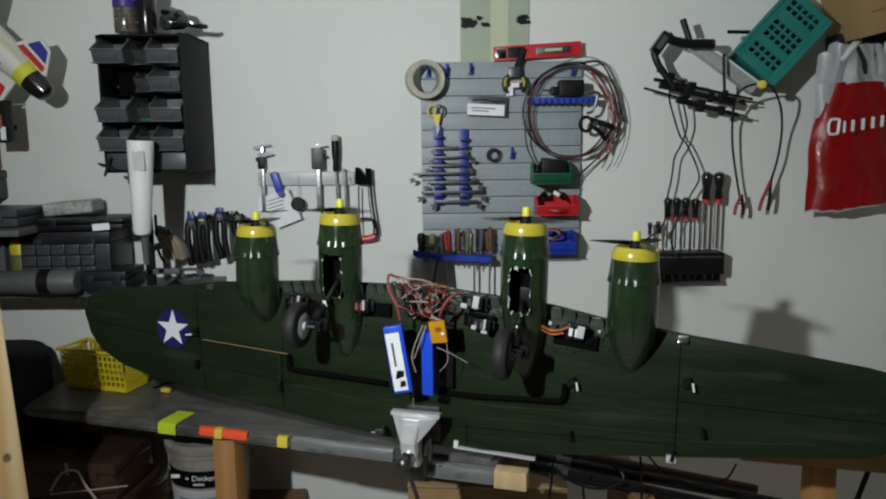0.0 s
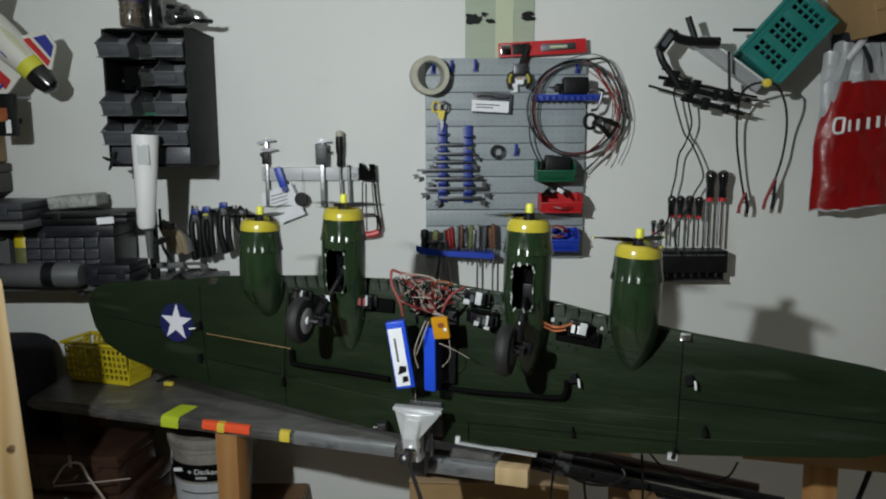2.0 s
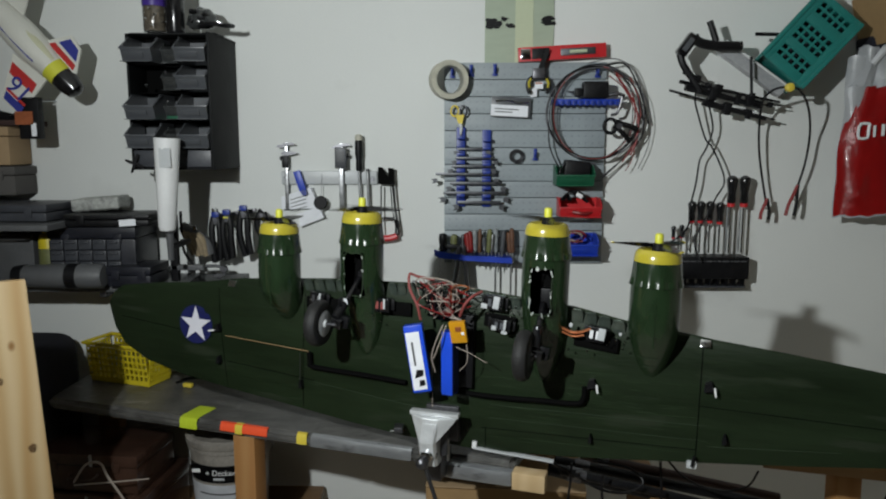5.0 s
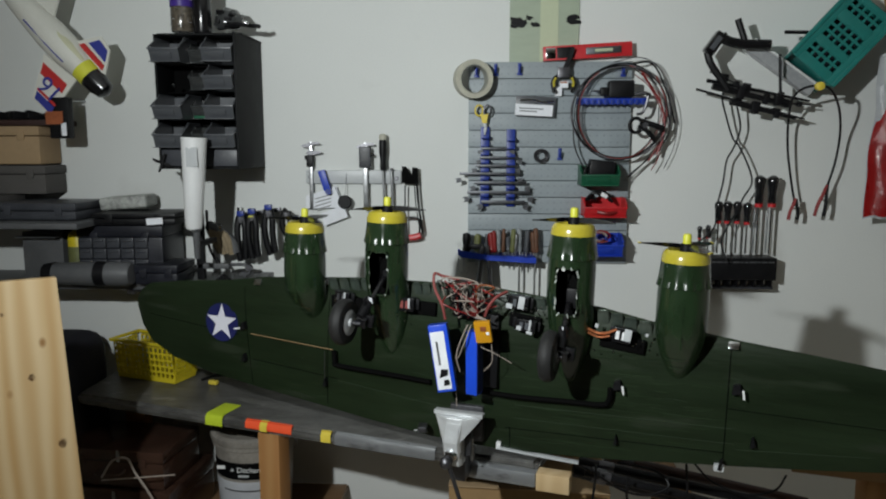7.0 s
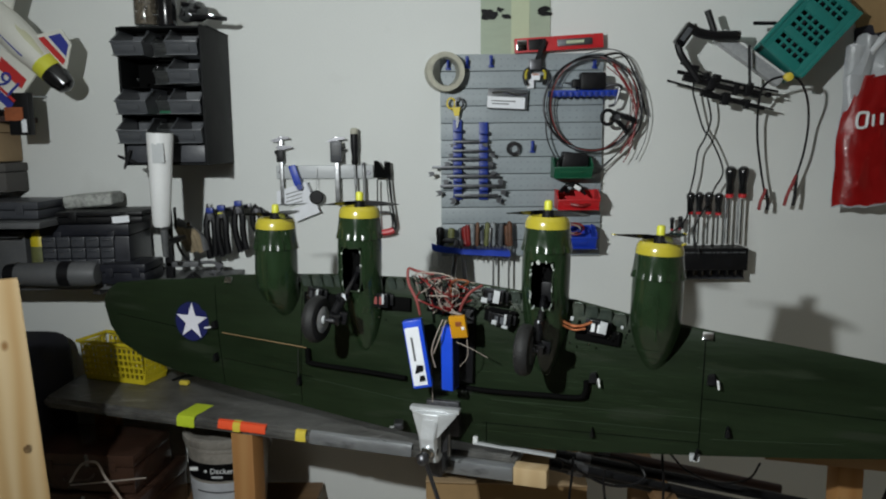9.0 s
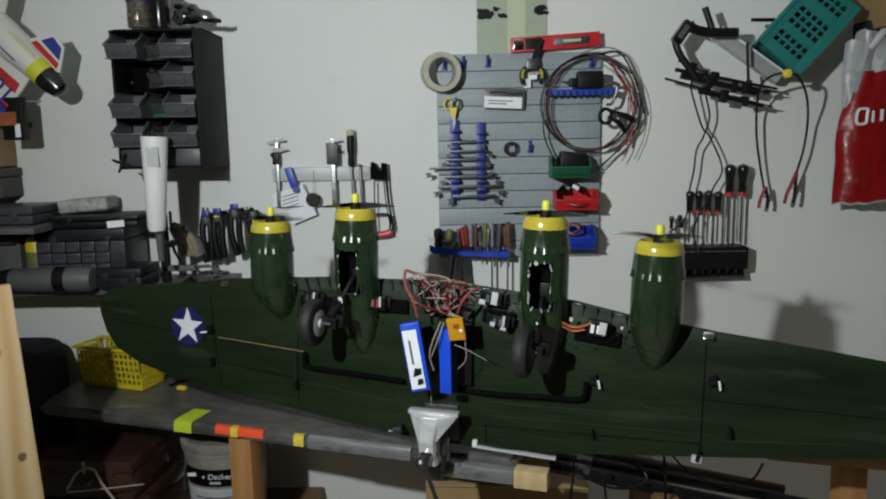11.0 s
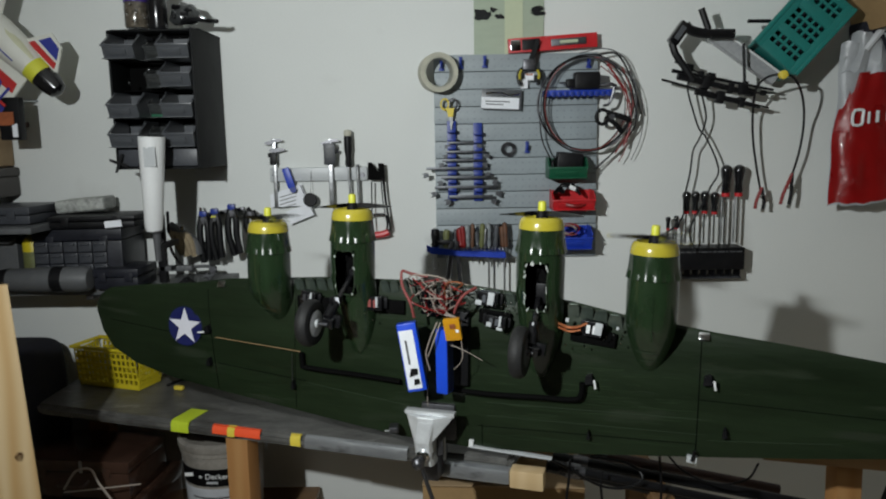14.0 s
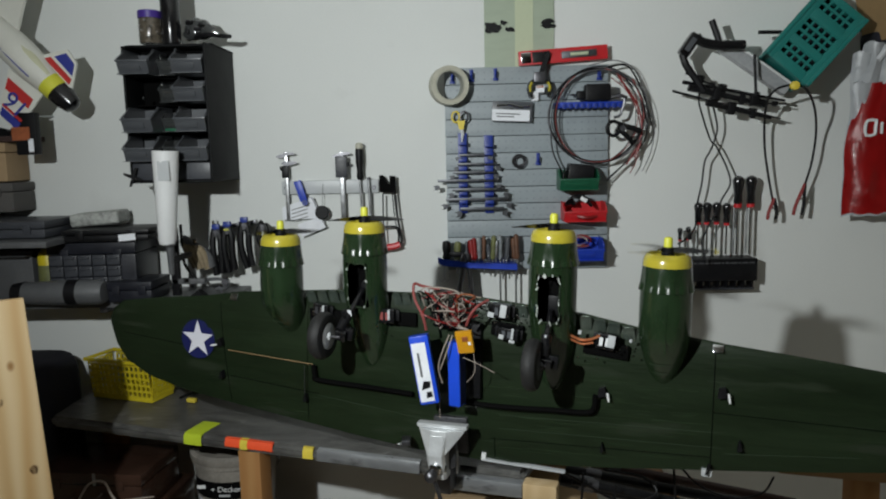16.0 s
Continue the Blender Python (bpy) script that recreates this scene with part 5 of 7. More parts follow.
for k in range(70):  # brushed streaks beside the flaps
    x = st.uniform(0.06, 0.47)
    z = st.uniform(-0.075, 0.10) + 0.03 * (x - 0.25)
    ln = st.uniform(0.02, 0.11)
    if x + ln < 0.505:
        seam(x, z, x + ln, z + ln * st.uniform(0.03, 0.06), st.uniform(0.00025, 0.0005), M_STREAK, "streak")
# small chrome plates added on the leading edge to catch glints
for x in (-0.560, 0.512, -0.375):
    part("glint_plate", box(0.020, 0.016, 0.004, (0, 0, 0), 0.0018), M_CHROME, wing, "small square chrome plate added to catch a glint", Matrix.Translation((x, -0.010, along(LE, x) - 0.010)) @ pose(0, 0, 0, 62, 0, 0))

# batteries, receiver and wiring at the wing's middle
def battery(a, b, w, d, label, facing):
    a, b = Vector(a), Vector(b)
    bt = part("battery", box(w, d, (a - b).length, (0, 0, 0), 0.003), M_LIPO, wing, label, Matrix.Translation((a + b) / 2) @ pose(0, 0, 0, 0, math.degrees(math.atan2(a.x - b.x, a.z - b.z)), 0) @ pose(0, 0, 0, 0, 0, facing))
    return bt, (a - b).length


bt, ln = battery((-0.062, -0.085, 0.178), (-0.035, -0.085, 0.038), 0.040, 0.024, "blue wrapped battery pack with a white label", 14)
part("label_sheet", box(0.029, 0.0008, ln * 0.86, (-0.003, -0.0126, -0.004)), M_PAPER, bt, "white printed label")
part("print", plate([(-0.010, 0.0), (0.008, 0.004), (0.010, 0.016), (-0.004, 0.018)], 0.0008, None, pose(-0.001, -0.0140, -0.040)), M_BLACK, bt)
part("print", plate([(-0.002, 0.0), (0.011, 0.002), (0.010, 0.013), (0.0, 0.013)], 0.0008, None, pose(-0.002, -0.0140, -0.058)), M_BLACK, bt)
part("print", box(0.004, 0.0008, 0.05, (-0.006, -0.0138, 0.012)), M_GREYC, bt)
bt, ln = battery((0.016, -0.075, 0.171), (0.020, -0.075, 0.037), 0.026, 0.030, "blue wrapped battery pack hanging on its wires", -8)
part("wrap_seam", box(0.001, 0.026, ln * 0.95, (0.0131, 0, 0)), M_NAVY, bt)
es = part("speed_controller", box(0.034, 0.012, 0.046, (0, 0, 0), 0.003), M_GOLD, wing, "orange shrink-wrapped speed controller", Matrix.Translation((0.043, -0.100, 0.178)) @ pose(0, 0, 0, 10, -8, 5))
part("chip", box(0.012, 0.002, 0.010, (0.002, -0.0065, 0.008), 0.0005), M_COPPER, es)
part("chip", box(0.006, 0.002, 0.006, (0.010, -0.0065, -0.002), 0.0005), M_PAPER, es)
part("receiver", box(0.062, 0.024, 0.050, (0, 0, 0), 0.004), M_BLACK, wing, "black receiver box under the wires", Matrix.Translation((-0.015, -0.030, 0.211)))
part("center_cover", box(0.030, 0.020, 0.16, (0, 0, 0), 0.004), M_BLACK, wing, "black foam strip", Matrix.Translation((0.039, -0.018, 0.116)))
wr = random.Random(11)
W0 = Vector((-0.003, -0.060, 0.236))
for k in range(34):
    a = W0 + Vector((wr.uniform(-0.060, 0.060), wr.uniform(-0.02, 0.02), wr.uniform(-0.035, 0.030)))
    b = W0 + Vector((wr.uniform(-0.055, 0.055), wr.uniform(-0.03, 0.01), wr.uniform(-0.040, 0.034)))
    c = (a + b) / 2 + Vector((wr.uniform(-0.04, 0.04), -wr.uniform(0.0, 0.03), wr.uniform(-0.004, 0.034)))
    d = W0 + Vector((wr.uniform(-0.03, 0.03), 0.01, wr.uniform(-0.05, -0.02)))
    part("wire", cord([a, c, b, d], wr.choice([0.0009, 0.0013, 0.0016]), 5, n=6), wr.choice([M_WHITEW, M_WHITEW, M_BLACK, M_BLACK, M_REDD, M_REDD, M_COPPER]), wing)
part("power_lead", cord([(-0.045, -0.085, 0.190), (-0.051, -0.090, 0.221), (-0.072, -0.080, 0.252), (-0.077, -0.070, 0.280), (-0.062, -0.060, 0.275), (-0.028, -0.050, 0.269)], 0.0030, 8), M_REDW, wing, "thick red power lead")
part("power_lead", cord([(0.039, -0.080, 0.205), (0.050, -0.090, 0.229), (0.063, -0.085, 0.247), (0.078, -0.060, 0.256)], 0.0030, 8), M_REDW, wing, "thick red power lead")
part("balance_lead", cord([(0.008, -0.095, 0.187), (-0.005, -0.100, 0.152), (-0.013, -0.100, 0.119), (-0.008, -0.090, 0.084)], 0.0014, 6), M_WHITEW, wing)
part("balance_lead", cord([(0.015, -0.095, 0.187), (0.004, -0.105, 0.148), (-0.009, -0.100, 0.116)], 0.0014, 6), M_WHITEW, wing)
part("antenna", cord([(0.036, -0.090, 0.142), (0.065, -0.090, 0.133), (0.099, -0.080, 0.114)], 0.0009, 5), M_WHITEW, wing, "thin pale aerial wire")
part("antenna", cord([(0.058, -0.090, 0.152), (0.060, -0.090, 0.115), (0.044, -0.090, 0.092)], 0.0009, 5), M_WHITEW, wing)
part("pull_cord", cord([(-0.028, -0.060, 0.084), (-0.029, -0.050, 0.032), (-0.027, -0.050, -0.008)], 0.0008, 5), M_WHITEW, wing)

for at, w, h in (((0.436, -0.001, 0.149), 0.006, 0.010), ((0.465, -0.001, 0.175), 0.004, 0.012), ((0.487, -0.001, 0.166), 0.007, 0.004), ((0.512, -0.001, 0.164), 0.003, 0.009), ((0.540, -0.001, 0.160), 0.008, 0.004), ((0.585, -0.001, 0.154), 0.010, 0.003), ((0.621, -0.001, 0.146), 0.004, 0.004), ((0.264, -0.001, 0.099), 0.004, 0.005), ((-0.171, -0.001, 0.153), 0.006, 0.003), ((0.141, -0.001, 0.112), 0.005, 0.005)):
    part("paint_chip", box(w, 0.0012, h, (0, 0, 0), 0.0005), M_TAPEW, wing, "pale chipped paint", Matrix.Translation(at) @ pose(0, 0, 0, 0, rnd.uniform(-25, 25), 0))

# ---- bench vise ----
VM = pose(-0.024, 1.452, 0.877, 0, 0, -16) @ Matrix.Scale(0.8, 4)
vise = thing("bench_vise", VM, "silver painted bench vise clamped to the bench edge", "vise")


def jaw_body():
    """Cast jaw: a flat middle, flanks that fall back, and a lower part that turns under."""
    levels = [(0.131, -0.059, 0.066, -0.022, 0.020, -0.030, -0.050), (0.122, -0.056, 0.062, -0.022, 0.020, -0.031, -0.051), (0.066, -0.034, 0.016, -0.026, 0.010, -0.048, -0.060), (-0.004, -0.034, 0.016, -0.026, 0.010, -0.030, -0.042)]
    bm = bmesh.new()
    rows = [[bm.verts.new(p) for p in ((xl, 0, z), (xl, yo, z), (cl_, yc, z), (cr, yc, z), (xr, yo, z), (xr, 0, z))] for z, xl, xr, cl_, cr, yo, yc in levels]
    for a, b in zip(rows, rows[1:]):
        for k in range(6):
            bm.faces.new((a[k], a[(k + 1) % 6], b[(k + 1) % 6], b[k]))
    bm.faces.new(rows[0])
    bm.faces.new(rows[-1])
    bmesh.ops.recalc_face_normals(bm, faces=bm.faces)
    bmesh.ops.bevel(bm, geom=bm.edges[:], offset=0.0015, segments=2, affect='EDGES', profile=0.5)
    return bm


part("front_jaw", jaw_body(), M_VISE, vise, "", None, False)
part("jaw_face", plate([(-0.019, 0.118), (0.017, 0.118), (0.009, 0.072), (-0.025, 0.072)], 0.004, None, pose(0, -0.0722, 0.002, -9.1, 0, 0), 0.001), M_VISE, vise, "", None, False)
part("jaw_insert", box(0.134, 0.024, 0.010, (0.004, -0.020, 0.1365), 0.001), M_VISE, vise)
part("rear_jaw", box(0.095, 0.035, 0.10, (0.004, 0.062, 0.085), 0.006), M_DSTEEL, vise)
part("slide", box(0.036, 0.10, 0.036, (-0.012, 0.03, 0.03), 0.003), M_STEEL, vise)
part("clamp_foot", box(0.04, 0.10, 0.07, (-0.008, 0.06, -0.035), 0.005), M_DSTEEL, vise)
part("guide_rod", rod((0.034, 0.0, 0.0), (0.034, 0.0, 0.062), 0.004), M_STEEL, vise)
part("screw_boss", lathe([(0.004, 0), (0.010, 0.001), (0.013, 0.006), (0.013, 0.016), (0.019, 0.018), (0.019, 0.024), (0.012, 0.026)], 24, None, pose(-0.008, -0.066, 0.030, -90, 0, 0) @ Matrix.Scale(1.3, 4)), M_CHROME, vise)
part("handle", rod((-0.014, -0.066, 0.020), (0.032, -0.070, -0.11), 0.0055), M_DSTEEL, vise)
part("handle_knob", lathe([(0.002, -0.014), (0.009, -0.0115), (0.0135, -0.005), (0.0145, 0.0), (0.0135, 0.005), (0.009, 0.0115), (0.002, 0.014)], 20, None, pose(-0.016, -0.070, 0.016, 0, 160, 0) @ Matrix.Scale(1.2, 4)), M_DSTEEL, vise)
part("side_wedge", plate([(0.0, 0.0), (0.022, 0.012), (0.022, -0.05), (0.0, -0.06)], 0.02, None, pose(0.012, -0.01, 0.07)), M_DSTEEL, vise)
jk = thing("white_rail", (0.143, 1.460, 0.887), "pale metal strip lying on the bench edge", "metal strip")
jk.matrix_world = Matrix.Translation((0.143, 1.455, 0.888)) @ pose(0, 0, 0, 0, 4.0, -14)
part("strip", box(0.175, 0.014, 0.004, (0, 0, 0), 0.001), M_BARW, jk)
part("bent_end", box(0.010, 0.010, 0.016, (-0.086, 0, 0.006), 0.001), M_WHITE, jk)
cg = thing("small_clamp", (-0.108, 1.500, 0.926), "small dark metal clamp lying on the bench", "clamp")
part("body", box(0.020, 0.03, 0.014, (0, 0, 0), 0.003), M_DSTEEL, cg)
part("screw", rod((-0.02, 0, -0.006), (0.01, 0, -0.008), 0.002), M_STEEL, cg)

# ---- on the bench ----
def basket_side(w, h, cols, rows, mat, t=0.003, hole=0.62):
    """A panel in x and z with a grid of square holes, in one piece."""
    bm = bmesh.new()
    def lines(length, n):
        c = length / n
        b = c * (1 - hole) / 2
        out = [0.0]
        for i in range(n):
            out += [i * c + b, (i + 1) * c - b]
        return out + [length]
    xs, zs = lines(w, cols), lines(h, rows)
    g = [[bm.verts.new((x - w / 2, -t / 2, z)) for x in xs] for z in zs]
    for j in range(len(zs) - 1):
        for i in range(len(xs) - 1):
            if not (i % 2 and j % 2):
                bm.faces.new((g[j][i], g[j][i + 1], g[j + 1][i + 1], g[j + 1][i]))
    ext = bmesh.ops.extrude_face_region(bm, geom=bm.faces[:])
    bmesh.ops.translate(bm, vec=(0, t, 0), verts=[v for v in ext["geom"] if isinstance(v, bmesh.types.BMVert)])
    bmesh.ops.recalc_face_normals(bm, faces=bm.faces)
    return bm


def basket(name, m, w, d, h, mat, cols, dcols, rows, label, category, rim=0.008):
    b = thing(name, m, label, category)
    for y, s in ((-d / 2, 1), (d / 2, -1)):
        part("side", basket_side(w, h - 0.022, cols, rows, mat, hole=0.67), mat, b, "", pose(0, y, 0.014, 6 * s, 0, 0), smooth=False)
    for x, s in ((-w / 2, -1), (w / 2, 1)):
        part("end", basket_side(d, h - 0.022, dcols, rows, mat), mat, b, "", pose(x, 0, 0.014, 6, 0, 90 if s > 0 else -90), smooth=False)
    part("base", box(w, d, 0.014, (0, 0, 0.007), 0.004), mat, b)
    e = 0.010
    for y in (-d / 2 - e, d / 2 + e):
        part("rim", box(w + 0.03, rim, 0.010, (0, y, h), 0.003), mat, b)
    for x in (-w / 2 - e, w / 2 + e):
        part("rim", box(rim, d + 0.012, 0.010, (x, 0, h), 0.003), mat, b)
    return b


basket("plastic_basket", pose(-0.962, 2.052, 0.851, 0, 0, -18), 0.215, 0.092, 0.118, M_YBASK, 13, 8, 5, "yellow perforated plastic basket on the bench", "basket")
sp = thing("cable_scrap", (-0.757, 1.985, 0.857), "black cable with a yellow plug lying on the bench", "cable")
part("cable", cord([(-0.05, 0.02, 0.0), (-0.02, 0.05, 0.004), (0.03, 0.05, 0.003), (0.08, 0.02, 0.0)], 0.004, 7), M_BLACK, sp)
part("plug", box(0.028, 0.014, 0.012, (0, 0, 0), 0.003), M_YTAPE, sp, "yellow plug", pose(-0.005, -0.004, 0.001, 0, 0, -15))

# ---- left shelves ----
sh = thing("wall_shelf", (-1.34, 2.045, 1.150), "grey wall shelf board carrying tool cases", "shelf")
part("board", box(1.44, 0.21, 0.018, (0.0, 0.0, 0.0), 0.003), M_GREYC, sh)
part("bracket", box(0.02, 0.18, 0.02, (0.35, 0.015, -0.019), 0.002), M_DSTEEL, sh)
part("bracket", box(0.02, 0.18, 0.02, (-0.35, 0.015, -0.019), 0.002), M_DSTEEL, sh)
sh2 = thing("wall_shelf", (-1.43, 1.99, 1.332), "upper grey shelf board with worn edges", "shelf")
part("board", box(0.74, 0.30, 0.016, (0, 0, 0), 0.003), M_GREYC, sh2)
part("upright", box(0.03, 0.05, 0.164, (0.12, 0.10, -0.090), 0.002), M_GREYC, sh2)


def case_box(name, at, w, d, h, mat, label, category, turn=0, lid=0.3):
    c = thing(name, Matrix.Translation(at) @ pose(0, 0, 0, 0, 0, turn), label, category)
    part("case_body", box(w, d, h * (1 - lid) - 0.002, (0, 0, h * (1 - lid) / 2), 0.006), mat, c)
    part("lid", box(w + 0.004, d + 0.004, h * lid, (0, 0, h * (1 - lid / 2)), 0.006), mat, c)
    for s in (-0.3, 0.3):
        part("latch", box(0.022, 0.006, 0.026, (s * w, -d / 2 - 0.002, h * (1 - lid)), 0.002), mat, c)
    return c


org = case_box("parts_organiser", (-1.005, 2.035, 1.160), 0.240, 0.17, 0.163, M_NAVYP, "dark grey parts organiser with rows of small drawers", "organiser", 3, 0.2)
DRAWER = mesh_of(merge(box(0.036, 0.012, 0.028, (0, 0, 0), 0.003), box(0.026, 0.010, 0.005, (0, -0.008, 0.007), 0.002)), M_GREYP2, "drawer")
for i in range(5):
    for j in range(4):
        part("drawer", DRAWER, None, org, "", pose(-0.094 + 0.039 * i, -0.088, 0.022 + 0.031 * j))
case_box("flat_case", (-0.955, 2.01, 1.325), 0.230, 0.15, 0.034, M_BLACK, "flat black plastic case with a white label", "case", 4, 0.4)
lb = thing("white_label", (-0.887, 1.928, 1.338), "white sticker on the edge of the flat case", "label")
part("sheet", box(0.046, 0.001, 0.018, (0, 0, 0)), M_PAPER, lb, "", pose(0, 0, 0, 0, -4, 2))
pkt = thing("foil_packet", (-1.02, 2.06, 1.326), "grey patterned packet lying on the organiser", "packet")
part("pack", box(0.135, 0.10, 0.036, (0, 0, 0.018), 0.010, None, None, 3), M_FOILG, pkt, "", pose(0, 0, 0.038, 0, -4, 6))
gc = thing("tool_roll", (-1.058, 1.900, 1.185), "long grey tool case with a black band", "case")
gc.location.z = 1.194
part("barrel", lathe([(0.010, -0.115), (0.030, -0.108), (0.034, 0.0), (0.034, 0.100), (0.028, 0.112)], 24, None, pose(0, 0, 0, 0, 90, 0)), M_GREYC, gc)
part("band", lathe([(0.0352, -0.015), (0.0352, 0.015)], 24, None, pose(0.03, 0, 0, 0, 90, 0)), M_BLACK, gc, "black band")
part("end_cap", lathe([(0.032, 0), (0.027, 0.03), (0.01, 0.034)], 24, None, pose(-0.105, 0, 0, 0, -90, 0)), M_BLACK, gc)
bk = case_box("drill_case", (-0.884, 1.975, 1.160), 0.120, 0.13, 0.058, M_NAVYP, "low black plastic case on the shelf", "case", 0, 0.4)
yb = thing("yellow_bottle", (-1.141, 1.985, 1.160), "dull yellow plastic bottle beside the organiser", "bottle")
part("flask", lathe([(0.024, 0.0), (0.028, 0.004), (0.028, 0.120), (0.024, 0.136), (0.012, 0.146)], 24), M_YBASK, yb)
part("cap", lathe([(0.013, 0.144), (0.013, 0.158), (0.010, 0.160)], 18), M_GREYC, yb, "grey screw cap")
part("sticker", lathe([(0.0284, 0.040), (0.0284, 0.100)], 24, None, None, False), M_TOOLO, yb, "olive label")
gm = thing("grey_clutter_box", (-1.245, 2.06, 1.160), "grey cardboard box standing on the shelf", "box")
part("carton", box(0.12, 0.16, 0.14, (0, 0, 0.07), 0.003), M_GREYC, gm)
part("flap", box(0.12, 0.05, 0.002, (0, -0.09, 0.128), 0), M_GREYC, gm, "", pose(0, 0, 0.0, 0, 0, 0))
cs = case_box("drill_set_case", (-1.215, 1.985, 1.342), 0.24, 0.17, 0.048, M_GREYP2, "dark grey tool case on the upper shelf", "case", 0, 0.45)
cs = case_box("drill_set_case", (-1.45, 1.985, 1.342), 0.19, 0.20, 0.062, M_GREYB, "grey tool case on the upper shelf", "case", 0, 0.45)
cb = case_box("carton", (-1.365, 2.09, 1.404), 0.220, 0.11, 0.085, M_GREYB, "grey cardboard carton stacked on a case", "box", 0, 0.3)
cb = case_box("carton", (-1.400, 2.09, 1.491), 0.270, 0.11, 0.112, M_CARD, "plain brown cardboard carton on the stack", "box", 0, 0.25)
tr = thing("flat_tray", (-1.335, 2.085, 1.604), "dark flat tray with black bits on the carton", "tray")
part("pan", box(0.25, 0.12, 0.016, (0, 0, 0.008), 0.003), M_TRAYB, tr)
for k in range(6):
    part("bit", box(0.05, 0.03, 0.026, (0, 0, 0), 0.006), M_BLACK, tr, "", pose(-0.10 + 0.035 * k, -0.035 + 0.02 * (k % 3), 0.028, 0, rnd.uniform(-20, 20), rnd.uniform(0, 90)))
hb = thing("hanging_box", (-1.172, 1.985, 1.624), "flat black and orange boxed item hung from a wall peg", "box")
part("carton", box(0.058, 0.026, 0.115, (0, 0.013, 0), 0.003), M_BLACK, hb)
part("orange_panel", box(0.05, 0.002, 0.036, (-0.012, -0.0015, 0.0)), M_OBOX, hb, "orange panel")
part("grey_panel", box(0.014, 0.002, 0.036, (0.014, -0.0015, -0.032)), M_PAPER, hb)
part("peg", rod((-0.01, 0.02, 0.05), (-0.01, 0.166, 0.055), 0.003), M_STEEL, hb, "steel wall peg")

# ---- small hung model aeroplane ----
PM = Matrix.Translation((-1.138, 2.000, 1.803)) @ pose(0, 0, 0, 0, 47.0, 0) @ Matrix.Scale(1.185, 4)   # x along the nose, pointing down to the wall's middle
pl = thing("model_aeroplane", PM, "white foam model aeroplane with red and blue decals hung nose down", "model aeroplane")
part("fuselage", lathe([(0.014, -0.25), (0.028, -0.16), (0.038, -0.06), (0.037, 0.0), (0.030, 0.05)], 24, None, pose(0, 0, 0, 0, 90, 0)), M_FOAM, pl)
part("canopy", lathe([(0.004, -0.10), (0.016, -0.06), (0.017, 0.0), (0.010, 0.045)], 16, None, pose(0, -0.016, 0.014, 0, 90, 0)), M_FOAMY, pl, "cream upper deck")
part("nose_band", lathe([(0.0305, 0.048), (0.0295, 0.076)], 24, None, pose(0, 0, 0, 0, 90, 0)), M_NEON, pl, "neon yellow band")
part("nose", lathe([(0.0285, 0.074), (0.027, 0.10), (0.021, 0.122), (0.008, 0.130)], 24, None, pose(0, 0, 0, 0, 90, 0)), M_BLACKG, pl, "black nose cone")


def fin(pts, name, y=0.0):
    return part(name, plate(pts, 0.006, None, pose(0, y, 0), 0.001), M_FOAM, pl)


low = PM @ Vector((-0.20, 0.0, 0.0))
part("hanging_line", rod(PM.inverted() @ low, PM.inverted() @ Vector((low.x, low.y, 2.5)), 0.0008, None, 5), M_DSTEEL, pl, "thin line to the ceiling")
f = fin([(0.060, -0.028), (-0.036, -0.040), (0.016, -0.139), (0.074, -0.137)], "fin", -0.012)
part("decal", plate([(0.052, -0.052), (-0.022, -0.056), (-0.010, -0.080), (0.058, -0.076)], 0.001, None, pose(0, -0.0135, 0)), M_DECALR, f)
part("decal", plate([(0.012, -0.116), (0.068, -0.114), (0.070, -0.132), (0.020, -0.133)], 0.001, None, pose(0, -0.0135, 0)), M_DECALB, f)
part("decal", plate([(0.008, -0.108), (0.066, -0.106), (0.066, -0.112), (0.010, -0.114)], 0.001, None, pose(0, -0.0135, 0)), M_DECALR, f)
lettering("16", 0.058, M_DECALB, f, pose(0.032, -0.0145, -0.088, 90, 180, 0), "number", "blue number")
f = fin([(-0.012, 0.020), (0.029, 0.0875), (0.067, 0.079), (0.097, 0.030), (0.070, 0.018)], "fin", -0.006)
part("decal", plate([(0.006, 0.034), (0.086, 0.031), (0.082, 0.044), (0.014, 0.047)], 0.001, None, pose(0, -0.0075, 0)), M_DECALR, f)
part("decal", plate([(0.020, 0.054), (0.078, 0.050), (0.064, 0.074), (0.034, 0.079)], 0.001, None, pose(0, -0.0075, 0)), M_DECALB, f)
part("wing", plate([(-0.075, 0.024), (-0.19, 0.022), (-0.25, 0.16), (-0.15, 0.165)], 0.008, None, pose(0, 0.0, 0), 0.002), M_FOAM, pl)
part("stripe", cord([(-0.11, -0.033, -0.012), (-0.03, -0.034, -0.014), (0.02, -0.033, -0.014)], 0.0018, 5), M_DECALB, pl)
ro = part("roundel", lathe([(0.022, 0), (0.022, 0.001)], 28), M_NAVY, pl, "navy roundel with a white star", pose(-0.175, -0.0025, 0.085, 90, 0, 0))
part("star", plate([(0.019 * (1 if k % 2 == 0 else 0.4) * math.cos(1.57 + k * 0.6283), 0.019 * (1 if k % 2 == 0 else 0.4) * math.sin(1.57 + k * 0.6283)) for k in range(10)], 0.001, None, pose(0, 0, 0.0018, 90, 0, 0)), M_STAR, ro)

# ---- hanging tools between rack and wing ----
gun = thing("cartridge_gun", (-0.784, 1.990, 1.204), "white sealant cartridge upended in a black metal gun on the shelf", "sealant gun")
CT = Matrix.Translation(Vector((-0.743, 1.860, 1.445)) - gun.location)
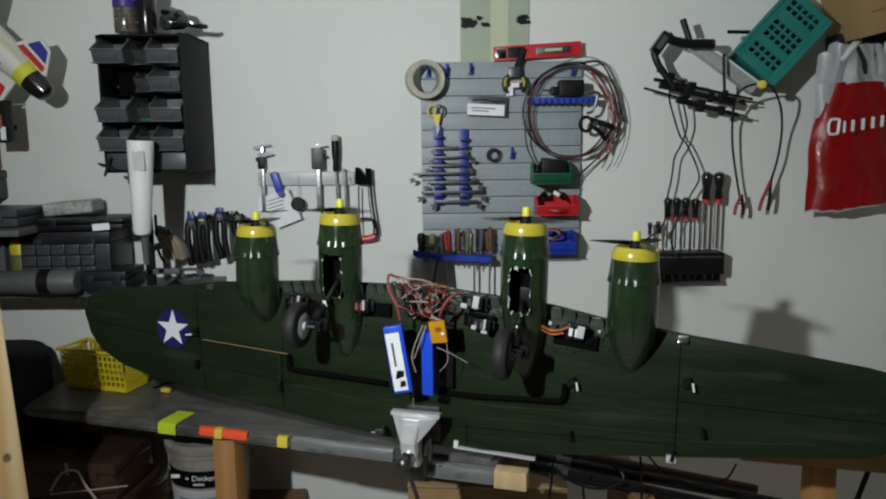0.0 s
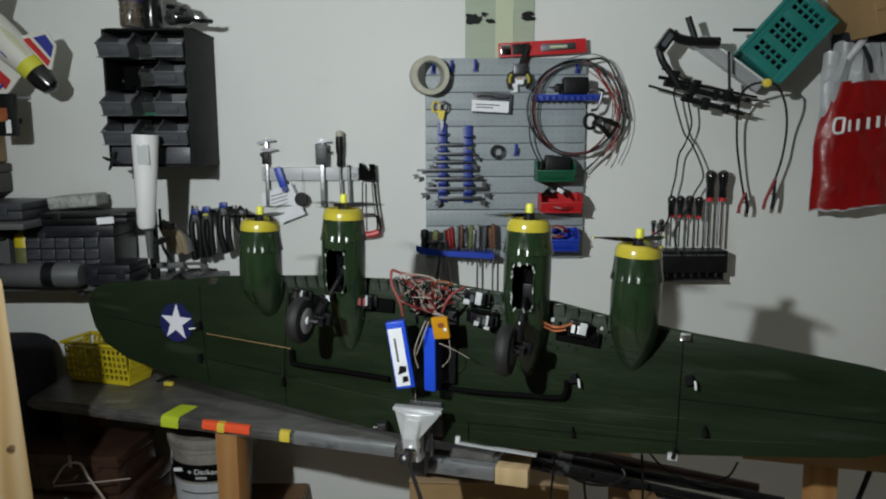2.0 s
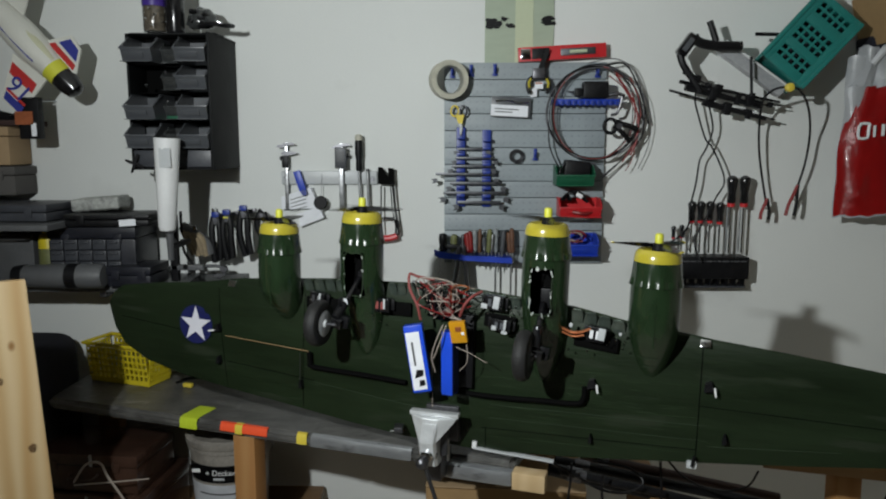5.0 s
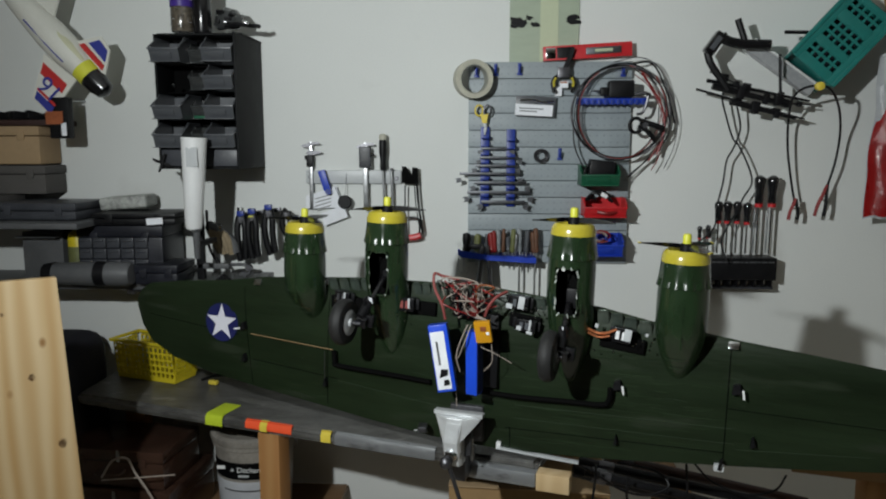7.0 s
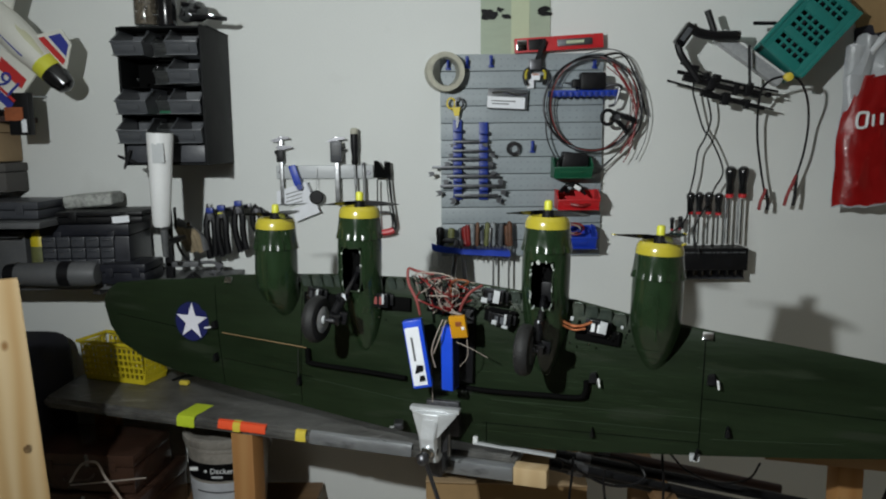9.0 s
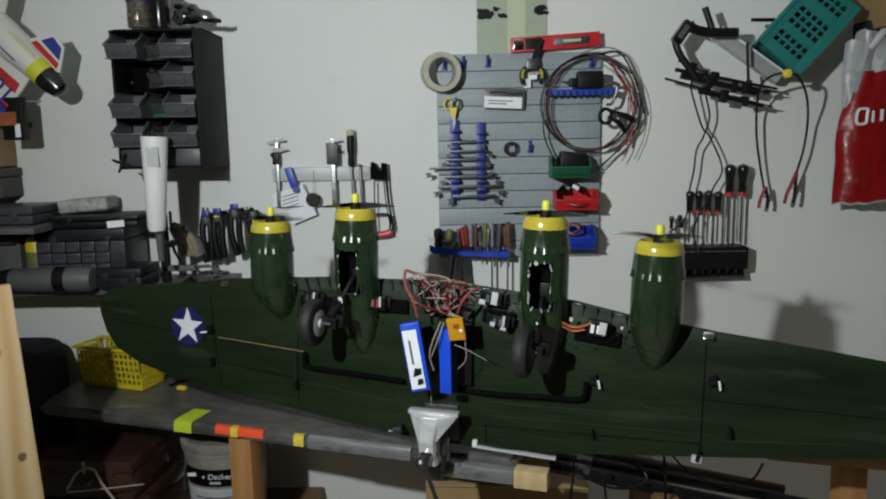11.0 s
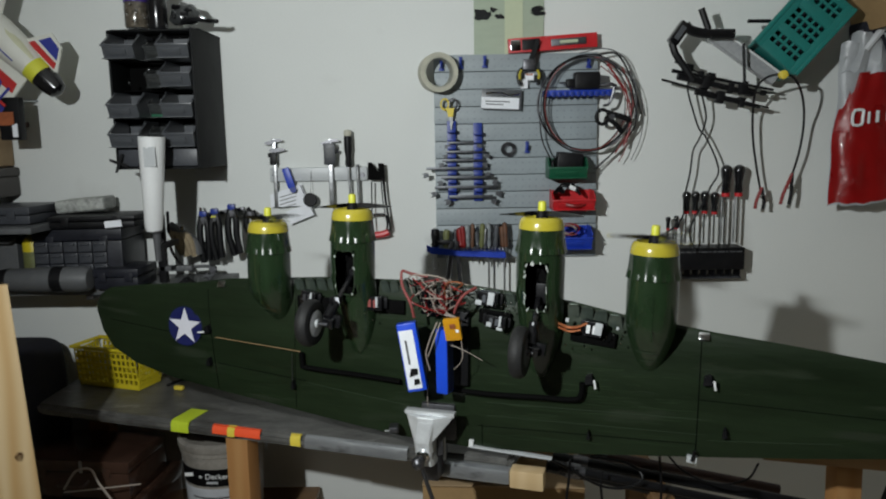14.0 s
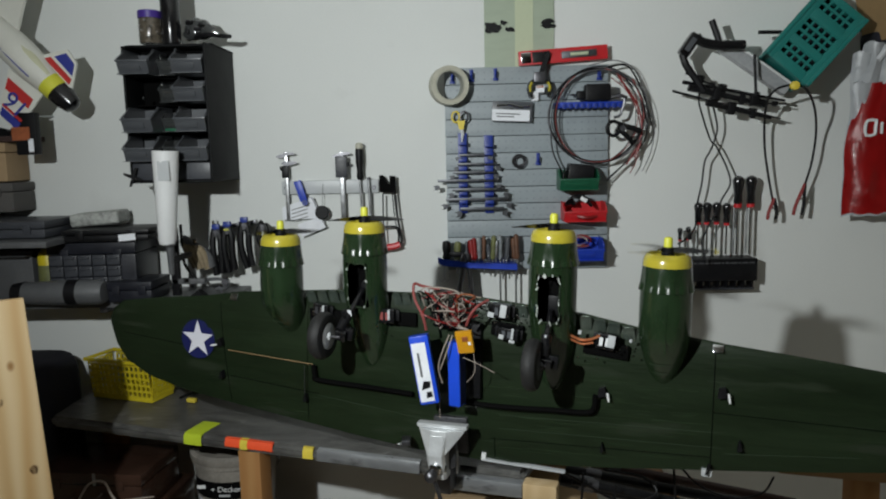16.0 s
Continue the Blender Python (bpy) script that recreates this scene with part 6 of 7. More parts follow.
part("cartridge", lathe([(0.019, -0.120), (0.0225, -0.110), (0.033, 0.111), (0.0335, 0.122), (0.031, 0.123)], 30, None, pose(0, 0, 0, 0, 2.8, 0)), M_WHITE, gun, "white sealant cartridge", CT)
part("label_panel", box(0.03, 0.001, 0.05, (0.010, -0.0315, 0.072)), M_BARW, gun, "", CT)
part("nozzle", lathe([(0.018, -0.119), (0.010, -0.128), (0.007, -0.20)], 16), M_GREYC, gun, "", CT)
part("cradle", box(0.018, 0.13, 0.014, (0.0, 0.065, -0.165), 0.003), M_BLACK, gun, "", CT)
part("post", box(0.022, 0.02, 0.19, (0, 0, 0.055), 0.003), M_BLACK, gun)
part("crossbar", box(0.095, 0.02, 0.016, (0.035, 0, 0.0), 0.003), M_GREYC, gun)
part("foot", plate([(-0.02, -0.066), (0.07, -0.066), (0.045, -0.040), (0.03, -0.026), (0.012, -0.040)], 0.03, None, pose(0.03, -0.01, 0)), M_BLACK, gun)
part("ball", lathe([(0.004, -0.012), (0.016, -0.008), (0.019, 0.0), (0.015, 0.007), (0.004, 0.012)], 18), M_WHITE, gun, "white cap", pose(-0.004, -0.03, -0.052))
part("trigger", cord([(0.02, 0, 0.08), (0.03, 0, 0.04), (0.06, 0, -0.005)], 0.004, 7), M_BLACK, gun)
part("rod", rod((0.022, 0.0, 0.10), (0.022, 0.0, 0.16), 0.004), M_BLACK, gun)
gv = thing("work_gloves", (-0.757, 2.060, 1.266), "tan leather work gloves hung on the wall", "gloves")
for k in range(4):
    part("finger", cord([(-0.03 + 0.012 * k, 0, 0.045 - 0.006 * k), (-0.012 + 0.014 * k, -0.012, 0.012), (0.006 + 0.012 * k, -0.006, -0.034 - 0.004 * (k % 2))], 0.010, 9), M_GLOVE, gv)
part("cuff", cord([(-0.03, 0, 0.05), (0.0, 0.0, 0.03), (0.04, 0.0, 0.0), (0.05, 0, -0.035)], 0.014, 10), M_GREYC, gv, "grey cuff")
part("buckle", box(0.012, 0.006, 0.016, (0.012, -0.014, 0.045), 0.002), M_CHROME, gv)
tk = thing("grey_clamp", (-0.685, 2.050, 1.188), "small grey metal screw clamp", "clamp")
part("frame", cord([(-0.05, 0, 0.008), (0.0, 0, 0.010), (0.02, 0, 0.002), (0.018, 0, -0.016), (-0.01, 0, -0.02)], 0.005, 7), M_GREYC, tk)
part("knob", lathe([(0.010, -0.008), (0.011, 0.0), (0.010, 0.008)], 14, None, pose(0.022, -0.006, 0.002, 90, 0, 0)), M_DSTEEL, tk)
part("screw", rod((0.0, 0, -0.01), (0.012, 0, -0.045), 0.004), M_DSTEEL, tk)
hr = thing("plier_rail", (-0.656, 2.120, 1.345), "dark rail on the wall for pliers", "tool rail")
part("rail", box(0.135, 0.02, 0.012, (0, 0.018, 0), 0.002), M_DSTEEL, hr, "", pose(0, 0, 0, 0, -8, 0))
part("bolt", box(0.008, 0.02, 0.012, (-0.055, 0.0, 0.012), 0.001), M_CHROME, hr)
for k, p in enumerate(((-0.690, 2.070, 1.341), (-0.657, 2.070, 1.348), (-0.607, 2.070, 1.360), (-0.555, 2.075, 1.354))):
    q = thing("pliers", p, "blue and black handled pliers hanging on the rail", "pliers", "pliers on the rail")
    if k < 3:
        part("clip_head", box(0.022, 0.018, 0.018, (0, 0, 0.006), 0.004), M_BLUED, q, "blue head")
    else:
        part("clip_head", cord([(-0.008, 0, 0.008), (0.0, 0, 0.0), (0.01, 0, -0.012)], 0.006, 7), M_BLACK, q)
    s = 1 if k < 3 else 0.6
    part("handle", cord([(-0.005, 0, 0.0), (-0.011, -0.004, -0.035 * s), (-0.010, -0.004, -0.080 * s), (-0.006 + 0.004 * k, 0, -0.135 * s)], 0.0095, 9), M_BLACK, q)
    part("handle", cord([(0.005, 0, 0.0), (0.011, -0.002, -0.035 * s), (0.011, -0.002, -0.080 * s), (0.010 + 0.004 * k, 0, -0.128 * s)], 0.0095, 9), M_BLACK, q)
    part("joint", lathe([(0.010, -0.006), (0.010, 0.006)], 14, None, pose(0, -0.004, -0.012, 90, 0, 0)), M_DSTEEL, q)
    if k == 1:
        part("band", box(0.014, 0.003, 0.004, (0.0, -0.012, -0.008)), M_NEON, q, "yellow band")

# ---- right side of the wall ----
bs = thing("hanging_basket", Matrix.Translation((0.975, 2.000, 1.831)) @ pose(0, 0, 0, 0, -48, 0) @ pose(0, 0, 0, -8, 0, 0), "teal perforated plastic basket hung tilted on the wall", "basket")
BW, BH, BD = 0.225, 0.132, 0.110
GH = 0.098                                   # height of the pierced field
XS = [(-0.068, 0.040, 2), (0.000, 0.060, 3), (0.076, 0.040, 2)]   # middle, width and columns of the three fields
for gx, gw, gn in XS:
    part("grid", basket_side(gw, GH, gn, 5, M_TEAL, 0.004, 0.66), M_TEAL, bs, "grid of square holes", pose(gx, 0, -GH / 2), smooth=False)
for z in (-1, 1):
    part("face_edge", box(BW, 0.006, (BH - GH) / 2, (0, 0, z * (BH + GH) / 4), 0.001), M_TEAL, bs)
    part("side", box(BW, BD, 0.004, (0, BD / 2, z * (BH / 2 + 0.002)), 0.001), M_TEAL, bs, "", pose(0, 0, 0, -z * 4, 0, 0))
    part("rim", box(BW, 0.012, 0.012, (0, -0.002, z * (BH / 2 + 0.003)), 0.003), M_TEAL, bs)
edges = [-BW / 2] + [v for gx, gw, gn in XS for v in (gx - gw / 2, gx + gw / 2)] + [BW / 2]
for a, b in zip(edges[::2], edges[1::2]):
    part("face_rib", box(b - a, 0.007, GH, ((a + b) / 2, 0, 0), 0.001), M_TEAL, bs)
part("end", box(0.004, BD, BH, (BW / 2, BD / 2, 0), 0.001), M_TEAL, bs)
part("end_rib", box(0.004, 0.05, BH, (-BW / 2 + 0.02, BD - 0.03, 0), 0.001), M_TEAL, bs)
part("back", box(BW, 0.004, BH, (0, BD, 0), 0.001), M_TEAL, bs)
part("dark_case", box(BW * 0.8, 0.05, BH * 0.75, (0.02, 0.07, 0), 0.012), M_NAVYP, bs, "dark case inside the basket")

tl = thing("clear_box", Matrix.Translation((0.850, 2.070, 1.762)) @ pose(0, 0, 0, 0, 35, 0), "long clear plastic box hung behind black tools", "plastic box")
part("shell", box(0.225, 0.036, 0.036, (0, 0.02, 0), 0.008), M_CLOUDY, tl, "cloudy clear plastic")
part("lid_edge", box(0.215, 0.006, 0.006, (0, -0.001, 0.017), 0.001), M_WHITE, tl)
gcl = thing("bar_clamp", (0.694, 2.030, 1.779), "black bar clamp hung on the wall", "clamp")
B = [(0.709, 2.030, 1.885), (0.730, 2.030, 1.830), (0.693, 2.030, 1.808), (0.668, 2.030, 1.844), (0.632, 2.030, 1.798), (0.643, 2.030, 1.768), (0.694, 2.030, 1.696), (0.799, 2.030, 1.818), (0.836, 2.030, 1.850), (0.897, 2.030, 1.849)]
def rel(i, dy=0.0):
    return Vector(B[i]) - gcl.location + Vector((0, dy, 0))
part("handle", cord([rel(0), (rel(0) + rel(1)) / 2, rel(1)], 0.009, 9), M_BLACK, gcl)
part("jaw", cord([rel(3), (rel(3) + rel(2)) / 2 + Vector((0, 0, 0.004)), rel(1) + Vector((-0.01, 0, -0.01)), rel(7)], 0.013, 9), M_BLACK, gcl)
part("head", box(0.030, 0.03, 0.066, (0, 0, 0), 0.006), M_BLACKG, gcl, "", Matrix.Translation((rel(3) + rel(4)) / 2) @ pose(0, 0, 0, 0, 35, 0))
part("head_inlay", box(0.014, 0.002, 0.040, (0, -0.016, 0), 0.001), M_GREYP, gcl, "grey inlay", Matrix.Translation((rel(3) + rel(4)) / 2) @ pose(0, 0, 0, 0, 35, 0))
part("arm", cord([rel(4), rel(5), (rel(5) + rel(6)) / 2, rel(6)], 0.010, 8), M_BLACK, gcl)
part("bar", rod(rel(8), rel(9), 0.005), M_BLACK, gcl)
part("pivot", lathe([(0.003, 0), (0.003, 0.003)], 8, None, pose(0, 0, 0, 90, 0, 0)), M_CHROME, gcl, "", Matrix.Translation(rel(7) + Vector((-0.006, -0.014, 0.0))))
BARS = [((0.641, 2.050, 1.725), (0.922, 2.050, 1.668), 0.0055), ((0.616, 2.060, 1.702), (0.917, 2.060, 1.619), 0.0035), ((0.654, 2.040, 1.709), (0.857, 2.040, 1.659), 0.010), ((0.704, 2.040, 1.667), (0.882, 2.040, 1.622), 0.009), ((0.648, 2.050, 1.749), (0.750, 2.050, 1.702), 0.003), ((0.814, 2.050, 1.665), (0.926, 2.050, 1.658), 0.003)]
for a, b, r in BARS:
    a, b = Vector(a), Vector(b)
    q = thing("clamp_bar", (a + b) / 2, "slim black clamp hung in a bundle", "clamp", "bundle of slim clamps")
    part("bar", rod(a - (a + b) / 2, b - (a + b) / 2, r, r * 0.6, 8), M_BLACK, q)
    part("slider", box(0.022, 0.022, r * 2 + 0.016, (0, 0, 0), 0.004), M_BLACK, q, "", Matrix.Translation((a - b) * 0.12) @ pose(0, 0, 0, 0, 12, 0))
    part("pad", box(0.014, 0.016, r * 2 + 0.008, (0, 0, 0), 0.003), M_BLACK, q, "", Matrix.Translation((b - a) * 0.22) @ pose(0, 0, 0, 0, 12, 0))
hk = thing("black_strap", (0.833, 2.035, 1.732), "black strap hanging down onto the clamps", "strap")
part("band", cord([(-0.004, 0, 0.06), (0.0, 0, 0.0), (0.004, 0, -0.05)], 0.004, 7), M_BLACK, hk)
part("buckle", box(0.024, 0.02, 0.030, (0.0, 0, -0.062), 0.004), M_BLACK, hk)


def cable(name, pts, r, mat, label, cat="cable"):
    c = Vector(pts[0])
    t = thing(name, c, label, cat)
    part("lead", cord([Vector(p) - c for p in pts], r, 7), mat, t)
    return t


c1 = cable("hanging_cable", [(0.694, 2.060, 1.707), (0.692, 2.070, 1.677), (0.708, 2.080, 1.630), (0.734, 2.090, 1.567), (0.754, 2.090, 1.543), (0.786, 2.090, 1.479), (0.794, 2.090, 1.438), (0.773, 2.090, 1.398), (0.757, 2.080, 1.367), (0.712, 2.070, 1.279), (0.723, 2.050, 1.216)], 0.0026, M_BLACK, "thin black cable looping down the wall")
part("plug", box(0.010, 0.010, 0.022, (0, 0, 0), 0.003), M_BLACK, c1, "", Matrix.Translation(Vector((0.754, 2.080, 1.359)) - c1.location))
c2 = cable("hanging_cable", [(0.729, 2.060, 1.660), (0.749, 2.080, 1.606), (0.748, 2.085, 1.575), (0.734, 2.085, 1.536), (0.720, 2.090, 1.504), (0.713, 2.090, 1.440), (0.699, 2.090, 1.367), (0.691, 2.070, 1.320), (0.662, 2.050, 1.291), (0.623, 2.000, 1.281)], 0.0026, M_BLACK, "thin black cable hanging beside the clamps")
part("plug", box(0.012, 0.010, 0.018, (0, 0, 0), 0.003), M_BLACK, c2, "", Matrix.Translation(Vector((0.669, 2.050, 1.295)) - c2.location))
c3 = cable("alligator_lead", [(0.917, 2.090, 1.388), (0.903, 2.090, 1.453), (0.885, 2.080, 1.533), (0.877, 2.070, 1.611), (0.855, 2.000, 1.669), (0.855, 1.940, 1.693), (0.892, 1.930, 1.700), (0.928, 1.940, 1.689), (0.980, 2.000, 1.644), (1.021, 2.070, 1.577), (1.018, 2.080, 1.499), (1.007, 2.090, 1.435)], 0.0033, M_BLACK, "black test lead with red alligator clips", "test lead")
part("ferrite_ring", lathe([(0.008, -0.008), (0.011, -0.006), (0.011, 0.006), (0.008, 0.008)], 16, None, None), M_YTAPE, c3, "yellow plug", Matrix.Translation(Vector((0.889, 1.920, 1.698)) - c3.location) @ pose(0, 0, 0, 90, 0, 0))
for a, b in (((0.919, 2.085, 1.396), (0.914, 2.085, 1.339)), ((1.004, 2.085, 1.435), (0.984, 2.080, 1.351))):
    a, b = Vector(a), Vector(b)
    d = b - a
    for s in (-1, 1):
        sd = Vector((0.011 * s, 0, 0.0))
        part("clip_jaw", cord([a - c3.location, a + d * 0.35 + sd * 0.5 - c3.location, a + d * 0.7 + sd - c3.location, b + sd * 1.1 + Vector((0, 0, -0.004)) - c3.location], 0.0048, 7), M_REDD if s < 0 else M_BLACK, c3, "red alligator clip")
    part("clip_pivot", rod(a + d * 0.5 + Vector((0, -0.008, 0)) - c3.location, a + d * 0.5 + Vector((0, 0.008, 0)) - c3.location, 0.003), M_CHROME, c3)

# carrier bag
bg = thing("carrier_bag", (1.222, 2.06, 1.36), "red and white plastic carrier bag hanging on the wall", "carrier bag")


def bag_sheet(z0, z1, mat, name, label="", wob=0.008, front=0.0, narrow=0.0, print_top=0.0):
    bm = bmesh.new()
    nx, nz = 26, 22
    grid = []
    for j in range(nz + 1):
        v = j / nz
        z = z0 + (z1 - z0) * v
        row = []
        for i in range(nx + 1):
            u = -1 + 2 * i / nx
            zz = z / 0.42
            half = 0.125 - 0.012 * zz - narrow * max(0, zz - 0.8) - print_top * max(0.0, (z - 0.235) / 0.115) ** 1.3
            x = u * half + 0.012 * noise.noise(Vector((0, 3, z * 9)))
            bulge = 0.045 * math.sqrt(max(0.0, 1 - u * u)) * (1 - 0.45 * zz)
            y = -bulge - front + wob * noise.noise(Vector((u * 3.2 + z * 4, 1, z * 7))) + 0.4 * wob * noise.noise(Vector((u * 9, 4, z * 16)))
            row.append(bm.verts.new((x, y, z + 0.014 * u * (1 - zz) + (0.012 * noise.noise(Vector((u * 4, 7, 0))) if j in (0, nz) else 0))))
        grid.append(row)
    for j in range(nz):
        for i in range(nx):
            bm.faces.new((grid[j][i], grid[j][i + 1], grid[j + 1][i + 1], grid[j + 1][i]))
    bmesh.ops.solidify(bm, geom=bm.faces[:], thickness=0.0015)
    bmesh.ops.recalc_face_normals(bm, faces=bm.faces)
    return part(name, bm, mat, bg, label)


bag_sheet(0.0, 0.352, M_BAGR, "bag_front", "red printed film", print_top=0.030)
bag_sheet(0.350, 0.455, M_BAGW, "bag_top", "white translucent film", 0.016, 0.0, 0.10)
bag_sheet(-0.006, 0.43, M_BAGW, "bag_back", "white film", 0.006, -0.006)
part("bag_handle", cord([(-0.06, -0.02, 0.41), (-0.02, -0.02, 0.46), (0.02, 0.03, 0.49), (0.05, 0.07, 0.50)], 0.010, 8), M_BAGW, bg)
part("bag_handle", cord([(0.07, -0.02, 0.42), (0.065, -0.01, 0.46), (0.05, 0.07, 0.50)], 0.010, 8), M_BAGW, bg)
for k, (x, w) in enumerate(((-0.090, 0.030), (-0.050, 0.016), (-0.028, 0.020), (0.0, 0.022), (0.028, 0.022), (0.056, 0.022), (0.082, 0.018))):
    zt = 0.240 + 0.014 * x / 0.1
    h = 0.046 if k == 0 else 0.032
    u = x / 0.12
    y = -0.045 * math.sqrt(max(0, 1 - u * u)) * 0.76 - 0.012
    if k == 0:
        part("logo_shape", cord([(x + 0.030, y, zt + 0.020), (x + 0.006, y, zt + 0.020), (x, y, zt), (x + 0.004, y, zt - 0.020), (x + 0.026, y, zt - 0.018), (x + 0.028, y, zt), (x + 0.030, y, zt + 0.020)], 0.0042, 6, n=2), M_WHITE, bg, "white logo shape")
    else:
        part("logo_shape", box(w * 0.42, 0.003, h, (x, y, zt - 0.006), 0.001), M_WHITE, bg, "white logo shape")
bx = thing("cardboard_box", pose(1.32, 2.02, 1.93, 0, -14, 0), "brown cardboard box above the bag", "box")
part("carton", box(0.34, 0.22, 0.14, (0, 0, 0), 0.004), M_CARD2, bx)
part("flap", box(0.34, 0.004, 0.06, (0, -0.114, 0.02), 0.001), M_CARD2, bx)
bx2 = thing("black_holdall", pose(1.375, 2.092, 1.825, 0, -6, 0), "black fabric bag squeezed under the cardboard box", "bag")
own = box(0.42, 0.105, 0.10, (0, 0, 0), 0.02, None, None, 4)
part("bag_body", own, M_CLOTH, bx2)
part("strap", cord([(-0.17, -0.05, 0.0), (-0.16, -0.06, -0.04), (-0.15, -0.05, -0.075)], 0.006, 7), M_CLOTH, bx2)

# ---- foreground board ----
pn = thing("pine_board", pose(-0.843, 1.375, 0.0, 0, 0, 33), "tall plain pine board standing upright in front of the shelves", "board")
plank = part("plank", plate([(-0.60, 0.0), (0.052, 0.0), (0.0, 1.281), (-0.60, 1.279)], 0.022, None, None, 0.0015), M_PINE, pn)
front = min(v.co.y for v in plank.data.vertices)
for kx, kz, kr in ((-0.058, 1.08, 0.006), (-0.012, 0.93, 0.008), (-0.136, 0.945, 0.006), (-0.10, 1.215, 0.003), (-0.20, 1.12, 0.006), (-0.05, 0.80, 0.006)):
    part("knot", plate([(kr * math.cos(a) * (1 + 0.12 * math.sin(3 * a + kx * 40)), kr * 1.25 * math.sin(a)) for a in np.linspace(0, 2 * math.pi, 15)[:-1]], 0.001, None, pose(kx, front, kz)), M_KNOT, pn)
part("end_batten", box(0.03, 0.02, 1.1, (-0.57, 0.033, 0.6), 0.002), M_PINE, pn)

# ---- under the bench ----
lo = thing("low_shelf", (-0.80, 1.95, 0.467), "rough board shelf under the bench", "shelf")
part("board", box(0.80, 0.36, 0.02, (0, 0, 0), 0.002), M_BEAM, lo)
for x in (-0.3, 0.3):
    part("block", box(0.08, 0.3, 0.456, (x, 0, -0.239), 0.002), M_BEAM, lo)
bu = thing("paint_bucket", (-0.628, 1.93, 0.478), "white plastic paint bucket with a printed label under the bench", "bucket")
part("pail", lathe([(0.092, 0.0), (0.098, 0.004), (0.112, 0.235), (0.117, 0.238), (0.117, 0.252), (0.113, 0.254)], 40), M_PAIL, bu)
part("lid", lathe([(0.119, 0.250), (0.121, 0.254), (0.121, 0.268), (0.112, 0.274), (0.02, 0.272)], 40), M_PAIL, bu, "grimy grey lid")
def wrap(z0, z1, r0, r1, a0, a1, mat, label):
    bm = bmesh.new()
    n = 20
    rows = [[bm.verts.new((r * math.cos(radians(a0 + (a1 - a0) * k / n)), r * math.sin(radians(a0 + (a1 - a0) * k / n)), z)) for k in range(n + 1)] for z, r in ((z0, r0), (z1, r1))]
    for k in range(n):
        bm.faces.new((rows[0][k], rows[0][k + 1], rows[1][k + 1], rows[1][k]))
    bmesh.ops.solidify(bm, geom=bm.faces[:], thickness=0.0006)
    part("label_band", bm, mat, bu, label)
wrap(0.155, 0.205, 0.1085, 0.1115, 195, 345, M_BLACK, "black label band")
wrap(0.02, 0.148, 0.1005, 0.1080, 195, 345, M_PAPER, "white label")
wrap(0.120, 0.124, 0.1075, 0.1077, 235, 310, M_GREYC, "")
wrap(0.080, 0.085, 0.1055, 0.1058, 245, 300, M_GREYC, "")
lettering("+ Decken", 0.021, M_WHITE, bu, pose(0.006, -0.1128, 0.186, 86, 0, 2), "lettering", "white lettering")
part("print", box(0.034, 0.001, 0.010, (-0.062, -0.0945, 0.186), 0, None, None), M_WHITE, bu)
part("print", box(0.030, 0.001, 0.006, (0.0, -0.1110, 0.168)), M_BARW, bu)
part("handle", cord([(0.118 * math.cos(a), 0.118 * math.sin(a), 0.235 - 0.10 * abs(math.sin(a))) for a in np.linspace(0, math.pi, 12)], 0.0025, 6, n=3), M_STEEL, bu)
for at, w, d, h, lab in (((-0.985, 1.92, 0.478), 0.36, 0.26, 0.135, "dark brown leather case under the bench"), ((-0.975, 1.90, 0.615), 0.30, 0.20, 0.108, "brown leather case stacked on another")):
    c = case_box("leather_case", at, w, d, h, M_LEATHER, lab, "case", -6, 0.3)
    part("handle", cord([(-0.04, -d / 2 - 0.004, h * 0.5), (-0.03, -d / 2 - 0.022, h * 0.42), (0.03, -d / 2 - 0.022, h * 0.42), (0.04, -d / 2 - 0.004, h * 0.5)], 0.005, 7), M_LEATHER, c)
    part("tag", box(0.008, 0.002, 0.032, (0.02, -d / 2 - 0.004, h * 0.86)), M_STEEL, c, "bright metal clasp")
wc = cable("extension_cord", [(-0.984, 1.740, 0.673), (-0.950, 1.740, 0.721), (-0.909, 1.735, 0.729), (-0.891, 1.735, 0.693), (-0.855, 1.730, 0.641), (-0.826, 1.720, 0.599)], 0.003, M_WHITEW, "pale cord hanging over the leather cases", "cord")
part("loop", cord([Vector((-0.984, 1.740, 0.665)) - wc.location, Vector((-0.889, 1.735, 0.676)) - wc.location, Vector((-0.784, 1.740, 0.685)) - wc.location], 0.002, 6), M_WHITEW, wc)
bp = thing("backpack", (-1.26, 1.99, 0.45), "dark blue fabric backpack standing beside the bench", "backpack")
own = box(0.27, 0.22, 0.545, (0, 0, 0.2725), 0.07, None, None, 5)
part("bag_body", own, M_CLOTH, bp)
part("pocket", box(0.20, 0.05, 0.22, (0, -0.115, 0.14), 0.02), M_CLOTH, bp)
bst = thing("backpack_stand", (-1.30, 1.98, 0.0), "low wooden crate under the backpack", "crate")
part("crate_body", box(0.34, 0.30, 0.449, (0, 0, 0.2245), 0.004), M_BEAM, bst)
part("slat", box(0.34, 0.01, 0.08, (0, -0.155, 0.3), 0.002), M_BEAM, bst)
cbx = thing("cardboard_box", pose(0.16, 1.93, 0.0, 0, 0, -4), "large brown cardboard box on the floor under the bench", "box")
part("carton", box(0.42, 0.34, 0.655, (0, 0, 0.3275), 0.004), M_CARD2, cbx)
part("flap", box(0.42, 0.12, 0.004, (0, -0.12, 0.659), 0.001), M_CARD, cbx)
part("packing_tape", box(0.05, 0.342, 0.002, (0, 0, 0.662)), M_PALE, cbx)
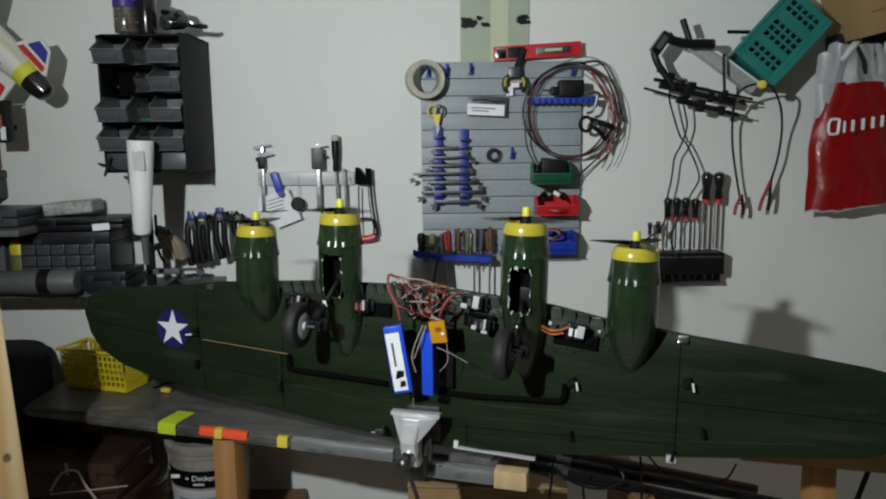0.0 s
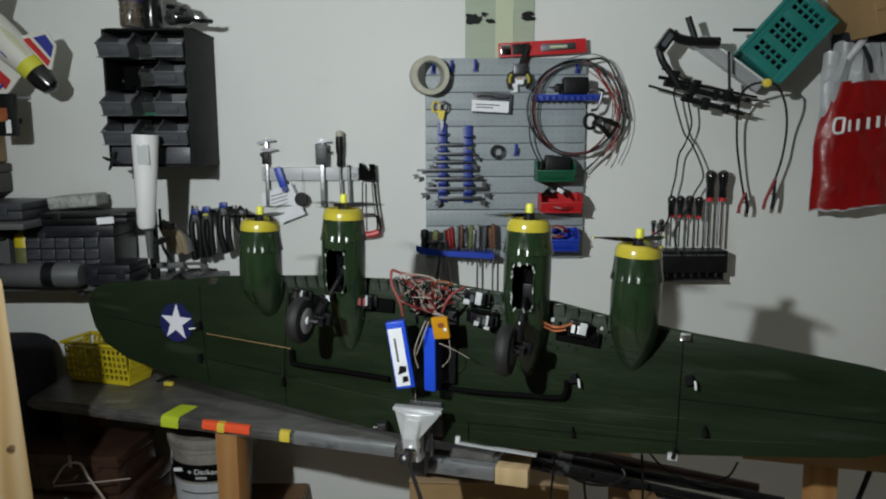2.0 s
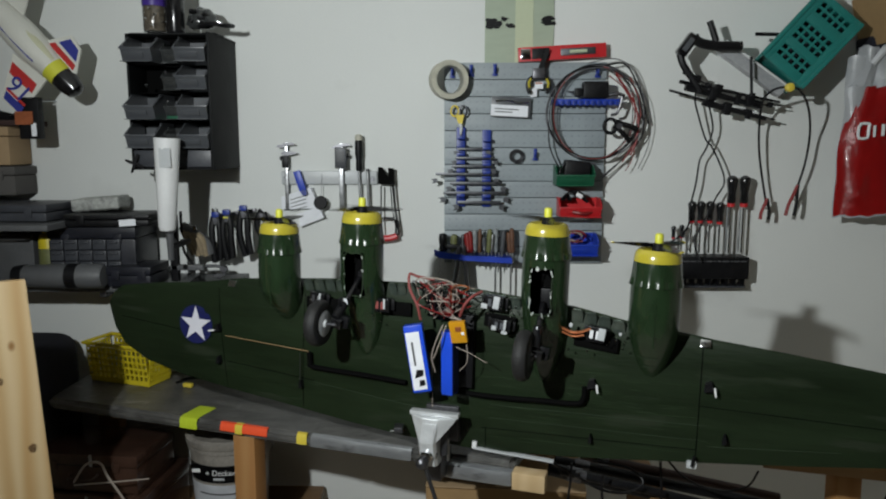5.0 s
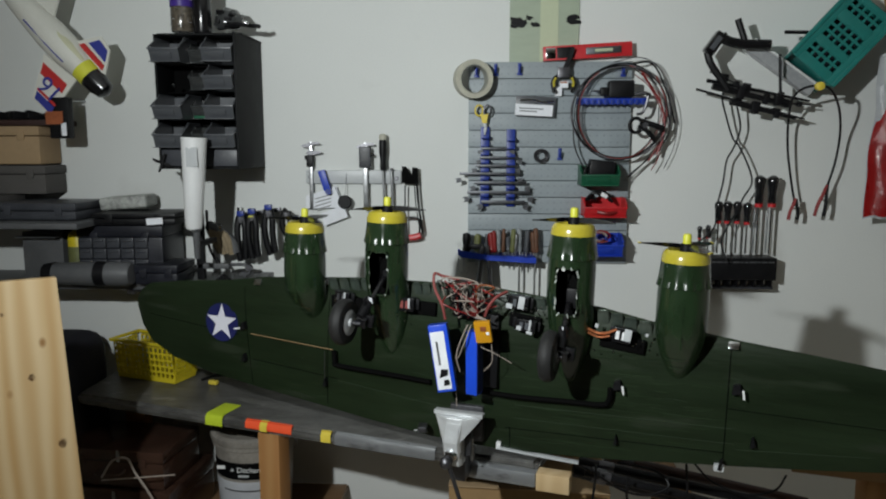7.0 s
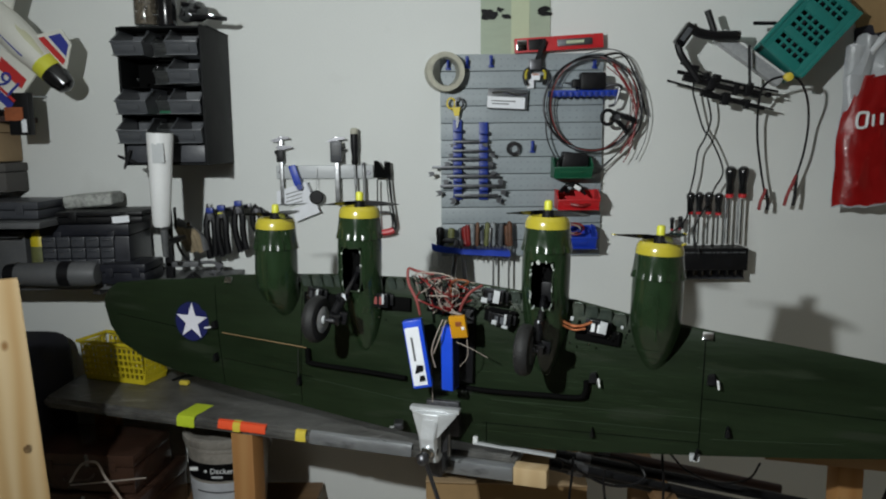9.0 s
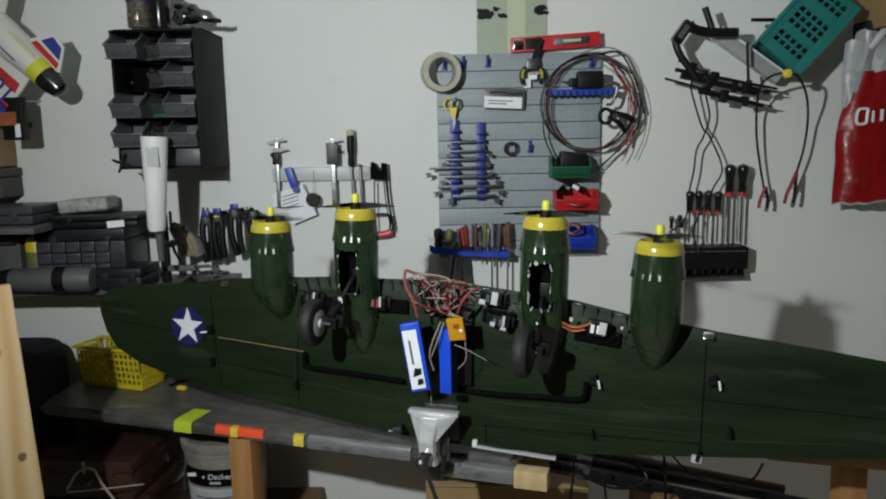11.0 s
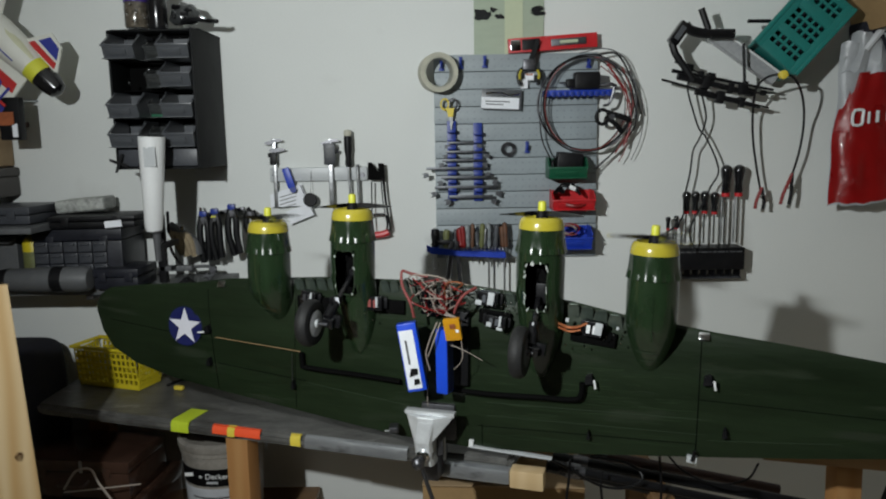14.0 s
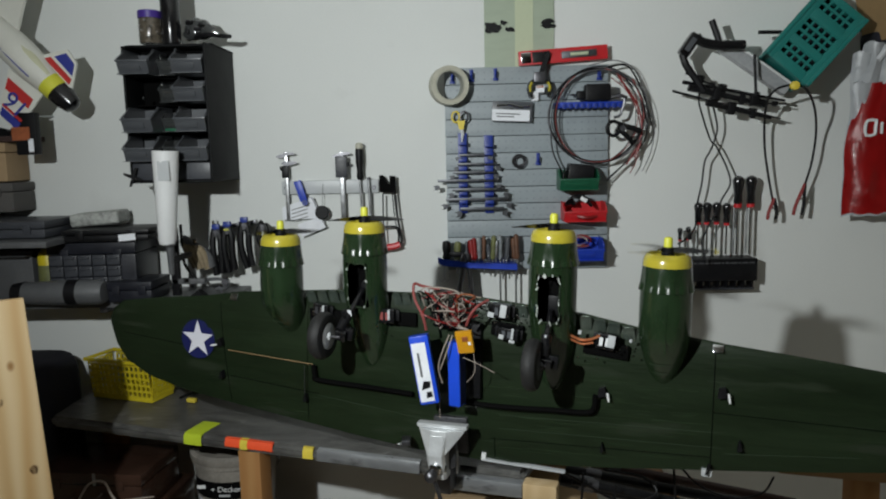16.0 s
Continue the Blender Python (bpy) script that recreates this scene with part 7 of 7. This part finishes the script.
# ---- trestle and rods at the right ----
tr = thing("trestle", (0.888, 1.53, 0.0), "brown wooden trestle with an orange pine post", "trestle")
part("beam", box(0.58, 0.045, 0.042, (0.12, 0.0, 0.842), 0.003), M_BEAM2, tr, "", pose(0, 0, 0, 0, 0, 0) @ pose(0, -0.01, 0, 0, 0, -15))
part("post", box(0.056, 0.05, 0.82, (0.02, 0.0, 0.41), 0.003), M_POST, tr, "orange pine post", pose(0, 0, 0, 0, -1, 0))
part("brace", rod((0.16, 0.05, 0.80), (0.10, 0.05, 0.60), 0.006), M_BLACK, tr)
part("post", box(0.056, 0.05, 0.82, (0.37, -0.10, 0.41), 0.003), M_POST, tr)
RODS = [((0.240, 1.600, 0.788), (0.780, 1.580, 0.666), 0.016), ((0.262, 1.660, 0.782), (0.849, 1.600, 0.684), 0.013), ((0.332, 1.700, 0.778), (0.813, 1.660, 0.690), 0.013), ((0.263, 1.570, 0.797), (0.678, 1.550, 0.711), 0.010)]
for k, (a, b, r) in enumerate(RODS):
    a, b = Vector(a), Vector(b)
    q = thing("long_rod", (a + b) / 2, "long black rod lying in a bundle below the wing", "rod", "bundle of rods")
    part("shaft", rod(a - (a + b) / 2, b - (a + b) / 2, r, r * 0.9, 12), M_BLACK if k != 2 else M_TRAYB, q)
    part("ferrule", rod((a - b) * 0.42, (a - b) * 0.36, r * 1.15, None, 12), M_DSTEEL, q)
rs = thing("rod_rest", (0.50, 1.78, 0.0), "dark wooden stand carrying the rods", "stand")
part("post", box(0.05, 0.05, 0.72, (0, 0, 0.36), 0.003), M_BEAM, rs)
part("arm", box(0.05, 0.34, 0.03, (0, -0.12, 0.715), 0.003), M_BEAM, rs)
wb2 = part("servo_bracket", box(0.020, 0.014, 0.014, (0, 0, 0), 0.003), M_BARW, wing, "small white plastic bracket", Matrix.Translation((0.504, -0.004, -0.063)))
part("pin", rod((0, -0.012, 0), (0.004, -0.012, 0.022), 0.003), M_BLACK, wb2)
for pts in ([(0.280, 1.520, 0.838), (0.278, 1.520, 0.791), (0.275, 1.530, 0.730), (0.286, 1.530, 0.660)], [(0.352, 1.520, 0.811), (0.350, 1.520, 0.770), (0.360, 1.520, 0.694)], [(0.479, 1.520, 0.844), (0.484, 1.520, 0.776), (0.485, 1.520, 0.693)]):
    cable("hanging_cable", pts, 0.003, M_BLACK, "black cable hanging under the wing")

cable("looped_cable", [(0.230, 1.530, 0.841), (0.281, 1.520, 0.815), (0.346, 1.520, 0.777), (0.405, 1.520, 0.770), (0.445, 1.530, 0.788), (0.417, 1.550, 0.814), (0.333, 1.560, 0.827)], 0.003, M_BLACK, "black cable looped over the rods below the wing")
cable("looped_cable", [(0.501, 1.550, 0.838), (0.542, 1.530, 0.799), (0.615, 1.530, 0.771), (0.683, 1.540, 0.777), (0.716, 1.560, 0.805)], 0.0025, M_BLACK, "thin black cable sagging over the rods")



# ---- what moves ----
def motions():
    def spins(p, start, stop, rate, base):
        """Turning between two times, at degrees a picture, at rest before and after."""
        m = p.matrix_basis.copy()
        rows, a = [], base
        for k in range(0, 481):
            t = k / 30
            if k and start < t <= stop:
                a += rate
            if k == 0 or k == 480 or start - 0.05 < t < stop + 0.05:
                rows.append((t, m @ pose(0, 0, 0, 0, 0, a)))
        walk(p, rows)
    spins(PROPS[0], 9.9, 17.0, 77, 85)
    spins(PROPS[1], -1.0, 5.1, 77, -21)
    spins(PROPS[2], -1.0, 5.3, 74, 94)
    spins(PROPS[3], 10.1, 17.0, 79, 60)


motions()
